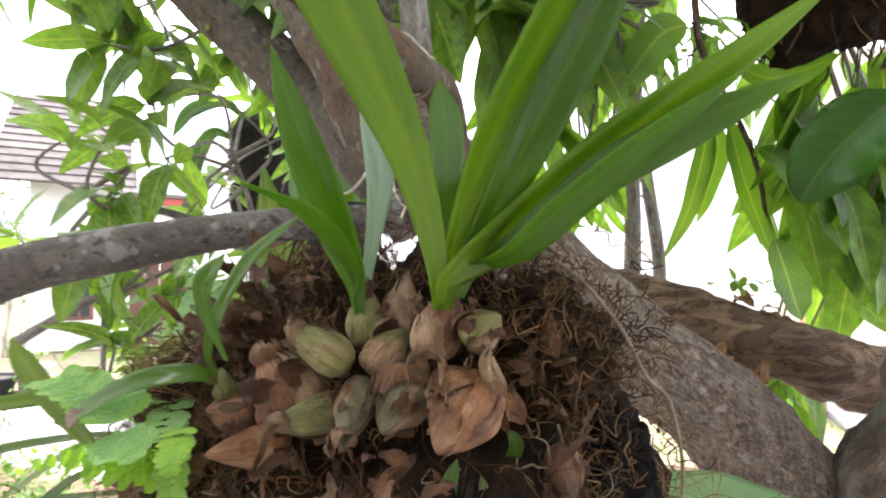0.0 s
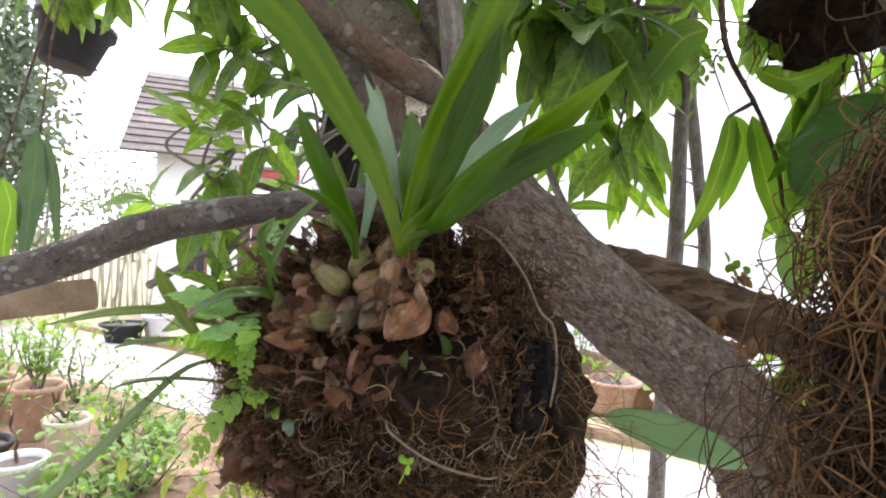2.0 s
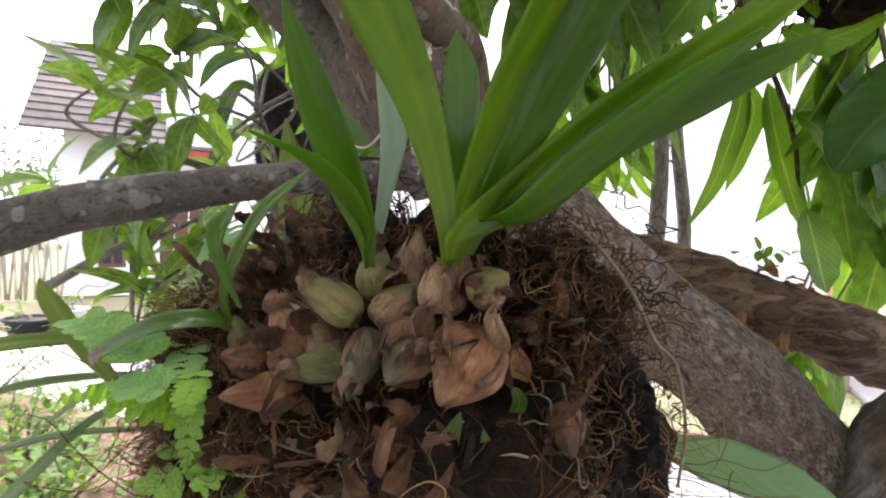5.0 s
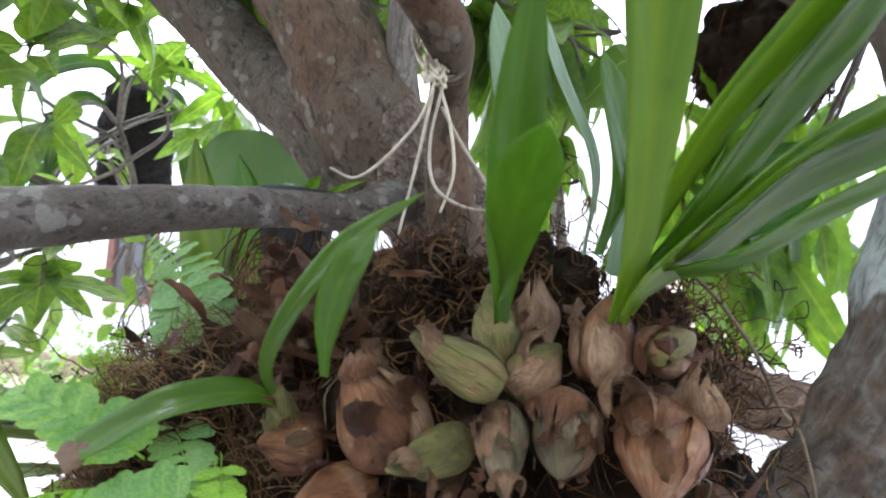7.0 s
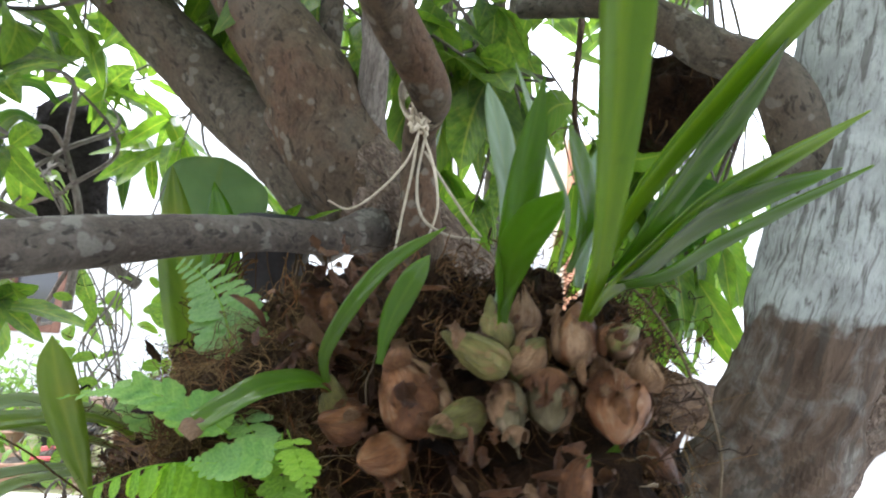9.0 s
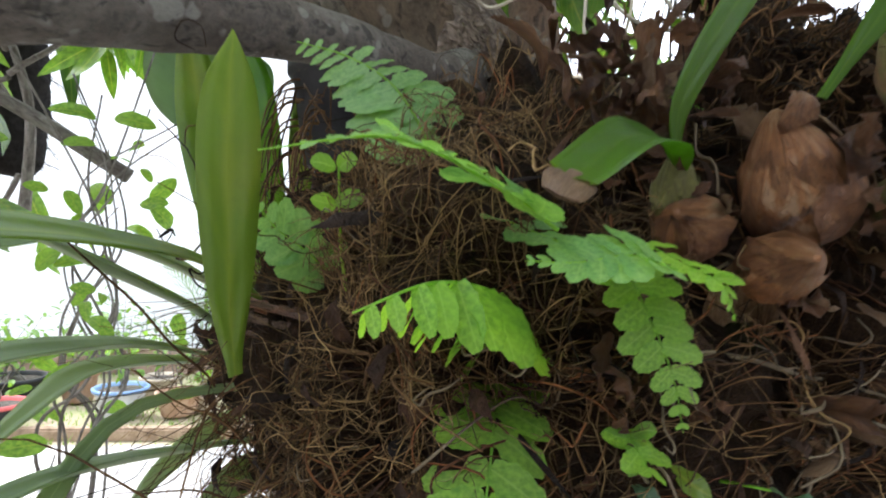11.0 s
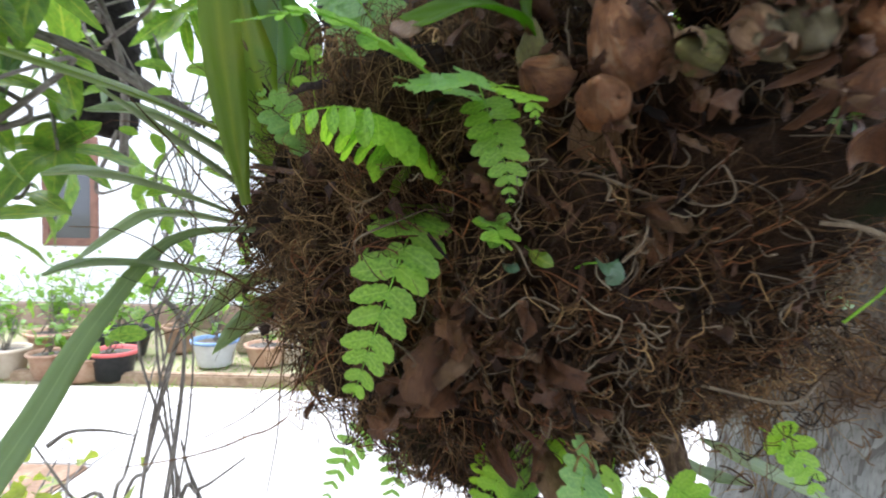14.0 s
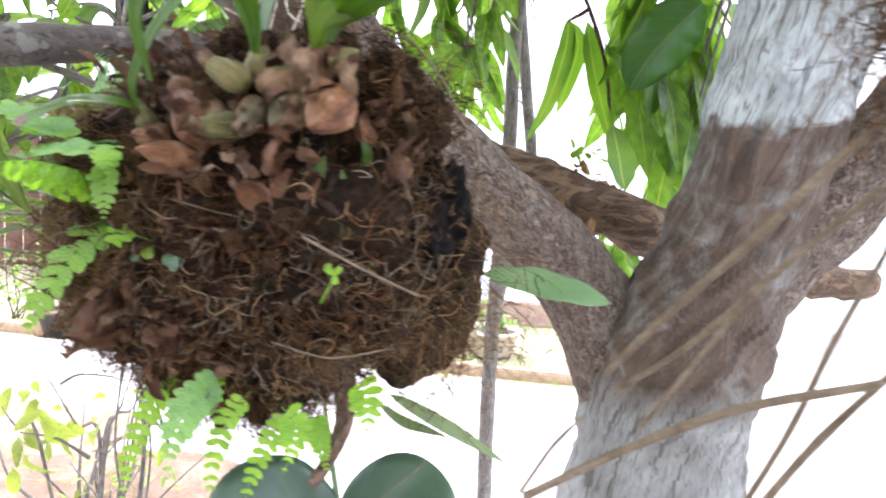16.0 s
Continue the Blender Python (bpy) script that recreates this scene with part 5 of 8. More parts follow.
orchid_leaf([(-0.167, 0.26, 1.184), (-0.17, 0.2585, 1.181), (-0.173, 0.2575, 1.178)], 0.0115, PAPER, (0, -0.6, 1), 0.2, "dry pale leaf tip", shape_blunt)
bulb((-0.112, 0.28, 1.2), (-0.108, 0.285, 1.178), 0.0065, BULB_GREEN, "small green shoot", 0.3, 20)


# ---- aerial roots and cord ----
def strand(name, pts, r, mat, parent=None, label="", wob=0.0, steps=36, seed=1):
    bm = bmesh.new()
    rnd = random.Random(seed)
    pts = [Vector(p) + Vector((rnd.gauss(0, wob), rnd.gauss(0, wob), rnd.gauss(0, wob))) for p in pts]
    tube(bm, pts, [r, r, r * 0.8], 8, steps, 0.15, 60, seed)
    if parent is CLUMP:
        return clump_piece(name, bm, mat, label)
    return part(name, bm, mat, parent, label)


strand("aerial_root", [(0.039, 0.268, 1.26), (0.061, 0.265, 1.249), (0.082, 0.26, 1.224), (0.094, 0.257, 1.2), (0.104, 0.256, 1.189), (0.107, 0.25, 1.162), (0.104, 0.248, 1.136)], 0.00095, ROOT_PALE, CLUMP, "long pale aerial root")
strand("aerial_root", [(-0.105, 0.292, 1.141), (-0.088, 0.272, 1.138), (-0.06, 0.272, 1.131), (-0.03, 0.28, 1.127)], 0.0008, ROOT_PALE, CLUMP, "straight tan root")
strand("aerial_root", [(-0.006, 0.234, 1.12), (0.002, 0.219, 1.117), (0.03, 0.215, 1.103), (0.06, 0.238, 1.087), (0.07, 0.256, 1.081)], 0.0009, ROOT_PALE, CLUMP, "straight tan root")
strand("aerial_root", [(-0.027, 0.269, 1.046), (0.003, 0.259, 1.039), (0.022, 0.259, 1.038), (0.053, 0.273, 1.04)], 0.0008, ROOT_PALE, CLUMP, "curving pale root")
for i, (a, b, c) in enumerate((((1.0, -0.6, 0.5), (1.0, -0.7, 0.1), (0.9, -0.8, -0.4)), ((1.0, -0.4, 0.7), (1.1, -0.5, 0.3), (0.8, -0.9, 0.0)), ((0.7, -0.9, 0.5), (0.9, -0.9, 0.2), (0.6, -1, -0.1)), ((0.9, -0.5, 0.2), (0.7, -0.8, -0.1), (0.9, -0.6, -0.4)), ((0.8, -0.7, 0.3), (1.0, -0.5, 0.0), (0.8, -0.8, -0.2)))):
    strand("aerial_root", [ball_point(a, 1.03), ball_point(b, 1.12), ball_point(c, 1.05)], 0.0007, ROOT_PALE, CLUMP, "pale curling root", 0.006, 30, i + 3)


def build_cord():
    c = thing("cord", "pale cord knotted round the brown branch with loose ends", "cord", "", "", (-0.027, 0.412, 1.4))
    off = c.matrix_basis.inverted()
    k = Vector((-0.025, 0.424, 1.403))
    ax = (Vector((-0.063, 0.364, 1.415)) - Vector((0.001, 0.51, 1.405))).normalized()
    m = frame_to(ax)
    for j, (shift, n, lean) in enumerate(((0.0, 2.6, 0.004), (0.012, 2.2, 0.010), (-0.006, 1.7, -0.011), (0.003, 1.4, 0.014))):
        pts = []
        for i in range(int(n * 10)):
            th = i / 10 * 2 * math.pi + j
            pts.append(k + m @ Vector((math.cos(th) * 0.0182, shift + lean * math.sin(th) + 0.004 * i / 10, math.sin(th) * 0.0182)))
        ob = strand("turn", pts, 0.0011, CORD, c, "", 0.0007, len(pts) * 3, j)
        ob.matrix_parent_inverse = off
    ends = ([(-0.036, 0.404, 1.372), (-0.043, 0.409, 1.346), (-0.062, 0.427, 1.322), (-0.078, 0.44, 1.311), (-0.094, 0.436, 1.315)],
            [(-0.036, 0.405, 1.368), (-0.039, 0.401, 1.336), (-0.044, 0.4, 1.305), (-0.053, 0.389, 1.27)],
            [(-0.032, 0.404, 1.369), (-0.036, 0.397, 1.332), (-0.033, 0.389, 1.303), (-0.017, 0.377, 1.289), (0.003, 0.361, 1.286)],
            [(-0.03, 0.404, 1.37), (-0.026, 0.392, 1.34), (-0.024, 0.388, 1.31), (-0.03, 0.384, 1.285)],
            [(-0.028, 0.406, 1.357), (-0.018, 0.388, 1.329), (-0.004, 0.379, 1.303), (0.006, 0.368, 1.289)])
    for j, pts in enumerate(ends):
        ob = strand("loose_end", pts, 0.0011, CORD, c, "", 0.0012, 40, j)
        ob.matrix_parent_inverse = off
    bm = bmesh.new()
    for j in range(4):
        pts = [Vector((-0.034, 0.407, 1.381)) + Vector((0.009 * math.cos(i * 1.9 + j), 0.006 * math.sin(i * 2.3 + j), 0.012 * math.sin(i * 2.6 + j))) for i in range(8)]
        tube(bm, pts, [0.0012, 0.0012], 7, 48)
    ob = part("knot", bm, CORD, c)
    ob.matrix_parent_inverse = off


build_cord()


# ---- ferns ----
def leaflet_mesh(name, material, toothed=0.10, broad=0.62):
    """A rounded leaflet one metre long along y, notched at its edge."""
    bm = bmesh.new()
    uvl = bm.loops.layers.uv.verify()
    steps, cols = 10, 4
    rows = []
    for i in range(steps + 1):
        u = i / steps
        w = broad * (max(0.0, math.sin(math.pi * min(1, 0.1 + 0.87 * u))) ** 0.5) * (1 + toothed * math.sin(u * 26))
        row = []
        for k in range(cols + 1):
            s = 2 * k / cols - 1
            row.append((bm.verts.new((s * w * 0.5 + 0.06 * u * u, u, -0.10 * u * u + 0.05 * abs(s) * w + 0.02 * math.sin(u * 12) * s)), k / cols, u))
        rows.append(row)
    for i in range(steps):
        for k in range(cols):
            q = [rows[i][k], rows[i][k + 1], rows[i + 1][k + 1], rows[i + 1][k]]
            f = bm.faces.new([v[0] for v in q])
            for loop, v in zip(f.loops, q):
                loop[uvl].uv = (v[1], v[2])
    ob = part(name, bm, material)
    scene.collection.objects.unlink(ob)
    return ob.data


LEAFLET = leaflet_mesh("leaflet", LEAF_FERN)
LEAFLET_COOL = leaflet_mesh("leaflet", LEAF_FERN_COOL)
LEAFLET_SLIM = leaflet_mesh("leaflet", LEAF_FERN_COOL, 0.1, 0.42)
LEAFLET_THIN = leaflet_mesh("leaflet", LEAF_FERN, 0.08, 0.46)


def frond(points, size, pairs, data=None, up=(0, -0.3, 1), label="fresh green fern frond with rounded leaflets", taper=0.75, seed=0, lift=0.1, start=0.1, group="fern fronds"):
    data = data or LEAFLET
    f = thing("fern_frond", label, "fern", group, "", points[0])
    off = f.matrix_basis.inverted()
    bm = bmesh.new()
    L = (Vector(points[0]) - Vector(points[-1])).length
    tube(bm, points, [size * 0.035, size * 0.028, size * 0.012], 6, 24)
    s = part("stem", bm, LEAF_FERN, f)
    s.matrix_parent_inverse = off
    line = curve(points, 60)
    rnd = random.Random(seed)
    for i in range(pairs):
        u = start + (1 - start) * (i + 0.5) / pairs
        k = min(59, int(u * 60))
        c, tan = line[k], (line[k + 1] - line[k]).normalized()
        upv = Vector(up).normalized()
        side = tan.cross(upv).normalized()
        nor = side.cross(tan)
        sz = 1.2 * size * (0.55 + 0.45 * math.sin(math.pi * min(1, u * 0.8 + 0.25))) * (1 - taper * max(0, u - 0.55) / 0.45)
        for sgn in (-1, 1):
            d = side * sgn + tan * (0.25 + 0.5 * u) + nor * (lift + rnd.gauss(0, 0.12))
            m = Matrix.Translation(c) @ frame_to(d, nor + side * rnd.gauss(0, 0.2)) @ Matrix.Diagonal((sz, sz * rnd.uniform(0.9, 1.1), sz, 1))
            o = bpy.data.objects.new("leaflet", data)
            scene.collection.objects.link(o)
            o.parent = f
            o.matrix_parent_inverse = off
            o.matrix_basis = m
    return f


frond([(-0.155, 0.28, 1.173), (-0.17, 0.283, 1.182), (-0.197, 0.287, 1.192), (-0.226, 0.294, 1.187)], 0.0165, 11, LEAFLET_COOL, (0.1, -0.3, 1), seed=1, label="pale green fern frond reaching out of the clump")
frond([(-0.135, 0.325, 1.14), (-0.15, 0.31, 1.15), (-0.166, 0.296, 1.157), (-0.187, 0.286, 1.159), (-0.208, 0.28, 1.153)], 0.0205, 12, LEAFLET_THIN, (0, 0.15, 1), seed=2, lift=-1.3, taper=0.5, label="bright yellow-green fern frond with toothed drooping leaflets")
frond([(-0.136, 0.336, 1.136), (-0.147, 0.318, 1.122), (-0.161, 0.3, 1.098), (-0.174, 0.288, 1.07), (-0.182, 0.284, 1.05)], 0.0155, 12, LEAFLET, (-0.5, -1, 0.2), seed=3, taper=0.45, label="hanging bright green fern frond with rounded leaflets")
frond([(-0.132, 0.286, 1.172), (-0.131, 0.274, 1.155), (-0.129, 0.266, 1.138), (-0.128, 0.263, 1.124)], 0.0095, 9, LEAFLET, (-0.3, -1, 0.2), seed=4)
frond([(-0.155, 0.321, 1.181), (-0.147, 0.299, 1.173), (-0.141, 0.282, 1.167), (-0.138, 0.273, 1.163)], 0.0105, 8, LEAFLET_COOL, (0, -0.5, 1), seed=5)
frond([(-0.13, 0.283, 1.174), (-0.127, 0.266, 1.166), (-0.125, 0.256, 1.161), (-0.122, 0.254, 1.152)], 0.0075, 8, LEAFLET, (0, -0.6, 1), seed=6)
frond([(-0.154, 0.353, 1.192), (-0.158, 0.357, 1.212), (-0.166, 0.372, 1.233), (-0.178, 0.394, 1.248), (-0.194, 0.411, 1.256)], 0.0205, 13, LEAFLET_SLIM, (-0.2, -0.9, 0.3), seed=7, lift=-0.25, taper=0.6, label="cool green fern frond with slim drooping leaflets")
frond([(-0.179, 0.382, 1.151), (-0.192, 0.381, 1.164), (-0.205, 0.379, 1.173), (-0.214, 0.375, 1.182)], 0.014, 6, LEAFLET_COOL, (0, -1, 0.4), seed=8)
frond([(-0.124, 0.29, 1.12), (-0.125, 0.283, 1.116), (-0.125, 0.278, 1.112), (-0.126, 0.274, 1.109)], 0.0085, 3, LEAFLET, (0, -1, 0.2), seed=9, taper=0.2)
frond([(-0.133, 0.262, 1.164), (-0.148, 0.262, 1.167), (-0.161, 0.265, 1.165), (-0.172, 0.27, 1.165)], 0.0105, 9, LEAFLET_COOL, (0, -0.6, 1), seed=20)
frond([(-0.076, 0.324, 0.959), (-0.094, 0.329, 0.993), (-0.11, 0.322, 0.994), (-0.123, 0.306, 0.976)], 0.0095, 12, LEAFLET, (0, -1, 0.2), seed=11, label="fern frond arching below the clump")
frond([(-0.083, 0.326, 0.959), (-0.084, 0.327, 0.997), (-0.071, 0.313, 1.001), (-0.063, 0.289, 0.981)], 0.0095, 12, LEAFLET, (0, -1, 0.2), seed=12, label="fern frond arching below the clump")
frond([(-0.062, 0.301, 1.011), (-0.077, 0.285, 1.004), (-0.087, 0.269, 0.983), (-0.088, 0.251, 0.958)], 0.012, 12, LEAFLET_COOL, (0, -1, 0.2), seed=13, label="fern frond hanging below the clump")
frond([(-0.022, 0.299, 0.99), (-0.012, 0.286, 0.982), (-0.011, 0.276, 0.97), (-0.017, 0.263, 0.956)], 0.0105, 8, LEAFLET, (0, -1, 0.2), seed=14, label="fern frond hanging below the clump")
frond([(0.031, 0.288, 1.014), (0.037, 0.275, 1.008), (0.039, 0.266, 0.997), (0.039, 0.256, 0.985)], 0.011, 6, LEAFLET, (0, -1, 0.2), seed=15, label="short fern frond below the clump")
frond([(-0.107, 0.405, 0.998), (-0.122, 0.412, 0.98), (-0.13, 0.414, 0.954), (-0.134, 0.411, 0.922)], 0.012, 10, LEAFLET_SLIM, (0, -1, 0.1), seed=18, label="grey-green fern frond with tiny leaflets")
frond([(-0.105, 0.437, 0.998), (-0.144, 0.444, 0.971), (-0.16, 0.447, 0.948), (-0.173, 0.446, 0.918)], 0.012, 10, LEAFLET_SLIM, (0, -1, 0.1), seed=19, label="grey-green fern frond with tiny leaflets")


for pts, seed in (([(-0.045, 0.305, 1.0), (-0.058, 0.292, 0.985), (-0.066, 0.282, 0.955), (-0.067, 0.276, 0.922)], 31), ([(-0.015, 0.31, 0.985), (-0.03, 0.3, 0.965), (-0.042, 0.292, 0.938), (-0.048, 0.287, 0.905)], 32), ([(-0.1, 0.315, 1.005), (-0.115, 0.305, 0.985), (-0.125, 0.298, 0.955), (-0.128, 0.293, 0.925)], 33), ([(0.0, 0.315, 0.98), (0.006, 0.305, 0.962), (0.012, 0.298, 0.94)], 34)):
    frond(pts, 0.0078, 12, LEAFLET, (0, -1, 0.15), seed=seed, taper=0.6, label="fern frond hanging below the clump")
bm = bmesh.new()
tube(bm, [(0.02, 0.36, 1.01), (0.025, 0.335, 0.97), (0.012, 0.315, 0.94), (0.0, 0.305, 0.925)], [0.011, 0.008, 0.006, 0.004], 12, 24, 0.2, 50, 4)
clump_piece("dead_stem", bm, BARK_DEAD, "brown dead stem under the clump")


# ---- strap-leaved orchid at the side of the clump ----
def build_strap_plant():
    s = thing("strap_orchid", "orchid with grey-green strap leaves fanning from the matted shelf", "orchid", "", "", (-0.2, 0.43, 1.11))
    off = s.matrix_basis.inverted()

    def leaf(pts, w, mat, up, fold=0.5, shape=shape_strap):
        bm = bmesh.new()
        blade(bm, pts, w, shape, up, fold, 0.02, 22, 4, 0.0014)
        ob = part("leaf", bm, mat, s)
        ob.matrix_parent_inverse = off

    leaf([(-0.22, 0.364, 1.124), (-0.2235, 0.352, 1.142), (-0.228, 0.328, 1.172), (-0.231, 0.309, 1.198), (-0.2315, 0.298, 1.213)], 0.0158, LEAF_STRAP, (0.1, -1, 0.1), 0.25, shape_strap)
    leaf([(-0.181, 0.636, 1.125), (-0.194, 0.689, 1.204), (-0.217, 0.708, 1.299), (-0.231, 0.706, 1.382)], 0.06, LEAF_STRAP, (0.4, -1, 0.1), 0.2, shape_lance)
    leaf([(-0.159, 0.633, 1.135), (-0.165, 0.685, 1.216), (-0.172, 0.701, 1.316), (-0.185, 0.707, 1.37)], 0.045, LEAF_ORCHID, (0.1, -1, 0.1), 0.2, shape_lance)
    leaf([(-0.132, 0.629, 1.166), (-0.139, 0.647, 1.242), (-0.142, 0.652, 1.32)], 0.022, LEAF_STRAP, (0.1, -1, 0.1), 0.2, shape_lance)
    leaf([(-0.205, 0.449, 1.114), (-0.224, 0.427, 1.135), (-0.257, 0.377, 1.156), (-0.278, 0.341, 1.17)], 0.0108, LEAF_STRAP_GREY, (0.3, -0.4, 1))
    leaf([(-0.207, 0.456, 1.135), (-0.228, 0.437, 1.152), (-0.265, 0.395, 1.167), (-0.287, 0.361, 1.163)], 0.0142, LEAF_STRAP_GREY, (0.3, -0.4, 1))
    leaf([(-0.205, 0.449, 1.111), (-0.242, 0.418, 1.125), (-0.266, 0.377, 1.132), (-0.283, 0.344, 1.134), (-0.293, 0.325, 1.132)], 0.0115, LEAF_STRAP_GREY, (0.2, -0.2, 1))
    leaf([(-0.204, 0.454, 1.109), (-0.225, 0.446, 1.113), (-0.248, 0.427, 1.117), (-0.266, 0.411, 1.117), (-0.278, 0.399, 1.11), (-0.298, 0.377, 1.093)], 0.0121, LEAF_STRAP_GREY, (0.1, -0.2, 1))
    leaf([(-0.197, 0.433, 1.079), (-0.227, 0.417, 1.083), (-0.263, 0.378, 1.093), (-0.283, 0.344, 1.096), (-0.293, 0.325, 1.094)], 0.0108, LEAF_STRAP_GREY, (0, 0, 1))
    leaf([(-0.195, 0.445, 1.068), (-0.209, 0.43, 1.063), (-0.225, 0.413, 1.053), (-0.237, 0.399, 1.043)], 0.0160, LEAF_STRAP_GREY, (-0.4, -1, 0.2), 0.2, shape_lance)
    leaf([(-0.197, 0.48, 1.081), (-0.22, 0.47, 1.073), (-0.241, 0.458, 1.059), (-0.256, 0.447, 1.042)], 0.0110, LEAF_STRAP_GREY, (-0.4, -1, 0.2), 0.2, shape_lance)
    leaf([(-0.176, 0.446, 1.05), (-0.179, 0.438, 1.035), (-0.181, 0.43, 1.018), (-0.181, 0.425, 1.007)], 0.0110, LEAF_STRAP_GREY, (0.3, -1, 0), 0.2, shape_lance)
    leaf([(-0.166, 0.453, 1.047), (-0.168, 0.445, 1.031), (-0.172, 0.439, 1.019), (-0.179, 0.434, 1.008)], 0.011, LEAF_STRAP, (0.3, -1, 0), 0.2, shape_lance)
    leaf([(-0.19, 0.41, 1.13), (-0.223, 0.397, 1.157), (-0.256, 0.353, 1.166), (-0.281, 0.308, 1.167), (-0.297, 0.252, 1.163)], 0.0155, LEAF_STRAP, (0.2, -0.5, 0.9), 0.25)
    leaf([(-0.19, 0.41, 1.11), (-0.252, 0.392, 1.107), (-0.28, 0.349, 1.072), (-0.294, 0.311, 1.04), (-0.307, 0.272, 1.013), (-0.309, 0.244, 0.996)], 0.0101, LEAF_STRAP_GREY, (0.5, -0.7, 0.5), 0.25)
    # twigs and fibres where the leaves spring
    bm = bmesh.new()
    rnd = random.Random(8)
    for i in range(170):
        p = Vector((-0.155, 0.4, 1.1)) + Vector((rnd.gauss(0, 0.034), rnd.gauss(-0.01, 0.03), rnd.gauss(0, 0.034)))
        g = Vector((rnd.gauss(-0.3, 0.7), rnd.gauss(-0.2, 0.5), rnd.gauss(-0.1, 0.7))).normalized() * rnd.uniform(0.006, 0.014)
        pts = [p]
        for k in range(5):
            pts.append(pts[-1] + g)
            g = (g + Vector((rnd.gauss(0, 0.006), rnd.gauss(0, 0.006), rnd.gauss(0, 0.006)))) * 0.95
        r = rnd.uniform(0.0002, 0.0006)
        tube(bm, pts, [r, r, r * 0.5], 4, 12, 0, 1, 0, False)
    ob = tagged(part("root_mat", bm, ROOT, s, "dry brown roots"), "", "", "", "stuff")
    ob.matrix_parent_inverse = off


build_strap_plant()


# ---- leaves for trees and shrubs ----
def leaf_mesh(name, material, broad, shape=shape_lance, fold=0.25, droop=0.25, wave=0.06):
    """A leaf one metre long along y, with a short stalk."""
    bm = bmesh.new()
    blade(bm, [(0, 0.06, 0), (0, 0.35, 0.03), (0, 0.7, -droop * 0.35), (0, 1, -droop)], broad, shape, (0, 0, 1), fold, wave, 10, 4)
    tube(bm, [(0, -0.03, 0.0), (0, 0.04, 0), (0, 0.1, 0)], [0.012, 0.01], 4, 3, 0, 1, 0, False)
    ob = part(name, bm, material)
    scene.collection.objects.unlink(ob)
    return ob.data


LEAVES_TREE = [leaf_mesh("leaf", LEAF_TREE, b, shape_lance, f, d) for b, f, d in ((0.36, 0.2, 0.1), (0.40, 0.35, 0.3), (0.32, 0.15, 0.45))]
LEAVES_DROOP = [leaf_mesh("leaf", LEAF_DROOP, b, shape_lance, f, d) for b, f, d in ((0.26, 0.2, 0.1), (0.30, 0.35, 0.2), (0.24, 0.15, -0.12))]
LEAVES_GARDEN = [leaf_mesh("leaf", LEAF_GARDEN, b, shape_oval, f, d) for b, f, d in ((0.5, 0.2, 0.2), (0.42, 0.3, 0.35), (0.55, 0.1, 0.1))]
LEAF_YELLOW = leaf_material("yellow_green_leaf", (0.12, 0.17, 0.035), (0.2, 0.25, 0.06), (0.22, 0.26, 0.08), 0.5, 0.4, 0.15, 40.0)
LEAVES_YELLOW = [leaf_mesh("leaf", LEAF_YELLOW, b, shape_lance, f, d) for b, f, d in ((0.3, 0.2, 0.2), (0.36, 0.3, 0.35))]
LEAVES_FAR = [leaf_mesh("leaf", LEAF_FAR_HAZED, b, shape_lance, f, d) for b, f, d in ((0.4, 0.2, 0.2), (0.5, 0.3, 0.35))]
LEAVES_DRY = [leaf_mesh("leaf", LEAF_DRY, b, shape_lance, f, d, 0.3) for b, f, d in ((0.4, 0.5, 0.3), (0.34, 0.3, 0.5))]


def hang_leaf(data, base, direction, size, parent, off, up=(0, 0, 1)):
    o = bpy.data.objects.new("leaf", data)
    scene.collection.objects.link(o)
    o.parent = parent
    o.matrix_parent_inverse = off
    o.matrix_basis = Matrix.Translation(base) @ frame_to(direction, up) @ Matrix.Diagonal((size, size, size, 1))
    return o


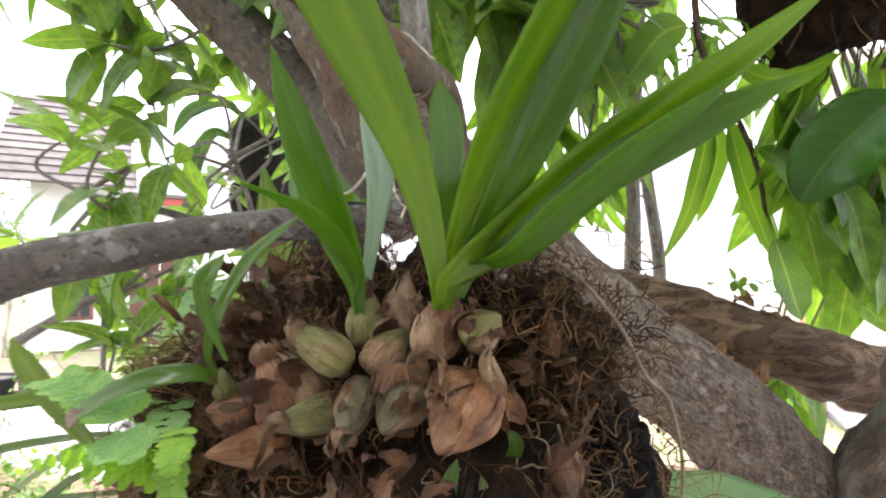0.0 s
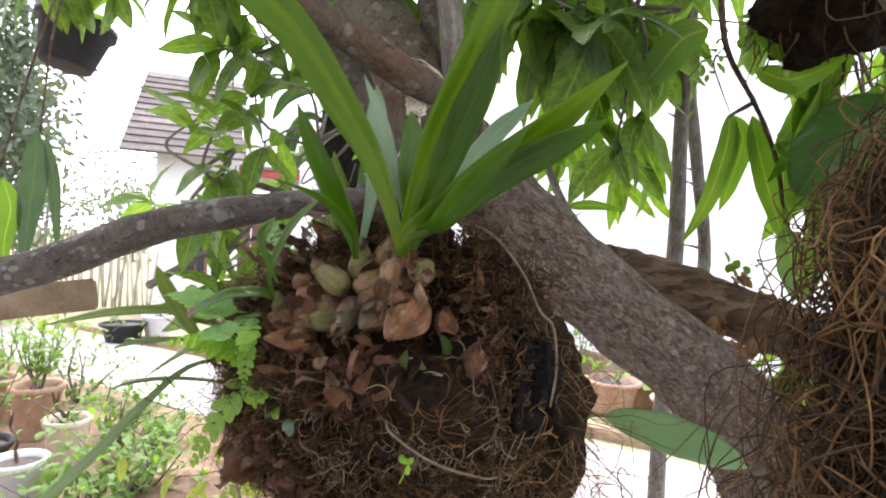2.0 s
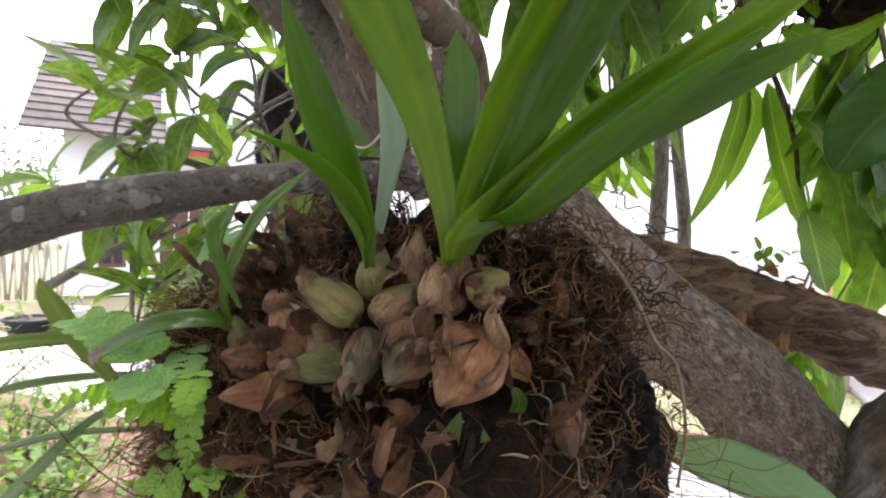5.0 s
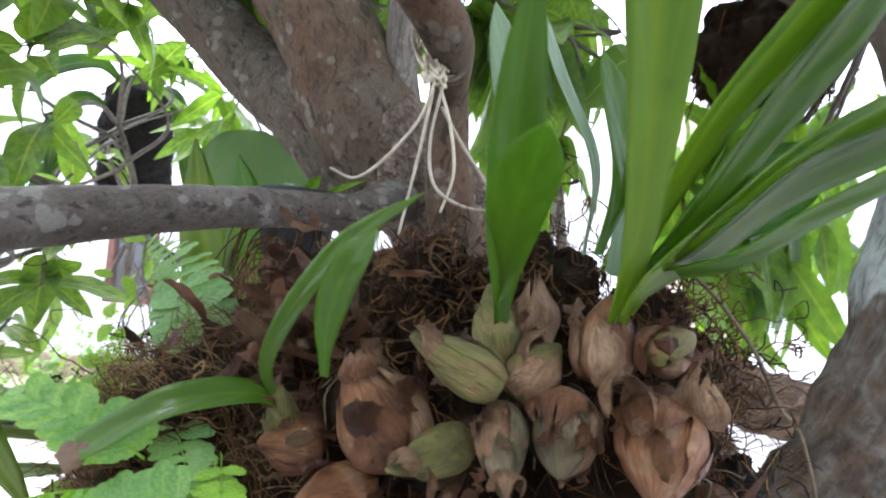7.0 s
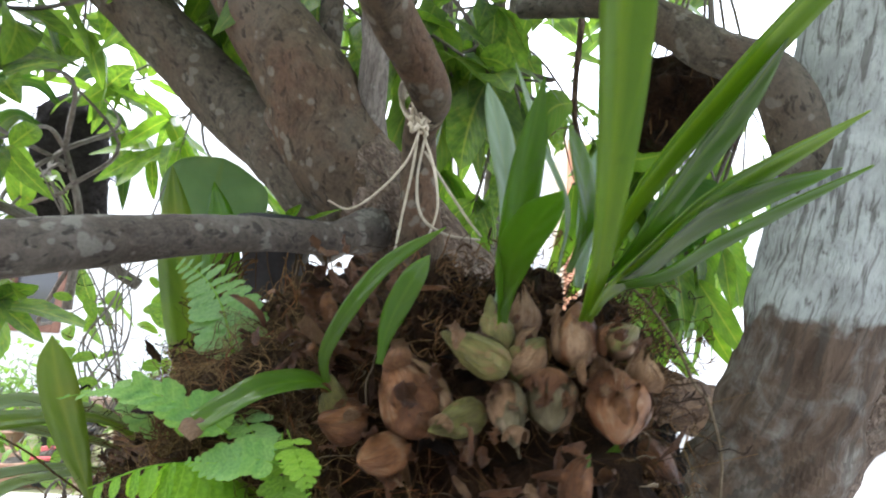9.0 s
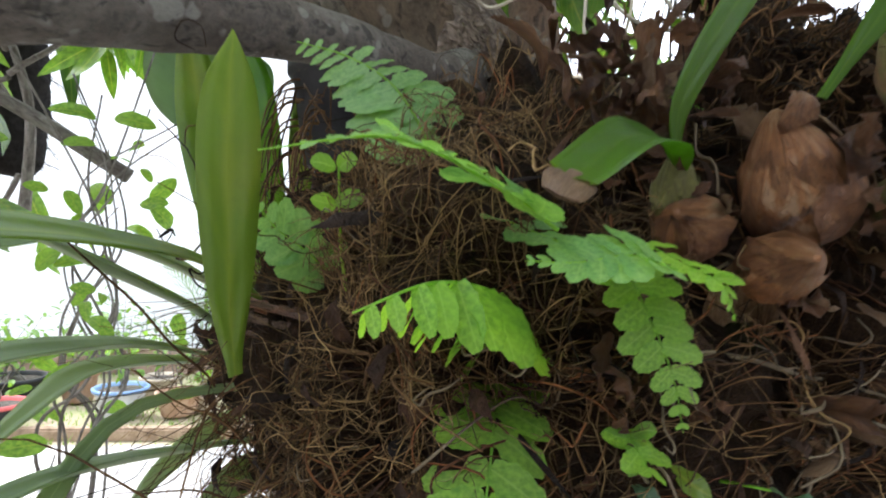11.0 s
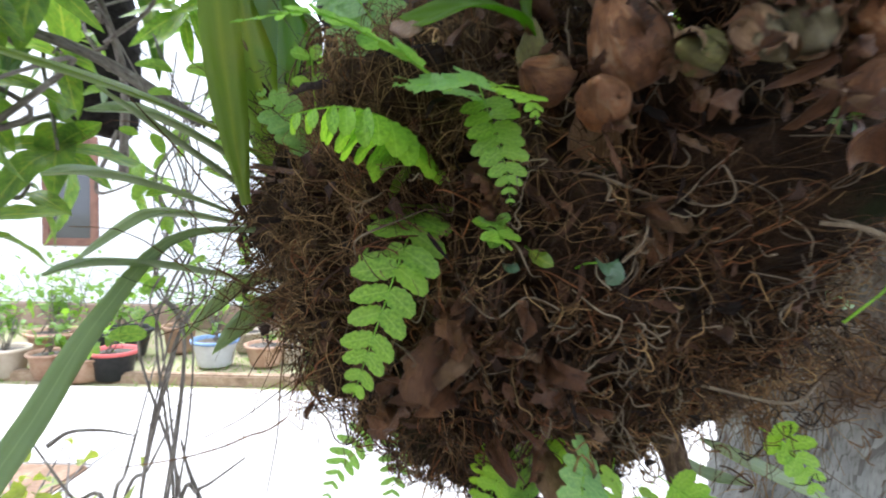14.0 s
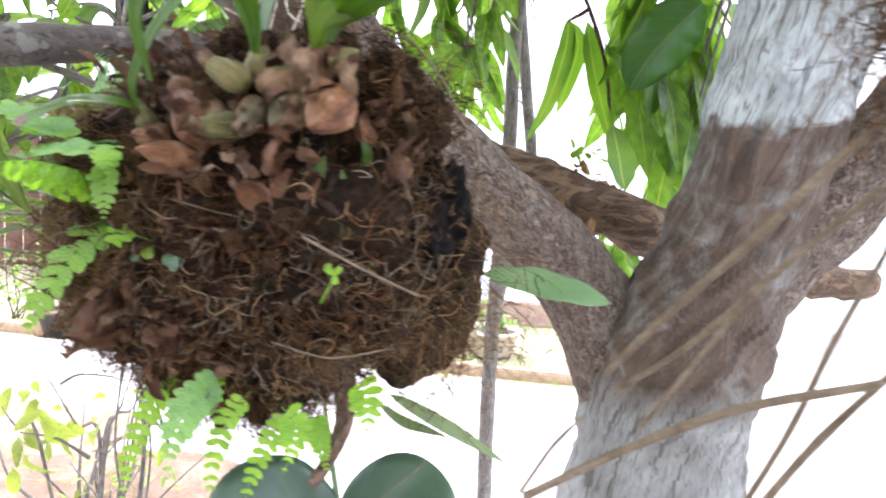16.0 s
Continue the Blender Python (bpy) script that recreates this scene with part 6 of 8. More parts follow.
def whorls(name, label, category, root, centres, size, each, kinds, seed, droop=0.3, twig=0.003, bark=None, aim=(0, 0, 1), spread=0.05, near=None):
    """A small tree or branch: a stem from root, twigs to each centre and a rosette of leaves on every twig's end."""
    rnd = random.Random(seed)
    t = thing(name, label, category, "", "", root)
    off = t.matrix_basis.inverted()
    root = Vector(root)
    mid = sum((Vector(c) for c in centres), Vector()) / len(centres)
    bm = bmesh.new()
    tube(bm, [root, root.lerp(mid, 0.5) + Vector((0.02, 0, 0.02)), mid], [twig * 2.6, twig * 2, twig * 1.4], 8, 20, 0.1, 30, seed)
    st = part("stem", bm, bark or BARK_POLE, t)
    st.matrix_parent_inverse = off
    for c in centres:
        c = Vector(c)
        start = root.lerp(mid, rnd.uniform(0.55, 1.0)) if (c - mid).length < 0.5 else root.lerp(mid, rnd.uniform(0.2, 0.8))
        bend = start.lerp(c, 0.5) + Vector((rnd.gauss(0, spread), rnd.gauss(0, spread), rnd.gauss(0, spread)))
        bm = bmesh.new()
        tube(bm, [start, bend, c], [twig * 1.3, twig, twig * 0.6], 6, 12)
        tw = part("twig", bm, bark or BARK_POLE, t)
        tw.matrix_parent_inverse = off
        axis = ((c - bend).normalized() + Vector(aim) * 0.6).normalized()
        a = axis.orthogonal().normalized()
        b = axis.cross(a)
        ph = rnd.uniform(0, 6.3)
        for k in range(each):
            th = ph + k * 2.4
            d = a * math.cos(th) + b * math.sin(th) + axis * rnd.uniform(-0.1, 0.8) + Vector((0, 0, -droop * rnd.uniform(0.3, 1.6)))
            hang_leaf(rnd.choice(kinds), c - axis * rnd.uniform(0, 0.04), d, size * rnd.uniform(0.65, 1.15), t, off, (rnd.gauss(0, 0.5), rnd.gauss(-0.3, 0.5), 1))
    return t


whorls("shrub", "glossy-leaved shrub branch with rosettes of green leaves", "shrub", (-0.276, 0.91, 1.246), [(-0.52, 0.85, 1.46), (-0.62, 0.944, 1.492), (-0.53, 0.867, 1.36), (-0.883, 1.153, 1.32), (-0.536, 0.904, 1.26)], 0.12, 6, LEAVES_TREE, 21, 0.25, 0.0035)
whorls("shrub", "glossy-leaved shrub branch with rosettes of green leaves", "shrub", (-0.435, 1.262, 1.197), [(-0.467, 0.924, 1.434), (-0.487, 1.079, 1.632), (-0.463, 0.875, 1.6), (-0.466, 1.395, 1.679), (-0.483, 1.038, 1.35), (-0.454, 0.946, 1.202), (-0.408, 1.525, 1.633), (-0.396, 1.585, 1.793), (-0.484, 0.896, 1.521), (-0.519, 1.326, 1.47), (-0.453, 1.667, 1.216)], 0.125, 6, LEAVES_TREE, 22, 0.35, 0.0035)
whorls("shrub", "glossy-leaved shrub branch with rosettes of green leaves", "shrub", (-0.681, 0.882, 1.131), [(-0.495, 0.822, 1.256), (-0.483, 0.943, 1.156), (-0.517, 0.877, 1.126), (-0.476, 0.991, 1.252), (-0.563, 0.813, 1.295)], 0.11, 6, LEAVES_TREE, 23, 0.45, 0.0035)
whorls("tree_branch", "leafy branch of the tree behind with yellowing leaves", "branch", (0.265, 0.764, 1.852), [(0.212, 0.841, 1.398), (0.254, 0.824, 1.453), (0.123, 0.75, 1.59), (0.167, 0.771, 1.661), (0.24, 0.826, 1.635), (0.298, 0.876, 1.614), (0.224, 0.949, 1.598), (0.146, 1.143, 1.467)], 0.115, 6, LEAVES_TREE + LEAVES_DROOP[:1], 24, 0.9, 0.003, None, (0, 0, -0.6))
whorls("tree_branch", "leafy branch overhead with dark green leaves", "branch", (0.215, 0.846, 2.157), [(-0.092, 0.83, 1.694), (0.086, 0.75, 1.673), (0.185, 0.795, 1.632), (0.197, 0.956, 1.652), (0.212, 0.783, 1.742), (0.36, 1.121, 1.648), (0.494, 1.029, 1.699), (0.351, 0.958, 1.757), (0.159, 1.04, 1.746), (-0.028, 1.061, 1.782), (0.64, 1.079, 1.646), (0.333, 0.807, 1.808)], 0.13, 9, LEAVES_TREE, 25, 0.8, 0.003, None, (0, 0, -0.6))
whorls("tree_branch", "leafy branch behind the limbs with yellow-green leaves", "branch", (-0.294, 1.277, 2.19), [(-0.31, 1.336, 1.611), (-0.434, 1.395, 1.7), (-0.271, 1.257, 1.532), (-0.193, 1.258, 1.847), (-0.35, 1.449, 1.552), (-0.111, 1.372, 1.49), (-0.044, 1.359, 1.86), (0.067, 1.306, 1.939)], 0.13, 8, LEAVES_DROOP, 26, 0.7, 0.003, None, (0, 0, -0.6))
whorls("tree_branch", "leafy branch overhead with dark green leaves", "branch", (-0.249, 0.669, 2.087), [(-0.446, 0.887, 1.62), (-0.556, 0.903, 1.732), (-0.544, 0.93, 1.684), (-0.199, 0.744, 1.651), (-0.19, 0.87, 1.621), (-0.007, 0.693, 1.597), (0.02, 0.898, 1.627), (-0.124, 0.667, 1.615), (-0.55, 0.873, 1.608)], 0.125, 7, LEAVES_TREE, 27, 0.6, 0.003, None, (0, 0, -0.4))


def drooping(name, label, root, centres, size, each, seed, kinds=None, bark=None):
    """Sprays of long leaves that hang from thin stems."""
    rnd = random.Random(seed)
    t = thing(name, label, "branch", "", "", root)
    off = t.matrix_basis.inverted()
    for c in centres:
        c = Vector(c)
        bm = bmesh.new()
        tube(bm, [Vector(root), Vector(root).lerp(c, 0.6) + Vector((rnd.gauss(0, 0.03), rnd.gauss(0, 0.03), 0.05)), c], [0.0045, 0.003, 0.0018], 6, 16)
        tw = part("twig", bm, bark or BARK_POLE, t)
        tw.matrix_parent_inverse = off
        for k in range(each):
            d = Vector((rnd.gauss(0, 0.45), rnd.gauss(0, 0.4), -1))
            hang_leaf(rnd.choice(kinds or LEAVES_DROOP), c + Vector((rnd.gauss(0, 0.02), rnd.gauss(0, 0.02), rnd.gauss(0, 0.03))), d, size * rnd.uniform(0.7, 1.15), t, off, (rnd.gauss(0, 0.7), -1, 0.2))
    return t


def build_dry_scraps():
    """Curled dead leaves caught on top of the dead limb."""
    t = thing("dead_leaves", "curled dry brown leaves caught on the dead limb", "leaf litter", "", "", (0.4, 0.7, 1.2))
    off = t.matrix_basis.inverted()
    rnd = random.Random(57)
    for k in range(9):
        u = rnd.random()
        hang_leaf(LEAVES_DRY[k % 2], (0.365 + 0.085 * u, 0.7 + rnd.gauss(0, 0.012), 1.212 - 0.035 * u), (rnd.gauss(0, 1), rnd.gauss(0, 0.6), rnd.uniform(0.05, 0.7)), rnd.uniform(0.025, 0.042), t, off, (rnd.gauss(0, 0.6), rnd.gauss(0, 0.6), 1))


build_dry_scraps()

# the spray whose long leaves stand out against the wall
def build_hanging_spray():
    t = thing("hanging_branch", "thin dark twig with long drooping green leaves", "branch", "", "", (0.334, 0.722, 1.717))
    off = t.matrix_basis.inverted()
    for pts, r in (([(0.334, 0.722, 1.717), (0.356, 0.767, 1.607), (0.374, 0.781, 1.552), (0.418, 0.788, 1.477), (0.453, 0.792, 1.393), (0.47, 0.795, 1.293)], 0.0055),
                   ([(0.414, 0.788, 1.485), (0.398, 0.796, 1.475), (0.381, 0.803, 1.465)], 0.004),
                   ([(0.365, 0.779, 1.568), (0.353, 0.789, 1.547), (0.369, 0.797, 1.506), (0.384, 0.801, 1.472)], 0.0018),
                   ([(0.374, 0.781, 1.552), (0.345, 0.789, 1.555), (0.319, 0.805, 1.526)], 0.0015)):
        bm = bmesh.new()
        tube(bm, pts, [r, r * 0.8, r * 0.5], 8, 30, 0.3, 70, 3)
        tw = part("twig", bm, BARK_DEAD, t)
        tw.matrix_parent_inverse = off
    for pts, w in (([(0.384, 0.801, 1.47), (0.385, 0.811, 1.422), (0.363, 0.819, 1.334), (0.326, 0.822, 1.261)], 0.036),
                   ([(0.394, 0.819, 1.472), (0.412, 0.821, 1.432), (0.4, 0.836, 1.363), (0.388, 0.844, 1.318)], 0.034),
                   ([(0.414, 0.792, 1.465), (0.433, 0.799, 1.394), (0.455, 0.789, 1.309), (0.47, 0.774, 1.251)], 0.046),
                   ([(0.443, 0.769, 1.419), (0.463, 0.754, 1.396), (0.48, 0.741, 1.355), (0.489, 0.742, 1.308)], 0.04),
                   ([(0.455, 0.758, 1.291), (0.462, 0.745, 1.243), (0.464, 0.731, 1.205), (0.47, 0.727, 1.182)], 0.06),
                   ([(0.395, 0.73, 1.518), (0.421, 0.705, 1.495), (0.445, 0.684, 1.495), (0.471, 0.646, 1.504)], 0.05),
                   ([(0.468, 0.766, 1.487), (0.488, 0.772, 1.423), (0.499, 0.776, 1.367), (0.521, 0.771, 1.31)], 0.06),
                   ([(0.498, 0.757, 1.549), (0.504, 0.779, 1.458), (0.519, 0.787, 1.377)], 0.055),
                   ([(0.327, 0.731, 1.577), (0.289, 0.726, 1.56), (0.255, 0.737, 1.515), (0.242, 0.744, 1.501)], 0.055),
                   ([(0.368, 0.662, 1.578), (0.391, 0.668, 1.543), (0.405, 0.674, 1.508)], 0.06),
                   ([(0.153, 1.067, 1.335), (0.209, 1.062, 1.339), (0.275, 1.054, 1.329)], 0.022)):
        bm = bmesh.new()
        blade(bm, pts, w, shape_lance, (0.2, -1, 0.1), 0.2, 0.08, 16, 4)
        lf = part("leaf", bm, LEAF_DROOP, t)
        lf.matrix_parent_inverse = off
    rnd = random.Random(4)
    for i in range(26):
        c = Vector((0.352, 0.787, 1.555)) + Vector((rnd.gauss(0, 0.022), rnd.gauss(0, 0.02), rnd.gauss(0, 0.04)))
        hang_leaf(LEAVES_GARDEN[2], c, (rnd.gauss(0, 1), rnd.gauss(0, 1), rnd.gauss(-0.3, 1)), rnd.uniform(0.012, 0.022), t, off)


build_hanging_spray()
drooping("hanging_branch", "dense spray of long drooping bright green leaves", (0.539, 0.813, 1.736), [(0.57, 0.935, 1.442), (0.654, 0.932, 1.44), (0.667, 0.851, 1.444), (0.713, 0.799, 1.466), (0.77, 0.909, 1.342), (0.816, 0.852, 1.392), (0.748, 1, 1.329)], 0.17, 7, 31)
drooping("hanging_branch", "dense spray of long drooping bright green leaves", (0.481, 0.738, 1.664), [(0.511, 0.817, 1.463), (0.56, 0.778, 1.494), (0.619, 0.837, 1.388), (0.6, 0.917, 1.347), (0.687, 0.863, 1.345), (0.575, 0.756, 1.525), (0.574, 0.951, 1.132)], 0.18, 5, 32)
drooping("hanging_branch", "spray of drooping green leaves", (0.197, 0.965, 1.847), [(0.219, 1.004, 1.533), (0.282, 1.063, 1.477), (0.19, 1.023, 1.491), (0.289, 1.131, 1.408), (0.108, 1.021, 1.527)], 0.13, 6, 33)
drooping("hanging_branch", "dense spray of broad drooping bright green leaves", (0.57, 0.597, 1.608), [(0.506, 0.757, 1.52), (0.573, 0.735, 1.436), (0.572, 0.812, 1.371), (0.59, 0.742, 1.307), (0.618, 0.91, 1.227), (0.577, 0.922, 1.086), (0.542, 0.944, 1.092)], 0.18, 4, 34)


def build_large_leaf(name, label, pts, width, mat, shape, up, fold=0.12, stalk=None, thick=0.0012, wave=0.03, category="leaf", group=""):
    t = thing(name, label, category, group, "", pts[0])
    off = t.matrix_basis.inverted()
    bm = bmesh.new()
    blade(bm, pts, width, shape, up, fold, wave, 24, 8, thick)
    o = part("blade", bm, mat, t)
    o.matrix_parent_inverse = off
    bm = bmesh.new()
    tube(bm, [Vector(p) - Vector(up).normalized() * 0.0006 for p in pts], [width * 0.014, width * 0.011, width * 0.004], 6, 24)
    part("midrib", bm, LEAF_OVAL, t).matrix_parent_inverse = off
    if stalk:
        bm = bmesh.new()
        tube(bm, stalk, [0.0022, 0.0018, 0.0015], 7, 18)
        o = part("stalk", bm, LEAF_OVAL, t)
        o.matrix_parent_inverse = off
    return t


build_large_leaf("oval_leaf", "pale grey-green oval leaf in front of the bough", [(0.173, 0.463, 1.073), (0.213, 0.449, 1.068), (0.255, 0.433, 1.06), (0.294, 0.417, 1.05)], 0.055, LEAF_OVAL, shape_oval, (-0.1, -0.42, 0.9), 0.06, [(0.173, 0.463, 1.073), (0.16, 0.475, 1.068), (0.14, 0.495, 1.055), (0.12, 0.52, 1.04)])
build_large_leaf("lance_leaf", "long dark green lance leaf under the clump", [(0.063, 0.358, 0.977), (0.097, 0.347, 0.96), (0.13, 0.334, 0.944), (0.159, 0.318, 0.93)], 0.016, LEAF_STRAP_GREY, shape_lance, (0.3, -0.6, 0.8), 0.2, None, 0.0012, 0.0, "leaf", "lance leaves under the clump")
build_large_leaf("lance_leaf", "long dark green lance leaf under the clump", [(0.055, 0.375, 0.963), (0.075, 0.368, 0.949), (0.095, 0.363, 0.943), (0.115, 0.357, 0.938)], 0.012, LEAF_STRAP_GREY, shape_lance, (0.3, -0.6, 0.8), 0.2, None, 0.0012, 0.0, "leaf", "lance leaves under the clump")
for pts in ([(0.023, 0.446, 0.811), (-0.03, 0.436, 0.838), (-0.061, 0.412, 0.843), (-0.082, 0.383, 0.821)], [(0.026, 0.446, 0.811), (0.074, 0.434, 0.838), (0.1, 0.408, 0.837), (0.123, 0.376, 0.811)]):
    build_large_leaf("heart_leaf", "broad dark green leaf below the clump", pts, 0.095, LEAF_HEART, shape_oval, (0, -0.8, 0.6), 0.2, [pts[0], (0.0, 0.5, 0.95), (-0.01, 0.46, 1.03)], 0.001, 0.06, "leaf", "broad leaves below the clump")
build_large_leaf("round_leaf", "large dull green round leaf behind the branch", [(-0.183, 0.992, 1.316), (-0.189, 0.986, 1.372), (-0.187, 0.977, 1.429), (-0.182, 0.97, 1.463)], 0.165, LEAF_OVAL, shape_oval, (0.1, -1, 0), 0.2)
build_large_leaf("round_leaf", "large dark green leaf hanging before the wall", [(0.497, 0.598, 1.438), (0.477, 0.621, 1.413), (0.451, 0.649, 1.373), (0.432, 0.668, 1.329)], 0.09, LEAF_ROUND, shape_oval, (-0.3, -0.9, 0.3), 0.25, None, 0.001, 0.12)


def build_left_spray():
    """Long leaves that hang beside the horizontal branch, before the garden."""
    t = thing("hanging_branch", "long pale green leaves hanging beside the horizontal branch", "branch", "", "", (-0.82, 0.86, 1.8))
    off = t.matrix_basis.inverted()
    bm = bmesh.new()
    tube(bm, [(-0.95, 1.0, 2.25), (-0.86, 0.9, 1.95), (-0.8, 0.76, 1.62), (-0.785, 0.722, 1.405)], [0.006, 0.004, 0.0022, 0.0014], 7, 24, 0.15, 40, 2)
    part("twig", bm, BARK_DEAD, t).matrix_parent_inverse = off
    bm = bmesh.new()
    tube(bm, [(-0.86, 0.9, 1.95), (-0.85, 0.78, 1.6), (-0.835, 0.7, 1.36), (-0.843, 0.674, 1.245)], [0.003, 0.002, 0.0013], 6, 20, 0.15, 40, 3)
    part("twig", bm, BARK_DEAD, t).matrix_parent_inverse = off
    for pts, w, mat in (([(-0.829, 0.695, 1.322), (-0.818, 0.702, 1.271), (-0.822, 0.697, 1.22), (-0.821, 0.693, 1.14)], 0.034, LEAF_DROOP), ([(-0.789, 0.719, 1.41), (-0.794, 0.723, 1.336), (-0.801, 0.72, 1.252), (-0.803, 0.714, 1.16)], 0.042, LEAF_HEART),
                        ([(-0.78, 0.73, 1.398), (-0.776, 0.742, 1.338), (-0.773, 0.749, 1.265), (-0.767, 0.752, 1.18)], 0.021, LEAF_HEART), ([(-0.843, 0.674, 1.245), (-0.838, 0.676, 1.179), (-0.834, 0.672, 1.11), (-0.829, 0.659, 1.03)], 0.036, LEAF_DROOP)):
        bm = bmesh.new()
        blade(bm, pts, w, shape_lance, (0.7, -0.7, 0.1), 0.2, 0.06, 16, 4)
        part("leaf", bm, mat, t).matrix_parent_inverse = off


build_left_spray()


# ---- slender poles, stick, sprouts ----
def build_pole(name, label, pts, radii, mat=None, category="tree trunk", seed=0, group=""):
    t = thing(name, label, category, group, "", pts[0])
    bm = bmesh.new()
    tube(bm, pts, radii, 14, 40, 0.07, 20, seed)
    off = t.matrix_basis.inverted()
    part("stem", bm, mat or BARK_POLE, t).matrix_parent_inverse = off
    line, rnd = curve(pts, 40), random.Random(seed + 40)
    for k in range(4):
        p, r = line[rnd.randint(18, 36)], radii[-1]
        d = Vector((rnd.choice((-1, 1)) * rnd.uniform(0.5, 1), rnd.gauss(0, 0.4), rnd.uniform(0.1, 0.7))).normalized() * rnd.uniform(2.5, 6) * r
        bm = bmesh.new()
        tube(bm, [p, p + d * 0.5 + Vector((0, 0, r * 0.2)), p + d], [r * 0.3, r * 0.22, r * 0.1], 6, 10, 0.15, 60, k)
        part("twig", bm, mat or BARK_POLE, t).matrix_parent_inverse = off
    return t


build_pole("sapling", "slender grey sapling trunk", [(0.42, 1.27, 0.03), (0.41, 1.27, 0.7), (0.405, 1.183, 1.239), (0.398, 1.16, 1.508), (0.393, 1.101, 1.718), (0.371, 1.01, 2.017)], [0.021, 0.02, 0.018, 0.016, 0.015, 0.012], None, "tree trunk", 1, "sapling trunks")
build_pole("sapling", "slender grey sapling trunk", [(0.425, 1.27, 0.9), (0.45, 1.29, 1.0), (0.475, 1.32, 1.1), (0.483, 1.235, 1.229), (0.454, 1.228, 1.458), (0.413, 1.187, 1.675), (0.353, 1.054, 2.049)], [0.012, 0.013, 0.0145, 0.0145, 0.014, 0.014, 0.012], None, "tree trunk", 2, "sapling trunks")
build_pole("sapling", "leaning dark twig behind the bough", [(0.203, 0.863, 1.207), (0.164, 0.868, 1.273), (0.133, 0.867, 1.331), (0.101, 0.86, 1.399)], [0.011, 0.009, 0.008, 0.006], None, "branch", 3)


def build_log_sprouts():
    t = thing("sprout", "dark little succulent sprout growing on the dead limb", "plant", "", "", (0.36, 0.665, 1.211))
    off = t.matrix_basis.inverted()
    rnd = random.Random(6)
    for i in range(14):
        c = Vector((0.36, 0.666, 1.226)) + Vector((rnd.gauss(0, 0.02), rnd.gauss(0, 0.006), rnd.gauss(0, 0.007)))
        hang_leaf(LEAVES_GARDEN[2], c, (rnd.gauss(0, 1), rnd.gauss(-0.3, 0.5), rnd.gauss(0.5, 0.5)), 0.018, t, off)
    s = thing("dry_leaves", "curled brown dead leaves hanging under the dead limb", "dead leaves", "", "", (0.345, 0.683, 1.133))
    off = s.matrix_basis.inverted()
    for i in range(16):
        c = Vector((0.345, 0.684, 1.137)) + Vector((rnd.gauss(0, 0.03), rnd.gauss(0, 0.015), rnd.gauss(0, 0.015)))
        hang_leaf(rnd.choice(LEAVES_DRY), c, (rnd.gauss(0, 0.5), rnd.gauss(0, 0.5), -1), rnd.uniform(0.03, 0.06), s, off, (rnd.gauss(0, 1), -1, 0))


build_log_sprouts()


# ---- hanging planters ----
def build_hanging_pot(at, r, h, tilt, mat, label, cords=True, roots=0, seed=0, plant=0):
    t = thing("hanging_pot", label, "hanging pot", "", "", at)
    bm = bmesh.new()
    lathe(bm, ((r * 0.62, 0), (r * 0.68, 0.01 * h), (r * 0.95, h * 0.86), (r * 1.06, h * 0.87), (r * 1.07, h), (r * 0.97, h), (r * 0.9, h * 0.82), (r * 0.55, h * 0.8)), 36, True)
    part("body", bm, mat, t)
    bm = bmesh.new()
    lathe(bm, ((r * 0.95, h * 0.84), (r * 0.5, h * 0.88), (0.001, h * 0.9)), 24)
    part("soil", bm, SOIL, t)
    if cords:
        for k in range(3):
            a = 2.1 * k
            bm = bmesh.new()
            tube(bm, [(r * math.cos(a), r * math.sin(a), h), (0, 0, h + r * 4)], [0.0012, 0.0012], 5, 2)
            part("hanger", bm, CORD, t)
    rnd = random.Random(seed)
    off = Matrix.Identity(4)
    for i in range(plant):
        d = Vector((rnd.gauss(0, 1), rnd.gauss(0, 1), rnd.uniform(0.1, 1.2)))
        hang_leaf(rnd.choice(LEAVES_DROOP), (rnd.gauss(0, r * 0.3), rnd.gauss(0, r * 0.3), h * 0.85), d, rnd.uniform(1.0, 1.7) * r, t, off)
    if roots:
        bm = bmesh.new()
        for i in range(roots):
            a = rnd.uniform(0, 6.3)
            p = Vector((r * 0.8 * math.cos(a), r * 0.8 * math.sin(a), rnd.uniform(0, h)))
            pts = [p]
            g = Vector((math.cos(a), math.sin(a), -0.3)) * r * 0.35
            for k in range(4):
                pts.append(pts[-1] + g)
                g = g * 0.6 + Vector((rnd.gauss(0, r * 0.1), rnd.gauss(0, r * 0.1), -r * 0.35))
            tube(bm, pts, [0.0011, 0.0006], 4, 12, 0, 1, 0, False)
        tagged(part("root_mat", bm, ROOT, t, "thin hanging roots"), "", "", "", "stuff")
    t.rotation_euler = [radians(v) for v in tilt]
    return t




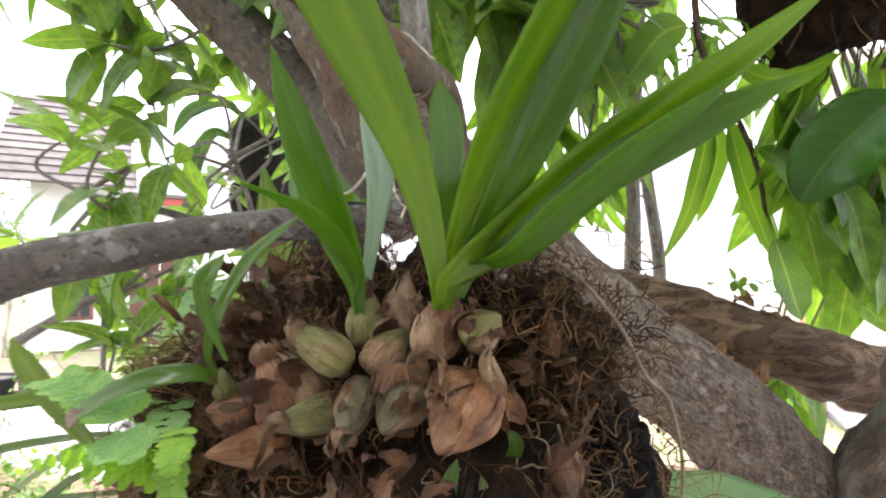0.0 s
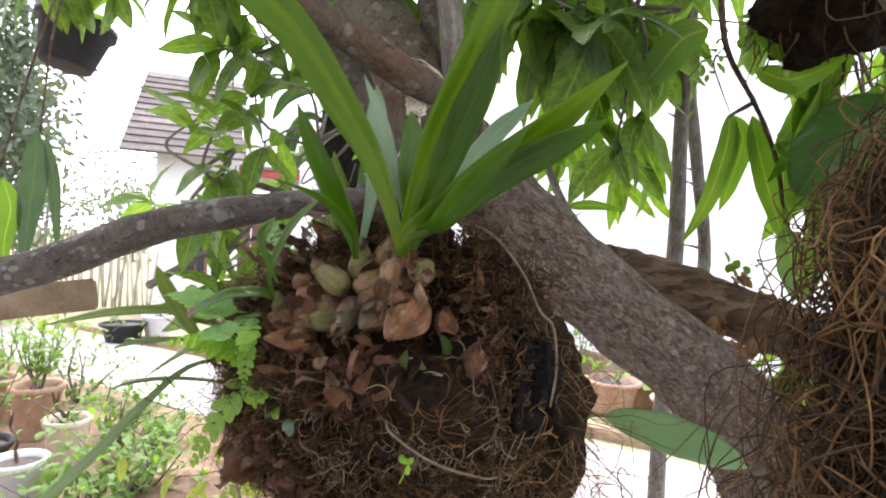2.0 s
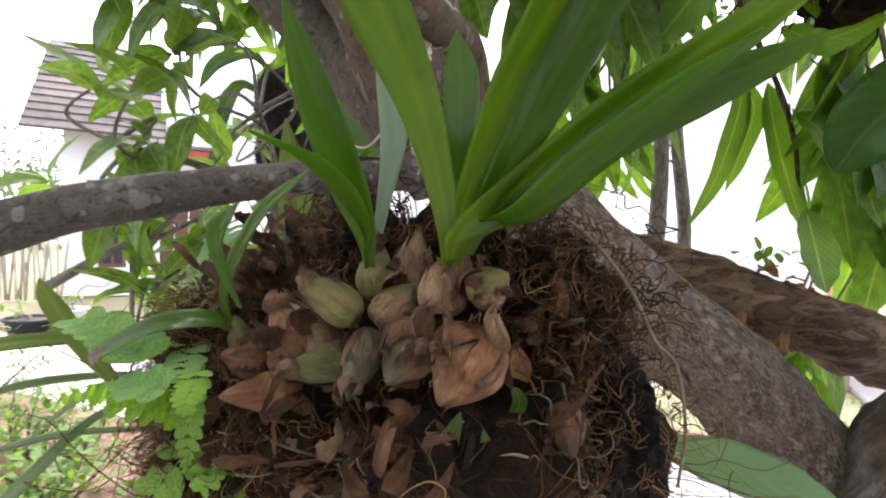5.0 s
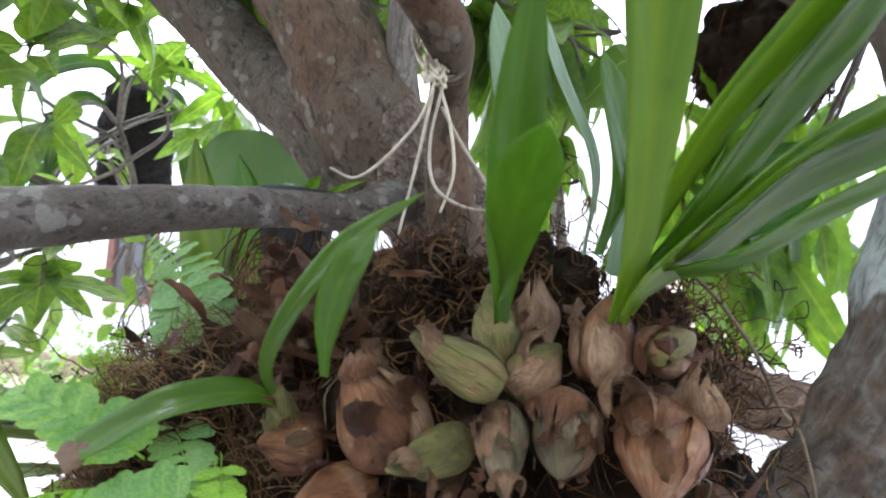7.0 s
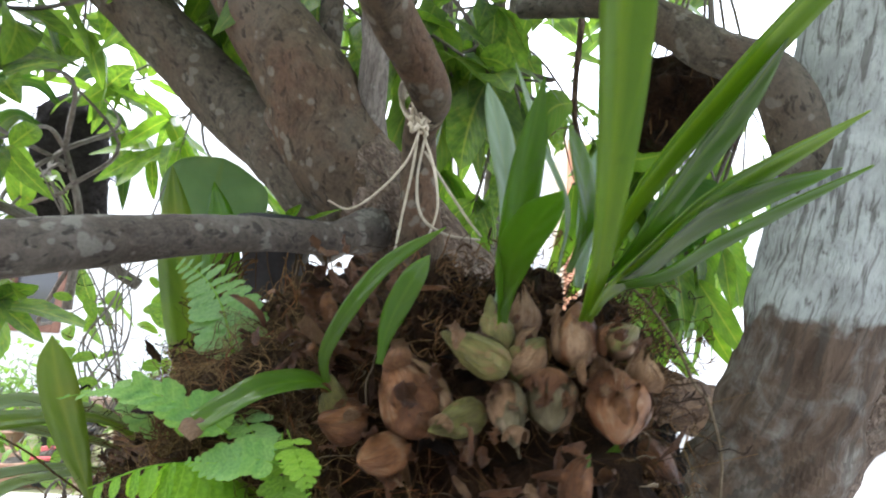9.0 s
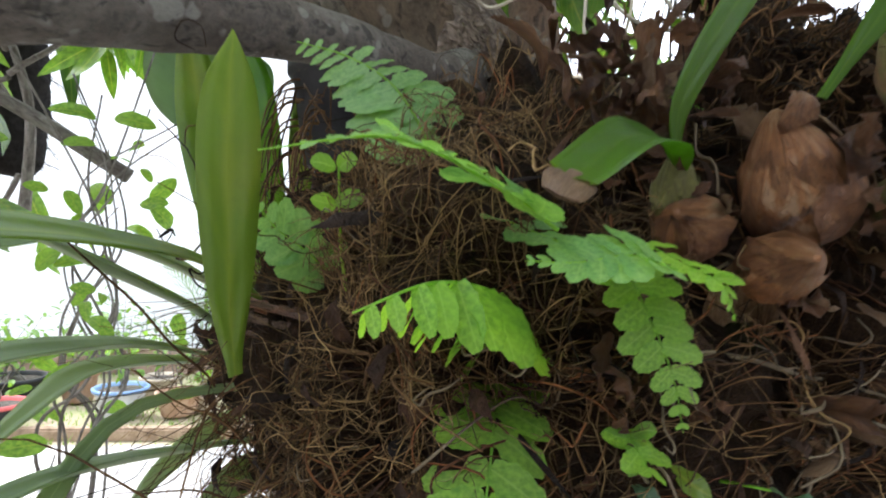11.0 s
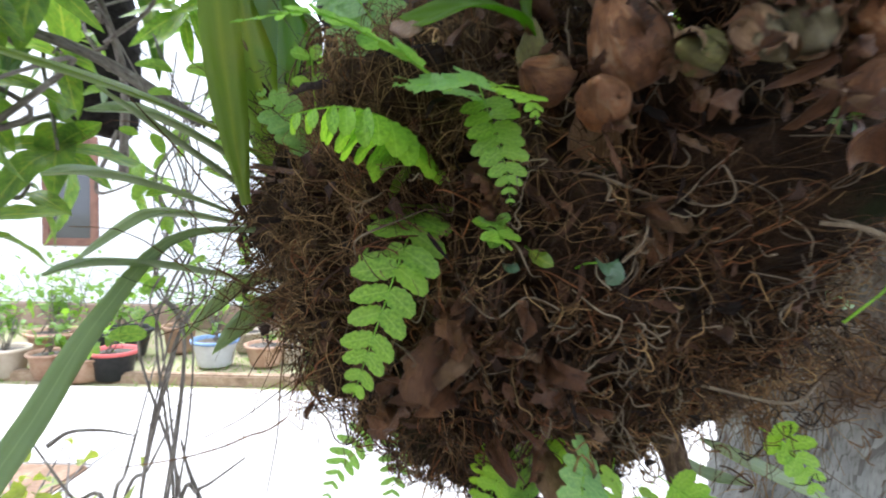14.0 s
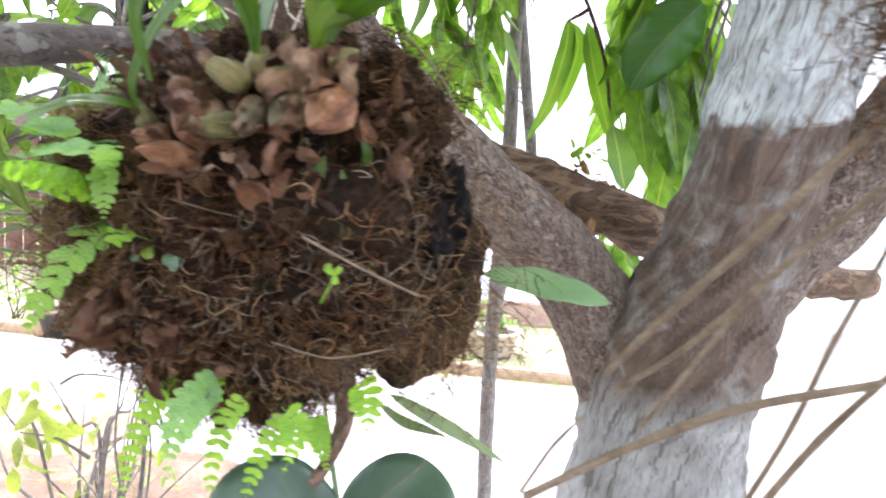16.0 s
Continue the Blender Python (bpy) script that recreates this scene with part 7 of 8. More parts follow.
def build_hanging_log(at, r, h):
    """A hanging block of black fern fibre that carries an orchid, hung on wires."""
    t = thing("hanging_log", "black fern-fibre block hung on wires with long green leaves", "hanging planter", "", "", at)
    bm = bmesh.new()
    tube(bm, [(0, 0, -h * 0.5), (0.004, 0, -h * 0.44), (0.006, 0, -h * 0.2), (0, 0.003, h * 0.15), (-0.004, 0, h * 0.38), (0, 0, h * 0.5)], [r * 0.6, r * 0.9, r * 1.0, r * 1.02, r * 0.86, r * 0.3], 36, 60, 0.1, 24, 5)
    part("block", bm, CHARCOAL, t, "black matted fibre block")
    rnd = random.Random(6)
    bm = bmesh.new()
    for i in range(260):
        a, z = rnd.uniform(0, 6.3), rnd.uniform(-0.48, 0.42) * h
        p = Vector((r * 0.9 * math.cos(a), r * 0.9 * math.sin(a), z))
        g = Vector((math.cos(a), math.sin(a), rnd.gauss(-0.4, 0.6))) * 0.012
        pts = [p]
        for k in range(4):
            pts.append(pts[-1] + g)
            g = g * 0.7 + Vector((rnd.gauss(0, 0.006), rnd.gauss(0, 0.006), -0.004))
        q = rnd.uniform(0.0005, 0.0011)
        tube(bm, pts, [q, q, q * 0.5], 4, 10, 0, 1, 0, False)
    tagged(part("root_mat", bm, CHARCOAL, t, "wiry black fibres"), "", "", "", "stuff")
    for k in range(3):
        a = 2.1 * k + 0.5
        bm = bmesh.new()
        tube(bm, [(r * 0.7 * math.cos(a), r * 0.7 * math.sin(a), h * 0.36), (r * 0.4 * math.cos(a), r * 0.4 * math.sin(a), h * 0.56), (0, 0, h * 0.75), (0, 0, h * 1.6)], [0.0016, 0.0016], 6, 18)
        part("wire", bm, BARK_DEAD, t)
    for pts, w in (([(-0.05, -0.06, 0.1), (-0.1, -0.1, 0.11), (-0.14, -0.12, 0.02), (-0.15, -0.12, -0.1)], 0.05), ([(0.04, -0.07, 0.14), (0.1, -0.1, 0.15), (0.135, -0.1, 0.05), (0.15, -0.1, -0.09)], 0.045),
                   ([(-0.06, -0.06, 0.0), (-0.11, -0.1, -0.02), (-0.16, -0.12, -0.12), (-0.17, -0.12, -0.2)], 0.045), ([(-0.02, -0.08, 0.16), (-0.07, -0.1, 0.2), (-0.16, -0.11, 0.17), (-0.22, -0.1, 0.1)], 0.05), ([(0.0, -0.08, 0.17), (0.03, -0.1, 0.24), (0.09, -0.1, 0.25), (0.16, -0.1, 0.2)], 0.045)):
        bm = bmesh.new()
        blade(bm, pts, w, shape_strap, (0.1, -1, 0.3), 0.3, 0.04, 18, 4, 0.0012)
        part("leaf", bm, LEAF_TREE, t)
    return t


build_hanging_log((-0.565, 1.69, 1.53), 0.088, 0.425)
build_hanging_pot((-1.285, 1.285, 1.71), 0.1, 0.14, (-10, 6, 0), BLACK_POT, "dark plastic pot hanging in the foliage", True, 0, 2, 8)
whorls("tree_branch", "dark leaves over the hanging pot", "branch", (-1.3, 1.35, 2.3), [(-1.2, 1.12, 1.87), (-1.12, 1.14, 1.9), (-1.06, 1.19, 1.89), (-1.28, 1.2, 1.93)], 0.15, 6, LEAVES_TREE, 29, 0.7, 0.003, None, (0, 0, -0.5))
build_hanging_pot((-0.115, 0.615, 1.235), 0.04, 0.085, (0, 0, 0), BLACK_POT, "black pot of bristly plant behind the clump", False, 60, 3, 6)


def build_moss_ball(at, r, label, seed, roots, lengths, flat_top=0.8, spread=0.35):
    t = thing("hanging_orchid", label, "orchid", "", "", at)
    bm = bmesh.new()
    bmesh.ops.create_icosphere(bm, subdivisions=5, radius=1)
    for v in bm.verts:
        d = v.co.normalized()
        k = 1 + 0.25 * noise.noise(d * 2.3 + Vector((seed, 0, 0))) + 0.12 * noise.noise(d * 7) + 0.06 * noise.noise(d * 19)
        v.co = Vector((d.x, d.y, d.z * flat_top)) * r * k
    part("root_ball", bm, ROOT_MASS, t, "dark ball of roots")
    rnd = random.Random(seed)
    bm = bmesh.new()
    for i in range(roots):
        a = rnd.uniform(0, 6.3)
        p = Vector((r * 0.9 * math.cos(a), r * 0.9 * math.sin(a), rnd.uniform(-0.7, 0.5) * r))
        pts, n = [p], 5
        L = rnd.uniform(*lengths)
        g = Vector((math.cos(a) * spread, math.sin(a) * spread, -1)).normalized() * L / n
        for k in range(n):
            pts.append(pts[-1] + g)
            g = g + Vector((rnd.gauss(0, 0.2), rnd.gauss(0, 0.2), rnd.gauss(0, 0.1))) * L / n
        tube(bm, pts, [rnd.uniform(0.0008, 0.0017), 0.0007], 5, 18, 0, 1, 0, False)
    tagged(part("root_mat", bm, ROOT, t, "tangle of hanging brown roots"), "", "", "", "stuff")
    return t


build_moss_ball((0.448, 0.645, 1.572), 0.085, "mossy orchid root ball hung on a branch", 3, 60, (0.02, 0.05))
near = build_moss_ball((0.185, -0.005, 1.39), 0.034, "root ball of a hanging orchid beside the tree", 5, 0, (0.03, 0.2))


def build_near_roots():
    """Long roots of the hanging orchid, drooping past the trunk."""
    off = near.matrix_basis.inverted()
    rnd = random.Random(12)
    bm = bmesh.new()
    for i in range(520):
        a = Vector((0.176, 0.005, 1.261)) + Vector((rnd.gauss(0, 0.009), rnd.gauss(0, 0.008), rnd.gauss(0, 0.014)))
        e = Vector((0.166, -0.003, 1.18)) + Vector((rnd.gauss(0.0, 0.014), rnd.gauss(0, 0.014), rnd.gauss(0, 0.02)))
        pts = [a]
        for k in range(1, 8):
            pts.append(a.lerp(e, k / 8) + Vector((rnd.gauss(-0.003, 0.0055), rnd.gauss(0, 0.0055), rnd.gauss(0, 0.005))))
        pts.append(e)
        tube(bm, pts, [0.0002, rnd.uniform(0.00012, 0.0004), 0.00015], 5, 32, 0, 1, 0, False)
    o = tagged(part("root_mat", bm, ROOT, near, "long tangled brown roots"), "", "", "", "stuff")
    o.matrix_parent_inverse = off
    bm = bmesh.new()
    tube(bm, [Vector((0.185, -0.004, 1.375)), Vector((0.182, 0.002, 1.3)), Vector((0.176, 0.005, 1.227)), Vector((0.169, -0.004, 1.181))], [0.018, 0.012, 0.018, 0.012], 16, 30, 0.3, 40, 2)
    o = part("root_core", bm, ROOT_MASS, near, "dark matted roots")
    o.matrix_parent_inverse = off
    for j, (pts, r) in enumerate((([(0.17, 0.178, 1.051), (0.183, 0.135, 1.098), (0.191, 0.095, 1.135), (0.196, 0.061, 1.168), (0.203, 0.031, 1.191)], 0.0022),
                     ([(0.183, 0.19, 1.036), (0.198, 0.144, 1.076), (0.204, 0.096, 1.121), (0.212, 0.06, 1.156)], 0.0018),
                     ([(0.119, 0.162, 0.988), (0.155, 0.129, 1.027), (0.181, 0.088, 1.062), (0.204, 0.046, 1.087)], 0.0022),
                     ([(0.183, 0.161, 1.024), (0.194, 0.133, 1.07), (0.202, 0.109, 1.108)], 0.0014),
                     ([(0.197, 0.095, 1.018), (0.203, 0.081, 1.057), (0.211, 0.072, 1.097), (0.215, 0.057, 1.136)], 0.0016),
                     ([(0.202, 0.091, 1.019), (0.209, 0.073, 1.055), (0.221, 0.057, 1.087)], 0.002),
                     ([(0.126, 0.189, 0.976), (0.143, 0.185, 1.005), (0.16, 0.185, 1.022)], 0.0014))):
        bm = bmesh.new()
        tube(bm, pts, [r, r, r * 0.7], 8, 30, 0.1, 60, j)
        o = part("aerial_root", bm, ROOT_PALE, near, "pale straight aerial root")
        o.matrix_parent_inverse = off


build_near_roots()


# ---- garden: pots, shrubs, fence, vine ----
def build_pot(at, r, h, mat, label, rim=None, plant=30, size=0.1, kinds=None, seed=0, tall=0.3, category="plant pot", straight=0.72):
    t = thing("plant_pot", label, category, "pots in the garden", "", at)
    bm = bmesh.new()
    lathe(bm, ((r * straight, 0), (r * (straight + 0.04), 0.012), (r * 0.95, h * 0.86), (r * 0.96, h * 0.87)), 36, True)
    part("body", bm, mat, t)
    bm = bmesh.new()
    lathe(bm, ((r * 0.955, h * 0.86), (r * 1.06, h * 0.875), (r * 1.08, h * 0.98), (r * 1.04, h), (r * 0.95, h * 0.99), (r * 0.9, h * 0.85)), 36)
    part("rim", bm, rim or mat, t)
    bm = bmesh.new()
    lathe(bm, ((r * 0.93, h * 0.86), (r * 0.4, h * 0.9), (0.001, h * 0.91)), 20)
    part("soil", bm, POT_SOIL, t)
    rnd = random.Random(seed)
    if plant:
        p = thing("potted_plant", "leafy green plant growing in a pot", "potted plant", "potted plants", "", Vector(at) + Vector((0, 0, h * 0.88)))
        stems = []
        for k in range(3 + plant // 25):
            e = Vector((rnd.gauss(0, r * 0.6), rnd.gauss(0, r * 0.6), tall * rnd.uniform(0.6, 1.1)))
            bm = bmesh.new()
            tube(bm, [(rnd.gauss(0, r * 0.2), rnd.gauss(0, r * 0.2), 0), e * 0.5 + Vector((rnd.gauss(0, 0.02), rnd.gauss(0, 0.02), 0)), e], [0.006, 0.004, 0.002], 6, 10)
            part("stem", bm, BARK_POLE, p)
            stems.append(e)
        for k in range(plant):
            e = rnd.choice(stems)
            c = e * rnd.uniform(0.3, 1.0) + Vector((rnd.gauss(0, r * 0.25), rnd.gauss(0, r * 0.25), rnd.gauss(0, 0.03)))
            hang_leaf(rnd.choice(kinds or LEAVES_GARDEN), c, (rnd.gauss(0, 1), rnd.gauss(0, 1), rnd.gauss(0.3, 0.6)), size * rnd.uniform(0.6, 1.2), p, Matrix.Identity(4))
    return t


def build_bush(at, r, h, n, size, label, kinds=None, seed=0, flowers=None, count=0):
    t = thing("shrub", label, "shrub", "garden shrubs", "", at)
    rnd = random.Random(seed)
    ends = []
    for k in range(7):
        e = Vector((rnd.gauss(0, r * 0.55), rnd.gauss(0, r * 0.55), h * rnd.uniform(0.55, 1.0)))
        bm = bmesh.new()
        tube(bm, [(rnd.gauss(0, 0.02), rnd.gauss(0, 0.02), -0.02), e * 0.5 + Vector((rnd.gauss(0, 0.03), rnd.gauss(0, 0.03), 0)), e], [0.008, 0.005, 0.002], 6, 10)
        part("stem", bm, BARK_POLE, t)
        ends.append(e)
    for k in range(n):
        e = rnd.choice(ends)
        c = e * rnd.uniform(0.25, 1.0) + Vector((rnd.gauss(0, r * 0.3), rnd.gauss(0, r * 0.3), rnd.gauss(0, h * 0.12)))
        c.z = max(0.02, c.z)
        hang_leaf(rnd.choice(kinds or LEAVES_GARDEN), c, (rnd.gauss(0, 1), rnd.gauss(0, 1), rnd.gauss(0.3, 0.6)), size * rnd.uniform(0.6, 1.25), t, Matrix.Identity(4))
    if flowers:
        for k in range(count):
            e = rnd.choice(ends)
            c = e * rnd.uniform(0.8, 1.05) + Vector((rnd.gauss(0, r * 0.3), rnd.gauss(0, r * 0.3), rnd.gauss(0.03, 0.04)))
            bm = bmesh.new()
            for q in range(5):
                a = 1.2566 * q
                blade(bm, [c, c + Vector((math.cos(a), math.sin(a), 0.5)) * 0.014, c + Vector((math.cos(a), math.sin(a), 0.35)) * 0.028], 0.02, shape_oval, (0, 0, 1), 0.1, 0, 4, 2)
            part("flower", bm, flowers, t)
    return t


build_pot((-2.03, 1.9, 0.03), 0.106, 0.22, WHITE_POT, "white round plastic pot on the garden soil", None, 0, 0.1, None, 1)
build_pot((-2.17, 2.3, 0.03), 0.1, 0.26, CREAM_POT, "cream clay pot with a leafless stem", None, 34, 0.04, None, 2, 0.16)
build_pot((-2.66, 2.61, 0.03), 0.128, 0.31, CLAY, "brown clay pot with a flowering plant", None, 130, 0.06, None, 3, 0.4)
build_pot((-2.36, 1.99, 0.03), 0.14, 0.22, BLACK_POT, "black plastic pot with a bushy plant on the soil", None, 220, 0.052, None, 4, 0.36)
build_pot((-3.13, 2.72, 0.03), 0.16, 0.28, CLAY, "brown clay pot with a shrub", None, 170, 0.06, None, 5, 0.45)
build_pot((-4.266, 5.25, 0.03), 0.22, 0.2, BLACK_POT, "low dark pot beside the path", None, 10, 0.1, None, 6, 0.15)
build_pot((-4.075, 5.553, 0.03), 0.16, 0.26, WHITE_POT, "pale pot beside the path", None, 10, 0.1, None, 7, 0.15)
build_bush((-2.157, 2.607, 0.03), 0.3, 0.42, 330, 0.05, "leafy garden shrub with light green leaves", None, 41)
build_bush((-1.645, 2.176, 0.03), 0.3, 0.34, 238, 0.062, "leafy garden shrub with light green leaves", None, 42)
build_bush((-2.969, 3.249, 0.03), 0.35, 0.5, 260, 0.065, "dense garden shrub with green leaves", LEAVES_TREE, 43)
build_bush((-3.679, 3.333, 0.03), 0.35, 0.7, 220, 0.07, "garden shrub with pink flowers", None, 44, PINK, 16)
build_bush((-1.92, 2.672, 0.03), 0.25, 0.25, 170, 0.056, "low light green garden plant", None, 45)
build_bush((-4.239, 4.36, 0.03), 0.35, 0.55, 120, 0.09, "garden plant with yellow flowers", None, 46, YELLOW, 10)
build_bush((-3.411, 2.641, 0.03), 0.4, 0.6, 230, 0.07, "leafy green garden shrub", None, 47)
build_bush((-1.676, 1.904, 0.03), 0.25, 0.3, 204, 0.056, "leafy garden shrub with light green leaves", None, 48)
build_bush((-1.768, 1.747, 0.03), 0.2, 0.22, 102, 0.043, "low weedy garden plant", None, 49)

def build_bare_stem(points, thick, label):
    """A crooked leafless stem that grows out of a pot."""
    t = thing("potted_plant", label, "potted plant", "", "", points[0])
    off = t.matrix_basis.inverted()
    bm = bmesh.new()
    tube(bm, points, [thick, thick * 0.8, thick * 0.5], 7, 24, 0.2, 40, 4)
    part("stem", bm, BARK_DEAD, t).matrix_parent_inverse = off
    p, q = Vector(points[-2]), Vector(points[-1])
    bm = bmesh.new()
    tube(bm, [p, p + Vector((0.02, -0.01, 0.04)), p + Vector((0.03, -0.015, 0.08))], [thick * 0.6, thick * 0.3], 6, 8)
    part("twig", bm, BARK_DEAD, t).matrix_parent_inverse = off


build_bare_stem([(-2.03, 1.9, 0.215), (-2.045, 1.9, 0.28), (-2.03, 1.895, 0.33), (-2.075, 1.9, 0.38), (-2.07, 1.9, 0.43)], 0.008, "crooked bare stem growing in the white pot")
build_bare_stem([(-2.15, 2.29, 0.25), (-2.19, 2.29, 0.31), (-2.24, 2.3, 0.34), (-2.26, 2.3, 0.41)], 0.011, "thick crooked bare stem growing in the cream pot")

# pots along the white wall
build_pot((-0.426, 4.555, 0), 0.165, 0.2, WHITE_POT, "white plastic tub with a blue rim", BLUE_RIM, 40, 0.09, None, 60, 0.55)
build_pot((-0.065, 4.471, 0), 0.15, 0.16, CLAY, "wide terracotta pot on the grass", None, 10, 0.09, None, 61, 0.5)
build_pot((0.118, 4.495, 0), 0.09, 0.12, CREAM_POT, "small cream pot on the grass", None, 8, 0.09, None, 62, 0.4)
build_pot((-0.183, 4.977, 0), 0.14, 0.17, CREAM_POT, "cream pot with a thin shrub", None, 30, 0.09, None, 63, 0.5)
build_pot((-0.722, 5.08, 0), 0.13, 0.22, CLAY, "brown pot with a leafy plant", None, 40, 0.09, None, 64, 0.4)
build_pot((0.351, 4.575, 0), 0.13, 0.2, CLAY, "brown clay pot below the white wall", None, 25, 0.09, None, 65, 0.4)
build_pot((-1.744, 4.609, 0), 0.13, 0.2, CREAM_POT, "cream pot with a tall green plant", None, 60, 0.09, None, 66, 0.45)
build_pot((-1.479, 4.521, 0), 0.13, 0.17, CLAY, "terracotta pot with a pale plant", None, 30, 0.09, None, 67, 0.25)
build_pot((-1.247, 4.371, 0), 0.14, 0.16, CLAY, "terracotta pot on the grass", None, 10, 0.09, None, 68, 0.2)
build_pot((-1.06, 4.357, 0), 0.15, 0.2, BLACK_POT, "dark plastic pot with red flowers", RED_POT, 20, 0.09, None, 69, 0.2)
build_pot((-2.112, 4.685, 0), 0.2, 0.2, BLACK_POT, "wide black tub on the grass", None, 0, 0.09, None, 70, 0.2)
build_pot((-1.611, 5.155, 0), 0.2, 0.2, CLAY, "brown pot with a tall shrub", None, 60, 0.09, None, 71, 0.7)
build_pot((-1.114, 5.021, 0), 0.2, 0.22, BLACK_POT, "dark pot with bright leaves", None, 60, 0.09, None, 72, 0.4)
build_pot((-2.251, 4.733, 0), 0.14, 0.2, CLAY, "brown clay pot below the white wall", None, 30, 0.09, None, 73, 0.4)
build_pot((1.225, 4.1, 0), 0.22, 0.2, CREAM_POT, "wide cream pot with low plants", None, 50, 0.09, None, 74, 0.15)
build_pot((1.096, 4.571, 0), 0.2, 0.2, CLAY, "brown clay pot below the white wall", None, 40, 0.09, None, 75, 0.3)
build_pot((0.751, 4.312, 0), 0.2, 0.26, CLAY, "brown pot behind the bough", None, 20, 0.09, None, 76, 0.2)
build_pot((0.606, 4.74, 0), 0.12, 0.12, WHITE_POT, "small white bowl on the ground", None, 0, 0.09, None, 77, 0.2)
build_pot((-1.654, 5.172, 0), 0.16, 0.2, CLAY, "brown clay pot below the white wall", None, 40, 0.09, None, 78, 0.3)
for at, r, h, n, seed in (((-0.491, 6.078, 0), 0.35, 0.75, 140, 81), ((-1.375, 5.381, 0), 0.35, 0.7, 140, 82), ((-2.111, 5.406, 0), 0.3, 0.8, 140, 83), ((2.079, 7.245, 0), 0.35, 0.7, 140, 84),
                         ((-1.748, 5.976, 0), 0.45, 0.9, 150, 85), ((0.588, 5.542, 0), 0.4, 0.8, 140, 86), ((14.079, 13.504, 0), 0.6, 0.9, 200, 87), ((-2.829, 5.384, 0), 0.35, 0.7, 120, 88)):
    build_bush(at, r, h, n, 0.085, "loose green shrub below the white wall", None, seed)
build_bush((-0.815, 1.855, 0.035), 0.28, 0.38, 45, 0.06, "sparse yellow-green garden shrub on the soil", LEAVES_YELLOW, 91)
build_bush((-0.624, 1.606, 0.035), 0.25, 0.36, 40, 0.06, "sparse yellow-green garden shrub on the soil", LEAVES_YELLOW, 92)


def build_palm(at, h, label, seed):
    t = thing("palm", label, "palm", "", "", at)
    rnd = random.Random(seed)
    for k in range(9):
        a = rnd.uniform(0, 6.3)
        d = Vector((math.cos(a), math.sin(a), 0))
        pts = [Vector((0, 0, 0)), d * h * 0.12 + Vector((0, 0, h * 0.6)), d * h * 0.4 + Vector((0, 0, h * rnd.uniform(0.8, 1.05)))]
        line = curve(pts, 20)
        bm = bmesh.new()
        tube(bm, pts, [0.006, 0.003, 0.0015], 5, 16)
        for i in range(6, 20):
            for sgn in (-1, 1):
                side = (line[i] - line[i - 1]).normalized().cross(d.orthogonal()).normalized() * sgn
                e = line[i] + (side + (line[i] - line[i - 1]).normalized() * 0.9).normalized() * h * 0.2
                blade(bm, [line[i], line[i].lerp(e, 0.5) + Vector((0, 0, 0.01)), e], 0.012, shape_lance, (0, 0, 1), 0.2, 0, 4, 2)
        part("frond", bm, LEAF_GARDEN, t)


build_palm((0.246, 6.415, 0), 1.1, "young palm with feathery fronds below the wall", 5)
build_palm((3.87, 9.966, 0), 1.2, "young palm with feathery fronds below the wall", 6)
build_palm((1.486, 8.77, 0), 1.0, "young palm with feathery fronds below the wall", 7)


def build_vine():
    t = thing("vine", "twisted climbing vine with thin stems and small bright leaves", "vine", "", "", (-0.36, 0.9, 0.035))
    off = t.matrix_basis.inverted()
    rnd = random.Random(14)
    base, top = Vector((-0.38, 0.93, 0.035)), Vector((-0.297, 0.879, 1.235))
    mid = Vector((-0.312, 0.866, 0.95))
    for i in range(9):
        pts = [base + Vector((rnd.gauss(0, 0.05), rnd.gauss(0, 0.04), 0))]
        for k in range(1, 9):
            u = k / 8
            c = base.lerp(mid, u * 2) if u < 0.5 else mid.lerp(top, u * 2 - 1)
            pts.append(c + Vector((0.022 * math.cos(k * 1.7 + i * 2.1), 0.02 * math.sin(k * 1.7 + i * 2.1), 0)) + Vector((rnd.gauss(0, 0.008), rnd.gauss(0, 0.008), 0)))
        pts.append(top + Vector((rnd.gauss(0, 0.08), rnd.gauss(0, 0.06), rnd.uniform(0.04, 0.16))))
        bm = bmesh.new()
        r = rnd.uniform(0.001, 0.0021)
        tube(bm, pts, [r * 1.2, r, r * 0.6], 7, 60, 0.1, 40, i)
        o = part("stem", bm, BARK_POLE, t)
        o.matrix_parent_inverse = off
    for i in range(40):
        u = rnd.random() ** 0.8
        c = mid.lerp(top, u * 1.15) + Vector((rnd.gauss(0, 0.055), rnd.gauss(0, 0.04), rnd.gauss(0, 0.03)))
        hang_leaf(rnd.choice(LEAVES_GARDEN), c, (rnd.gauss(0, 1), rnd.gauss(-0.4, 0.7), rnd.gauss(-0.3, 0.6)), rnd.uniform(0.02, 0.042), t, off, (rnd.gauss(0, 0.5), -1, 0.5))


build_vine()


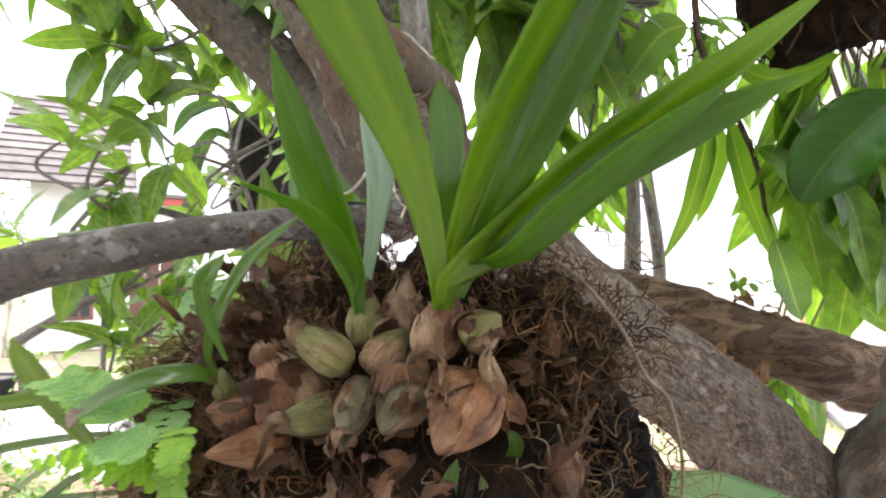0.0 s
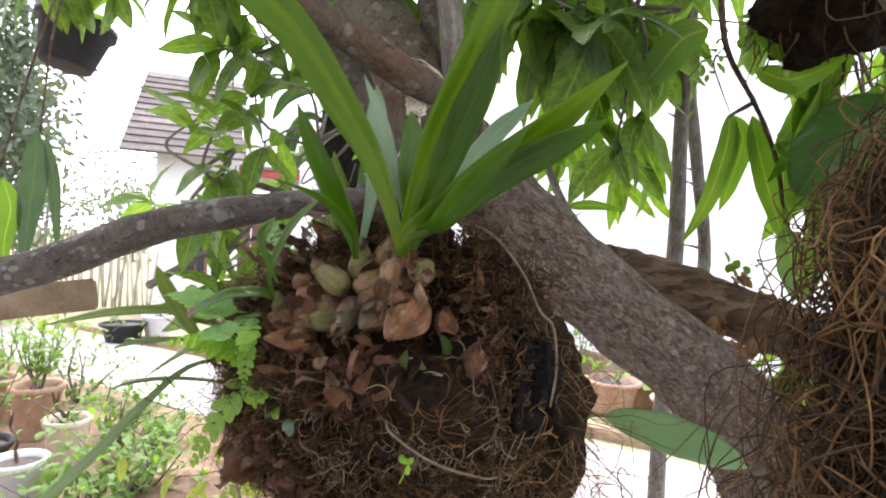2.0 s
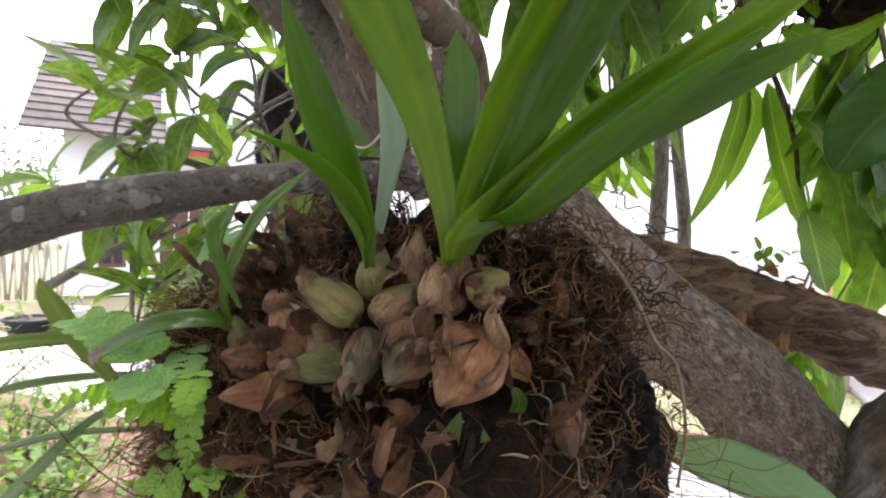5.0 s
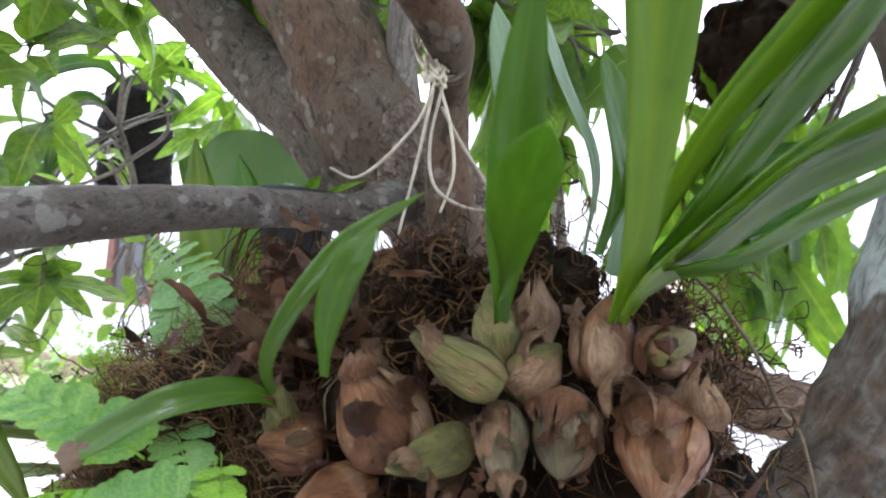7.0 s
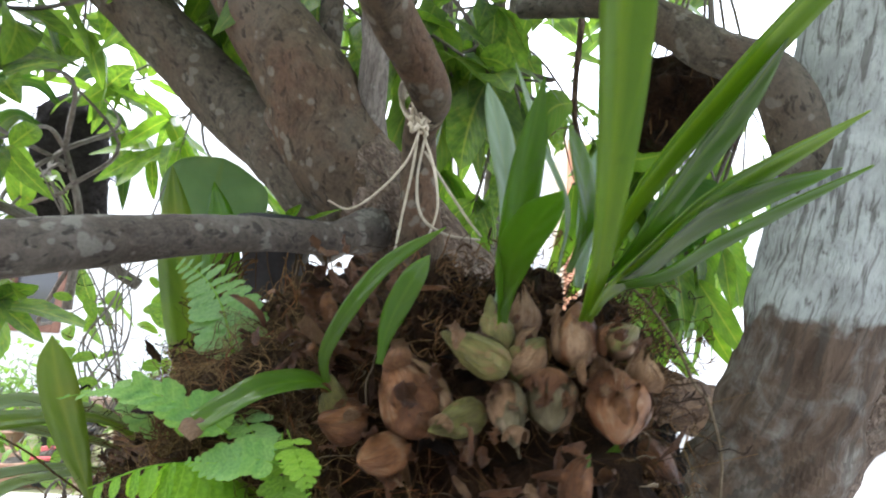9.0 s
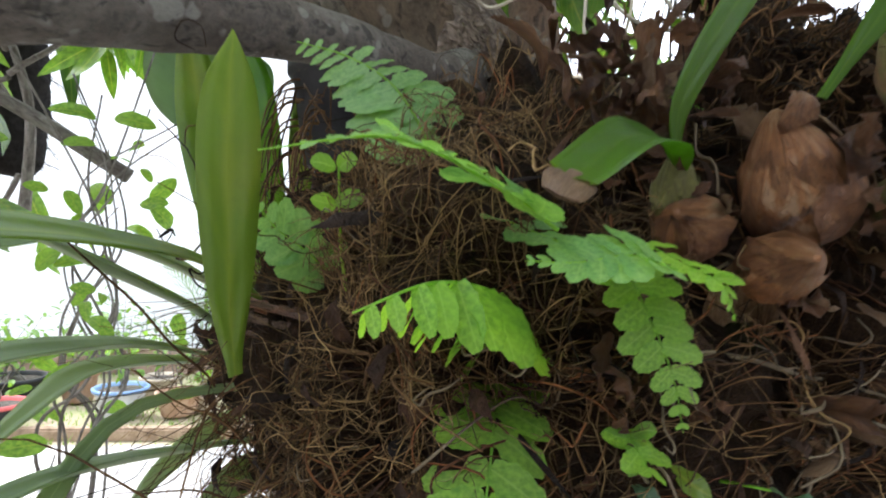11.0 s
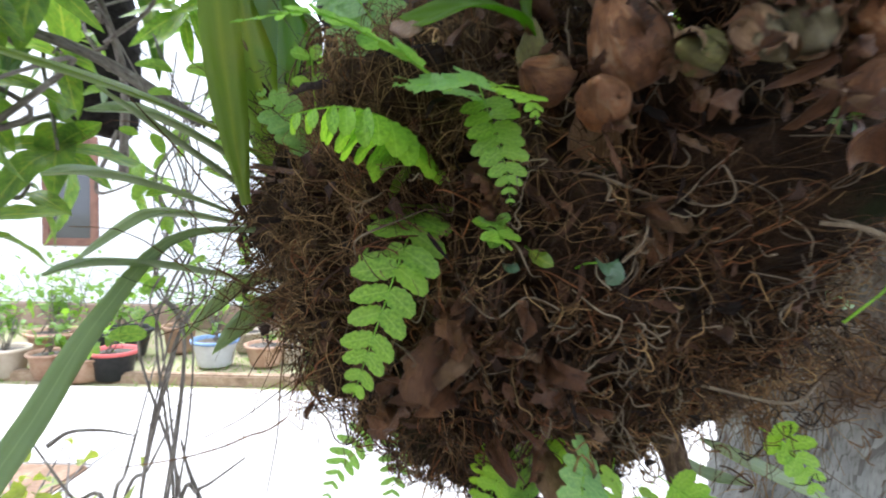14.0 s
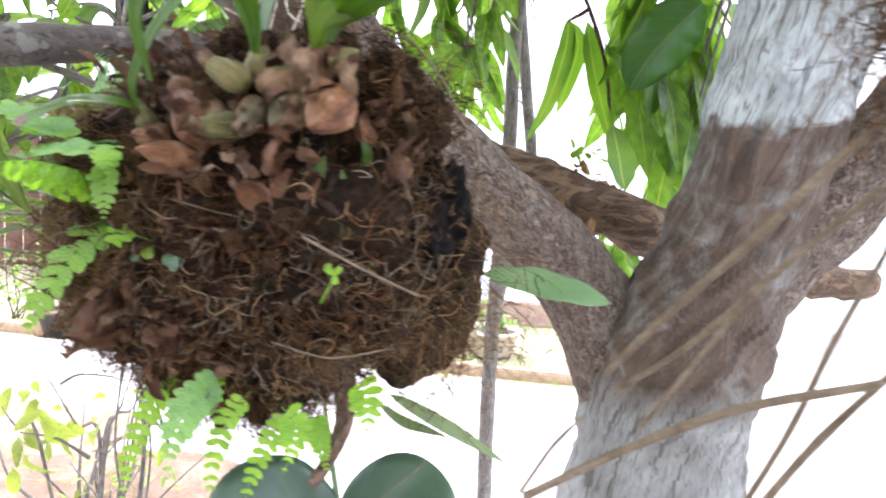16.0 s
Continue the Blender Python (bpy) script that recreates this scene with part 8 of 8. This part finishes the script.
def build_bare_shrub():
    t = thing("bare_shrub", "thin leafless shrub with forking grey twigs", "shrub", "", "", (-0.5, 1.15, 0.035))
    off = t.matrix_basis.inverted()
    for j, pts in enumerate((
            [(-0.5, 1.15, 0.035), (-0.408, 0.97, 0.663), (-0.45, 0.979, 0.711), (-0.483, 0.987, 0.763), (-0.52, 0.994, 0.825)],
            [(-0.486, 0.994, 0.785), (-0.46, 1.007, 0.799), (-0.418, 1.017, 0.793), (-0.382, 1.022, 0.78)],
            [(-0.5, 1.15, 0.035), (-0.404, 0.971, 0.662), (-0.387, 1.006, 0.736), (-0.354, 1.057, 0.886)],
            [(-0.48, 1.13, 0.035), (-0.384, 0.928, 0.681), (-0.351, 0.965, 0.75), (-0.321, 0.991, 0.81)],
            [(-0.4, 1.1, 0.035), (-0.309, 0.894, 0.692), (-0.283, 0.914, 0.728), (-0.266, 0.92, 0.735), (-0.219, 0.935, 0.76)],
            [(-0.272, 0.905, 0.703), (-0.294, 0.923, 0.754), (-0.306, 0.937, 0.798)],
            [(-0.5, 1.15, 0.035), (-0.499, 0.952, 0.687), (-0.54, 0.953, 0.727), (-0.561, 0.956, 0.759)],
            [(-0.423, 0.963, 0.657), (-0.478, 0.963, 0.695), (-0.531, 0.951, 0.714)])):
        bm = bmesh.new()
        tube(bm, pts, [0.0036, 0.0026, 0.0012], 7, 30, 0.15, 40, j)
        o = part("stem", bm, BARK_POLE, t)
        o.matrix_parent_inverse = off
    rnd = random.Random(3)
    for i in range(34):
        c = Vector((-0.512, 0.965, 0.73)) + Vector((rnd.gauss(0, 0.1), rnd.gauss(0, 0.06), rnd.gauss(0, 0.05)))
        hang_leaf(rnd.choice(LEAVES_YELLOW), c, (rnd.gauss(0, 0.6), rnd.gauss(0, 0.6), -1), rnd.uniform(0.05, 0.075), t, off, (rnd.gauss(0, 0.6), -1, 0.2))


build_bare_shrub()


def build_plank():
    a, b = Vector((-0.528, 0.572, 1.149)), Vector((-0.752, 0.318, 1.117))
    t = thing("plank", "weathered wooden board on a post beside the garden", "board", "", "", a.lerp(b, 0.5))
    bm = bmesh.new()
    box(bm, (0.018, (a - b).length, 0.042), (0, 0, 0), 0.003)
    for v in bm.verts:
        v.co.x += 0.002 * noise.noise(v.co * 30)
        v.co.z += 0.004 * noise.noise(Vector((v.co.y * 14, v.co.z * 20, 2)))
    o = part("board", bm, PLANK, t)
    o.matrix_basis = frame_to(a - b)
    bm = bmesh.new()
    tube(bm, [(-0.105, -0.125, 0.03), (-0.108, -0.128, -0.55), (-0.104, -0.122, -1.12)], [0.019, 0.02, 0.022], 12, 16, 0.08)
    part("post", bm, PLANK, t)


build_plank()


def build_fence():
    """Far bamboo fence across the garden's end."""
    t = thing("fence", "weathered bamboo picket fence at the end of the garden", "fence", "", "", (-6.377, 7.062, 0))
    a, b = Vector((-9.333, 6.904, 0)), Vector((-5.841, 7.853, 0))
    off = t.matrix_basis.inverted()
    rnd = random.Random(2)
    bm = bmesh.new()
    tube(bm, [(0, 0, 0), (0.004, 0, 0.6), (0, 0.004, 1.2)], [0.018, 0.017, 0.014], 7, 6)
    post = part("picket", bm, BAMBOO, t)
    data = post.data
    post.matrix_parent_inverse = off
    post.matrix_basis = Matrix.Translation(a)
    n = 70
    for i in range(1, n):
        o = bpy.data.objects.new("picket", data)
        scene.collection.objects.link(o)
        o.parent = t
        o.matrix_parent_inverse = off
        o.matrix_basis = Matrix.Translation(a.lerp(b, i / n) + Vector((rnd.gauss(0, 0.02), rnd.gauss(0, 0.03), 0))) @ pose(0, 0, 0, rnd.gauss(0, 4), rnd.gauss(0, 4), 0) @ Matrix.Diagonal((1, 1, rnd.uniform(0.75, 1.1), 1))


build_fence()


# ---- trees behind ----
def build_far_tree(at, h, spread, n, size, label, seed, low=0.3, kinds=None):
    t = thing("far_tree", label, "tree", "trees behind the garden", "", at)
    rnd = random.Random(seed)
    bm = bmesh.new()
    tube(bm, [(0, 0, -0.05), (0.1, 0, h * 0.4), (0.0, 0.1, h * 0.85)], [0.07, 0.05, 0.02], 12, 20, 0.1, 6)
    part("trunk", bm, BARK_POLE, t)
    ends = []
    for k in range(14):
        a = rnd.uniform(0, 6.3)
        z = h * rnd.uniform(low, 0.8)
        e = Vector((math.cos(a) * spread * rnd.uniform(0.4, 1), math.sin(a) * spread * rnd.uniform(0.4, 1), z + rnd.uniform(0, 0.3) * h))
        bm = bmesh.new()
        tube(bm, [(0, 0, z * 0.8), e * 0.5 + Vector((0, 0, z * 0.45)), e], [0.02, 0.012, 0.004], 8, 12, 0.1, 8)
        part("limb", bm, BARK_POLE, t)
        ends.append(e)
    bm = bmesh.new()
    uv = bm.loops.layers.uv.verify()
    for i in range(n):
        e = rnd.choice(ends)
        c = e * rnd.uniform(0.7, 1.1) + Vector((rnd.gauss(0, spread * 0.2), rnd.gauss(0, spread * 0.2), rnd.gauss(0, h * 0.09)))
        d = Vector((rnd.gauss(0, 0.7), rnd.gauss(0, 0.7), rnd.gauss(-0.5, 0.5))).normalized() * size * rnd.uniform(0.6, 1.2)
        blade(bm, [c, c + d * 0.5, c + d], size * 0.34, shape_lance, (rnd.gauss(0, 1), rnd.gauss(0, 1), 1), 0.15, 0, 3, 2)
    # crown leaves carry the distance haze in their base colour
    tagged(part("crown", bm, LEAF_FAR_HAZED, t, "loose crown of small leaves, tinted grey-green for haze"), "", "", "", "stuff")
    return t


build_far_tree((-7.85, 6.35, 0), 5.2, 1.15, 6500, 0.19, "garden tree with small leaves, haze tinted into their colour", 1, 0.1)
build_far_tree((-9.371, 5.844, 0), 6.0, 2.2, 4500, 0.15, "garden tree with small leaves, haze tinted into their colour", 2)
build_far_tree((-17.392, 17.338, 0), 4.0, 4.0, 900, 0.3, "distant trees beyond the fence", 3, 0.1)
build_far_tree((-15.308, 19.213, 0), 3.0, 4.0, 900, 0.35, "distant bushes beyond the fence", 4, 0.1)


def build_canopy():
    """The tree's own leaves overhead and behind, above the view."""
    t = thing("overhead_branch", "leafy branches of the tree overhead", "branch", "", "", (0.3, 0.7, 2.2))
    off = t.matrix_basis.inverted()
    rnd = random.Random(9)
    for i in range(12):
        a = rnd.uniform(0, 6.3)
        e = Vector((0.3 + math.cos(a) * rnd.uniform(0.5, 1.5), 0.7 + math.sin(a) * rnd.uniform(0.5, 1.4), rnd.uniform(2.1, 2.8)))
        bm = bmesh.new()
        tube(bm, [(0.6, 0.53, 1.9), Vector((0.45, 0.6, 2.1)).lerp(e, 0.5) + Vector((0, 0, 0.15)), e], [0.025, 0.016, 0.006], 8, 14, 0.1, 20, i)
        o = part("limb", bm, BARK_BRANCH, t)
        o.matrix_parent_inverse = off
    for i in range(290):
        c = Vector((rnd.uniform(-1.0, 1.0), rnd.uniform(-0.4, 1.5), rnd.uniform(1.98, 2.75)))
        hang_leaf(rnd.choice(LEAVES_TREE), c, (rnd.gauss(0, 1), rnd.gauss(0, 1), rnd.gauss(-0.6, 0.5)), rnd.uniform(0.13, 0.2), t, off)
    bm = bmesh.new()
    for i in range(1500):
        c = Vector((rnd.uniform(-1.1, 1.0), rnd.uniform(-0.7, 1.5), rnd.uniform(2.05, 3.0)))
        d = Vector((rnd.gauss(0, 1), rnd.gauss(0, 1), rnd.gauss(-0.5, 0.5))).normalized() * rnd.uniform(0.12, 0.2)
        blade(bm, [c, c + d * 0.5 + Vector((0, 0, 0.01)), c + d], d.length * 0.4, shape_lance, (0, 0, 1), 0.2, 0, 4, 2)
    o = tagged(part("leaf_mass", bm, LEAF_TREE, t), "", "", "", "stuff")
    o.matrix_parent_inverse = off


build_canopy()


def build_grass():
    """Short grass and clippings on the strip below the wall."""
    rnd = random.Random(17)
    bm = bmesh.new()
    for i in range(9000):
        u, v = rnd.uniform(-4.5, 4.5), rnd.uniform(3.5, 5.5)
        if noise.noise(Vector((u * 1.3, v * 2.0, 3))) < -0.05 + rnd.gauss(0, 0.15):
            continue
        c = YARD @ Vector((u, v, -0.015))
        d = Vector((rnd.gauss(0, 0.5), rnd.gauss(0, 0.5), 1)) * rnd.uniform(0.02, 0.06)
        s = Vector((rnd.gauss(0, 1), rnd.gauss(0, 1), 0)).normalized() * 0.004
        q = [bm.verts.new(p) for p in (c - s, c + s, c + d)]
        bm.faces.new(q)
    tagged(part("grass", bm, LEAF_GARDEN), "short patchy grass below the white wall", "grass", "", "stuff")


build_grass()



# ---- seedlings rooted in the clump ----
def build_seedling(label, leaves, mat, stem):
    t = thing("seedling", label, "plant", "seedlings on the clump", "", stem[0])
    off = t.matrix_basis.inverted()
    bm = bmesh.new()
    tube(bm, stem, [0.0006, 0.0005, 0.0004], 5, 10)
    part("stem", bm, LEAF_FERN, t).matrix_parent_inverse = off
    for pts, w in leaves:
        bm = bmesh.new()
        blade(bm, pts, w, shape_oval, (0, -1, 0.3), 0.2, 0.08, 10, 4)
        part("leaf", bm, mat, t).matrix_parent_inverse = off


build_seedling("tiny bright green seedling among the roots", (([(-0.124, 0.283, 1.115), (-0.129, 0.283, 1.117), (-0.134, 0.285, 1.118)], 0.006), ([(-0.125, 0.283, 1.116), (-0.126, 0.28, 1.112), (-0.128, 0.28, 1.107)], 0.008), ([(-0.124, 0.283, 1.117), (-0.122, 0.28, 1.119), (-0.12, 0.278, 1.119)], 0.005)), LEAF_FERN, [(-0.109, 0.291, 1.11), (-0.118, 0.285, 1.114), (-0.124, 0.283, 1.116)])
build_seedling("dark blue-green seedling leaf among the roots", (([(-0.087, 0.266, 1.102), (-0.088, 0.259, 1.102), (-0.086, 0.256, 1.098), (-0.088, 0.258, 1.094)], 0.0095), ([(-0.117, 0.289, 1.1), (-0.117, 0.284, 1.099), (-0.114, 0.281, 1.098)], 0.006)), LEAF_HEART, [(-0.086, 0.284, 1.098), (-0.088, 0.273, 1.101), (-0.087, 0.266, 1.102)])
build_seedling("yellowing seedling leaf among the roots", (([(-0.108, 0.283, 1.106), (-0.107, 0.277, 1.103), (-0.103, 0.273, 1.1)], 0.008),), LEAF_STRAP, [(-0.106, 0.295, 1.108), (-0.107, 0.289, 1.107), (-0.108, 0.283, 1.106)])
build_seedling("small fresh green sprig among the roots", (([(0.0140, 0.2190, 1.0990), (0.0103, 0.2159, 1.1027), (0.0115, 0.2153, 1.1058)], 0.0048), ([(0.0140, 0.2190, 1.0990), (0.0165, 0.2159, 1.1021), (0.0183, 0.2147, 1.1021)], 0.0042), ([(0.0140, 0.2184, 1.0984), (0.0146, 0.2153, 1.0953), (0.0159, 0.2134, 1.0940)], 0.0042)), LEAF_FERN, [(0.0060, 0.2310, 1.0800), (0.0121, 0.2209, 1.0934), (0.0140, 0.2190, 1.0990)])
build_seedling("dark green mossy leaves in the clump", (([(0.005, 0.256, 1.129), (0.001, 0.241, 1.150), (0.006, 0.235, 1.170)], 0.009), ([(0.013, 0.256, 1.129), (0.019, 0.241, 1.146), (0.016, 0.238, 1.162)], 0.007), ([(0.029, 0.256, 1.159), (0.032, 0.245, 1.172), (0.028, 0.239, 1.181)], 0.007)), LEAF_TREE, [(0.014, 0.265, 1.116), (0.011, 0.260, 1.123), (0.009, 0.256, 1.129)])


whorls("tree_branch", "shaded leafy branch behind the limbs", "branch", (-0.35, 1.15, 2.15), [(-0.489, 0.721, 1.669), (-0.395, 0.869, 1.723), (-0.334, 0.957, 1.713), (-0.219, 0.928, 1.733), (-0.420, 1.056, 1.666), (-0.470, 0.753, 1.753), (-0.307, 0.869, 1.796)], 0.13, 8, LEAVES_TREE, 29, 0.6, 0.003, None, (0, 0, -0.4))
drooping("hanging_branch", "spray of drooping green leaves behind the orchid", (0.762, 0.861, 2.112), [(0.873, 1.074, 1.630), (0.972, 1.019, 1.691), (0.985, 0.914, 1.705), (0.998, 1.122, 1.542), (0.987, 0.970, 1.573), (0.868, 1.187, 1.715), (1.019, 1.255, 1.499), (1.042, 1.091, 1.472), (0.885, 1.336, 1.639)], 0.16, 6, 35)
whorls("tree_branch", "overhead branch with broad dark green leaves", "branch", (0.114, 0.712, 1.961), [(0.105, 0.757, 1.574), (0.167, 0.699, 1.576), (0.224, 0.801, 1.571), (0.058, 0.79, 1.625), (-0.138, 0.772, 1.602), (-0.219, 0.838, 1.66)], 0.16, 6, LEAVES_TREE, 28, 0.8, 0.003, None, (0, 0, -0.6))

build_seedling("slender green sprig with round leaves on the matted shelf", (([(-0.192, 0.352, 1.194), (-0.197, 0.351, 1.195), (-0.201, 0.351, 1.195)], 0.007), ([(-0.191, 0.352, 1.194), (-0.189, 0.349, 1.196), (-0.186, 0.347, 1.197)], 0.007), ([(-0.191, 0.354, 1.182), (-0.195, 0.353, 1.182), (-0.200, 0.353, 1.183)], 0.007), ([(-0.191, 0.354, 1.182), (-0.186, 0.351, 1.184), (-0.182, 0.349, 1.184)], 0.007)), LEAF_FERN, [(-0.184, 0.361, 1.152), (-0.188, 0.357, 1.170), (-0.191, 0.352, 1.195)])
build_seedling("small bushy seedling on the matted shelf", (([(-0.133, 0.409, 1.17), (-0.139, 0.407, 1.174), (-0.144, 0.408, 1.175)], 0.008), ([(-0.132, 0.408, 1.172), (-0.128, 0.402, 1.176), (-0.124, 0.398, 1.177)], 0.008), ([(-0.133, 0.409, 1.173), (-0.134, 0.404, 1.18), (-0.136, 0.403, 1.185)], 0.008), ([(-0.136, 0.409, 1.188), (-0.144, 0.407, 1.189), (-0.149, 0.408, 1.189)], 0.008)), LEAF_FERN_COOL, [(-0.129, 0.419, 1.158), (-0.131, 0.412, 1.168), (-0.135, 0.408, 1.188)])
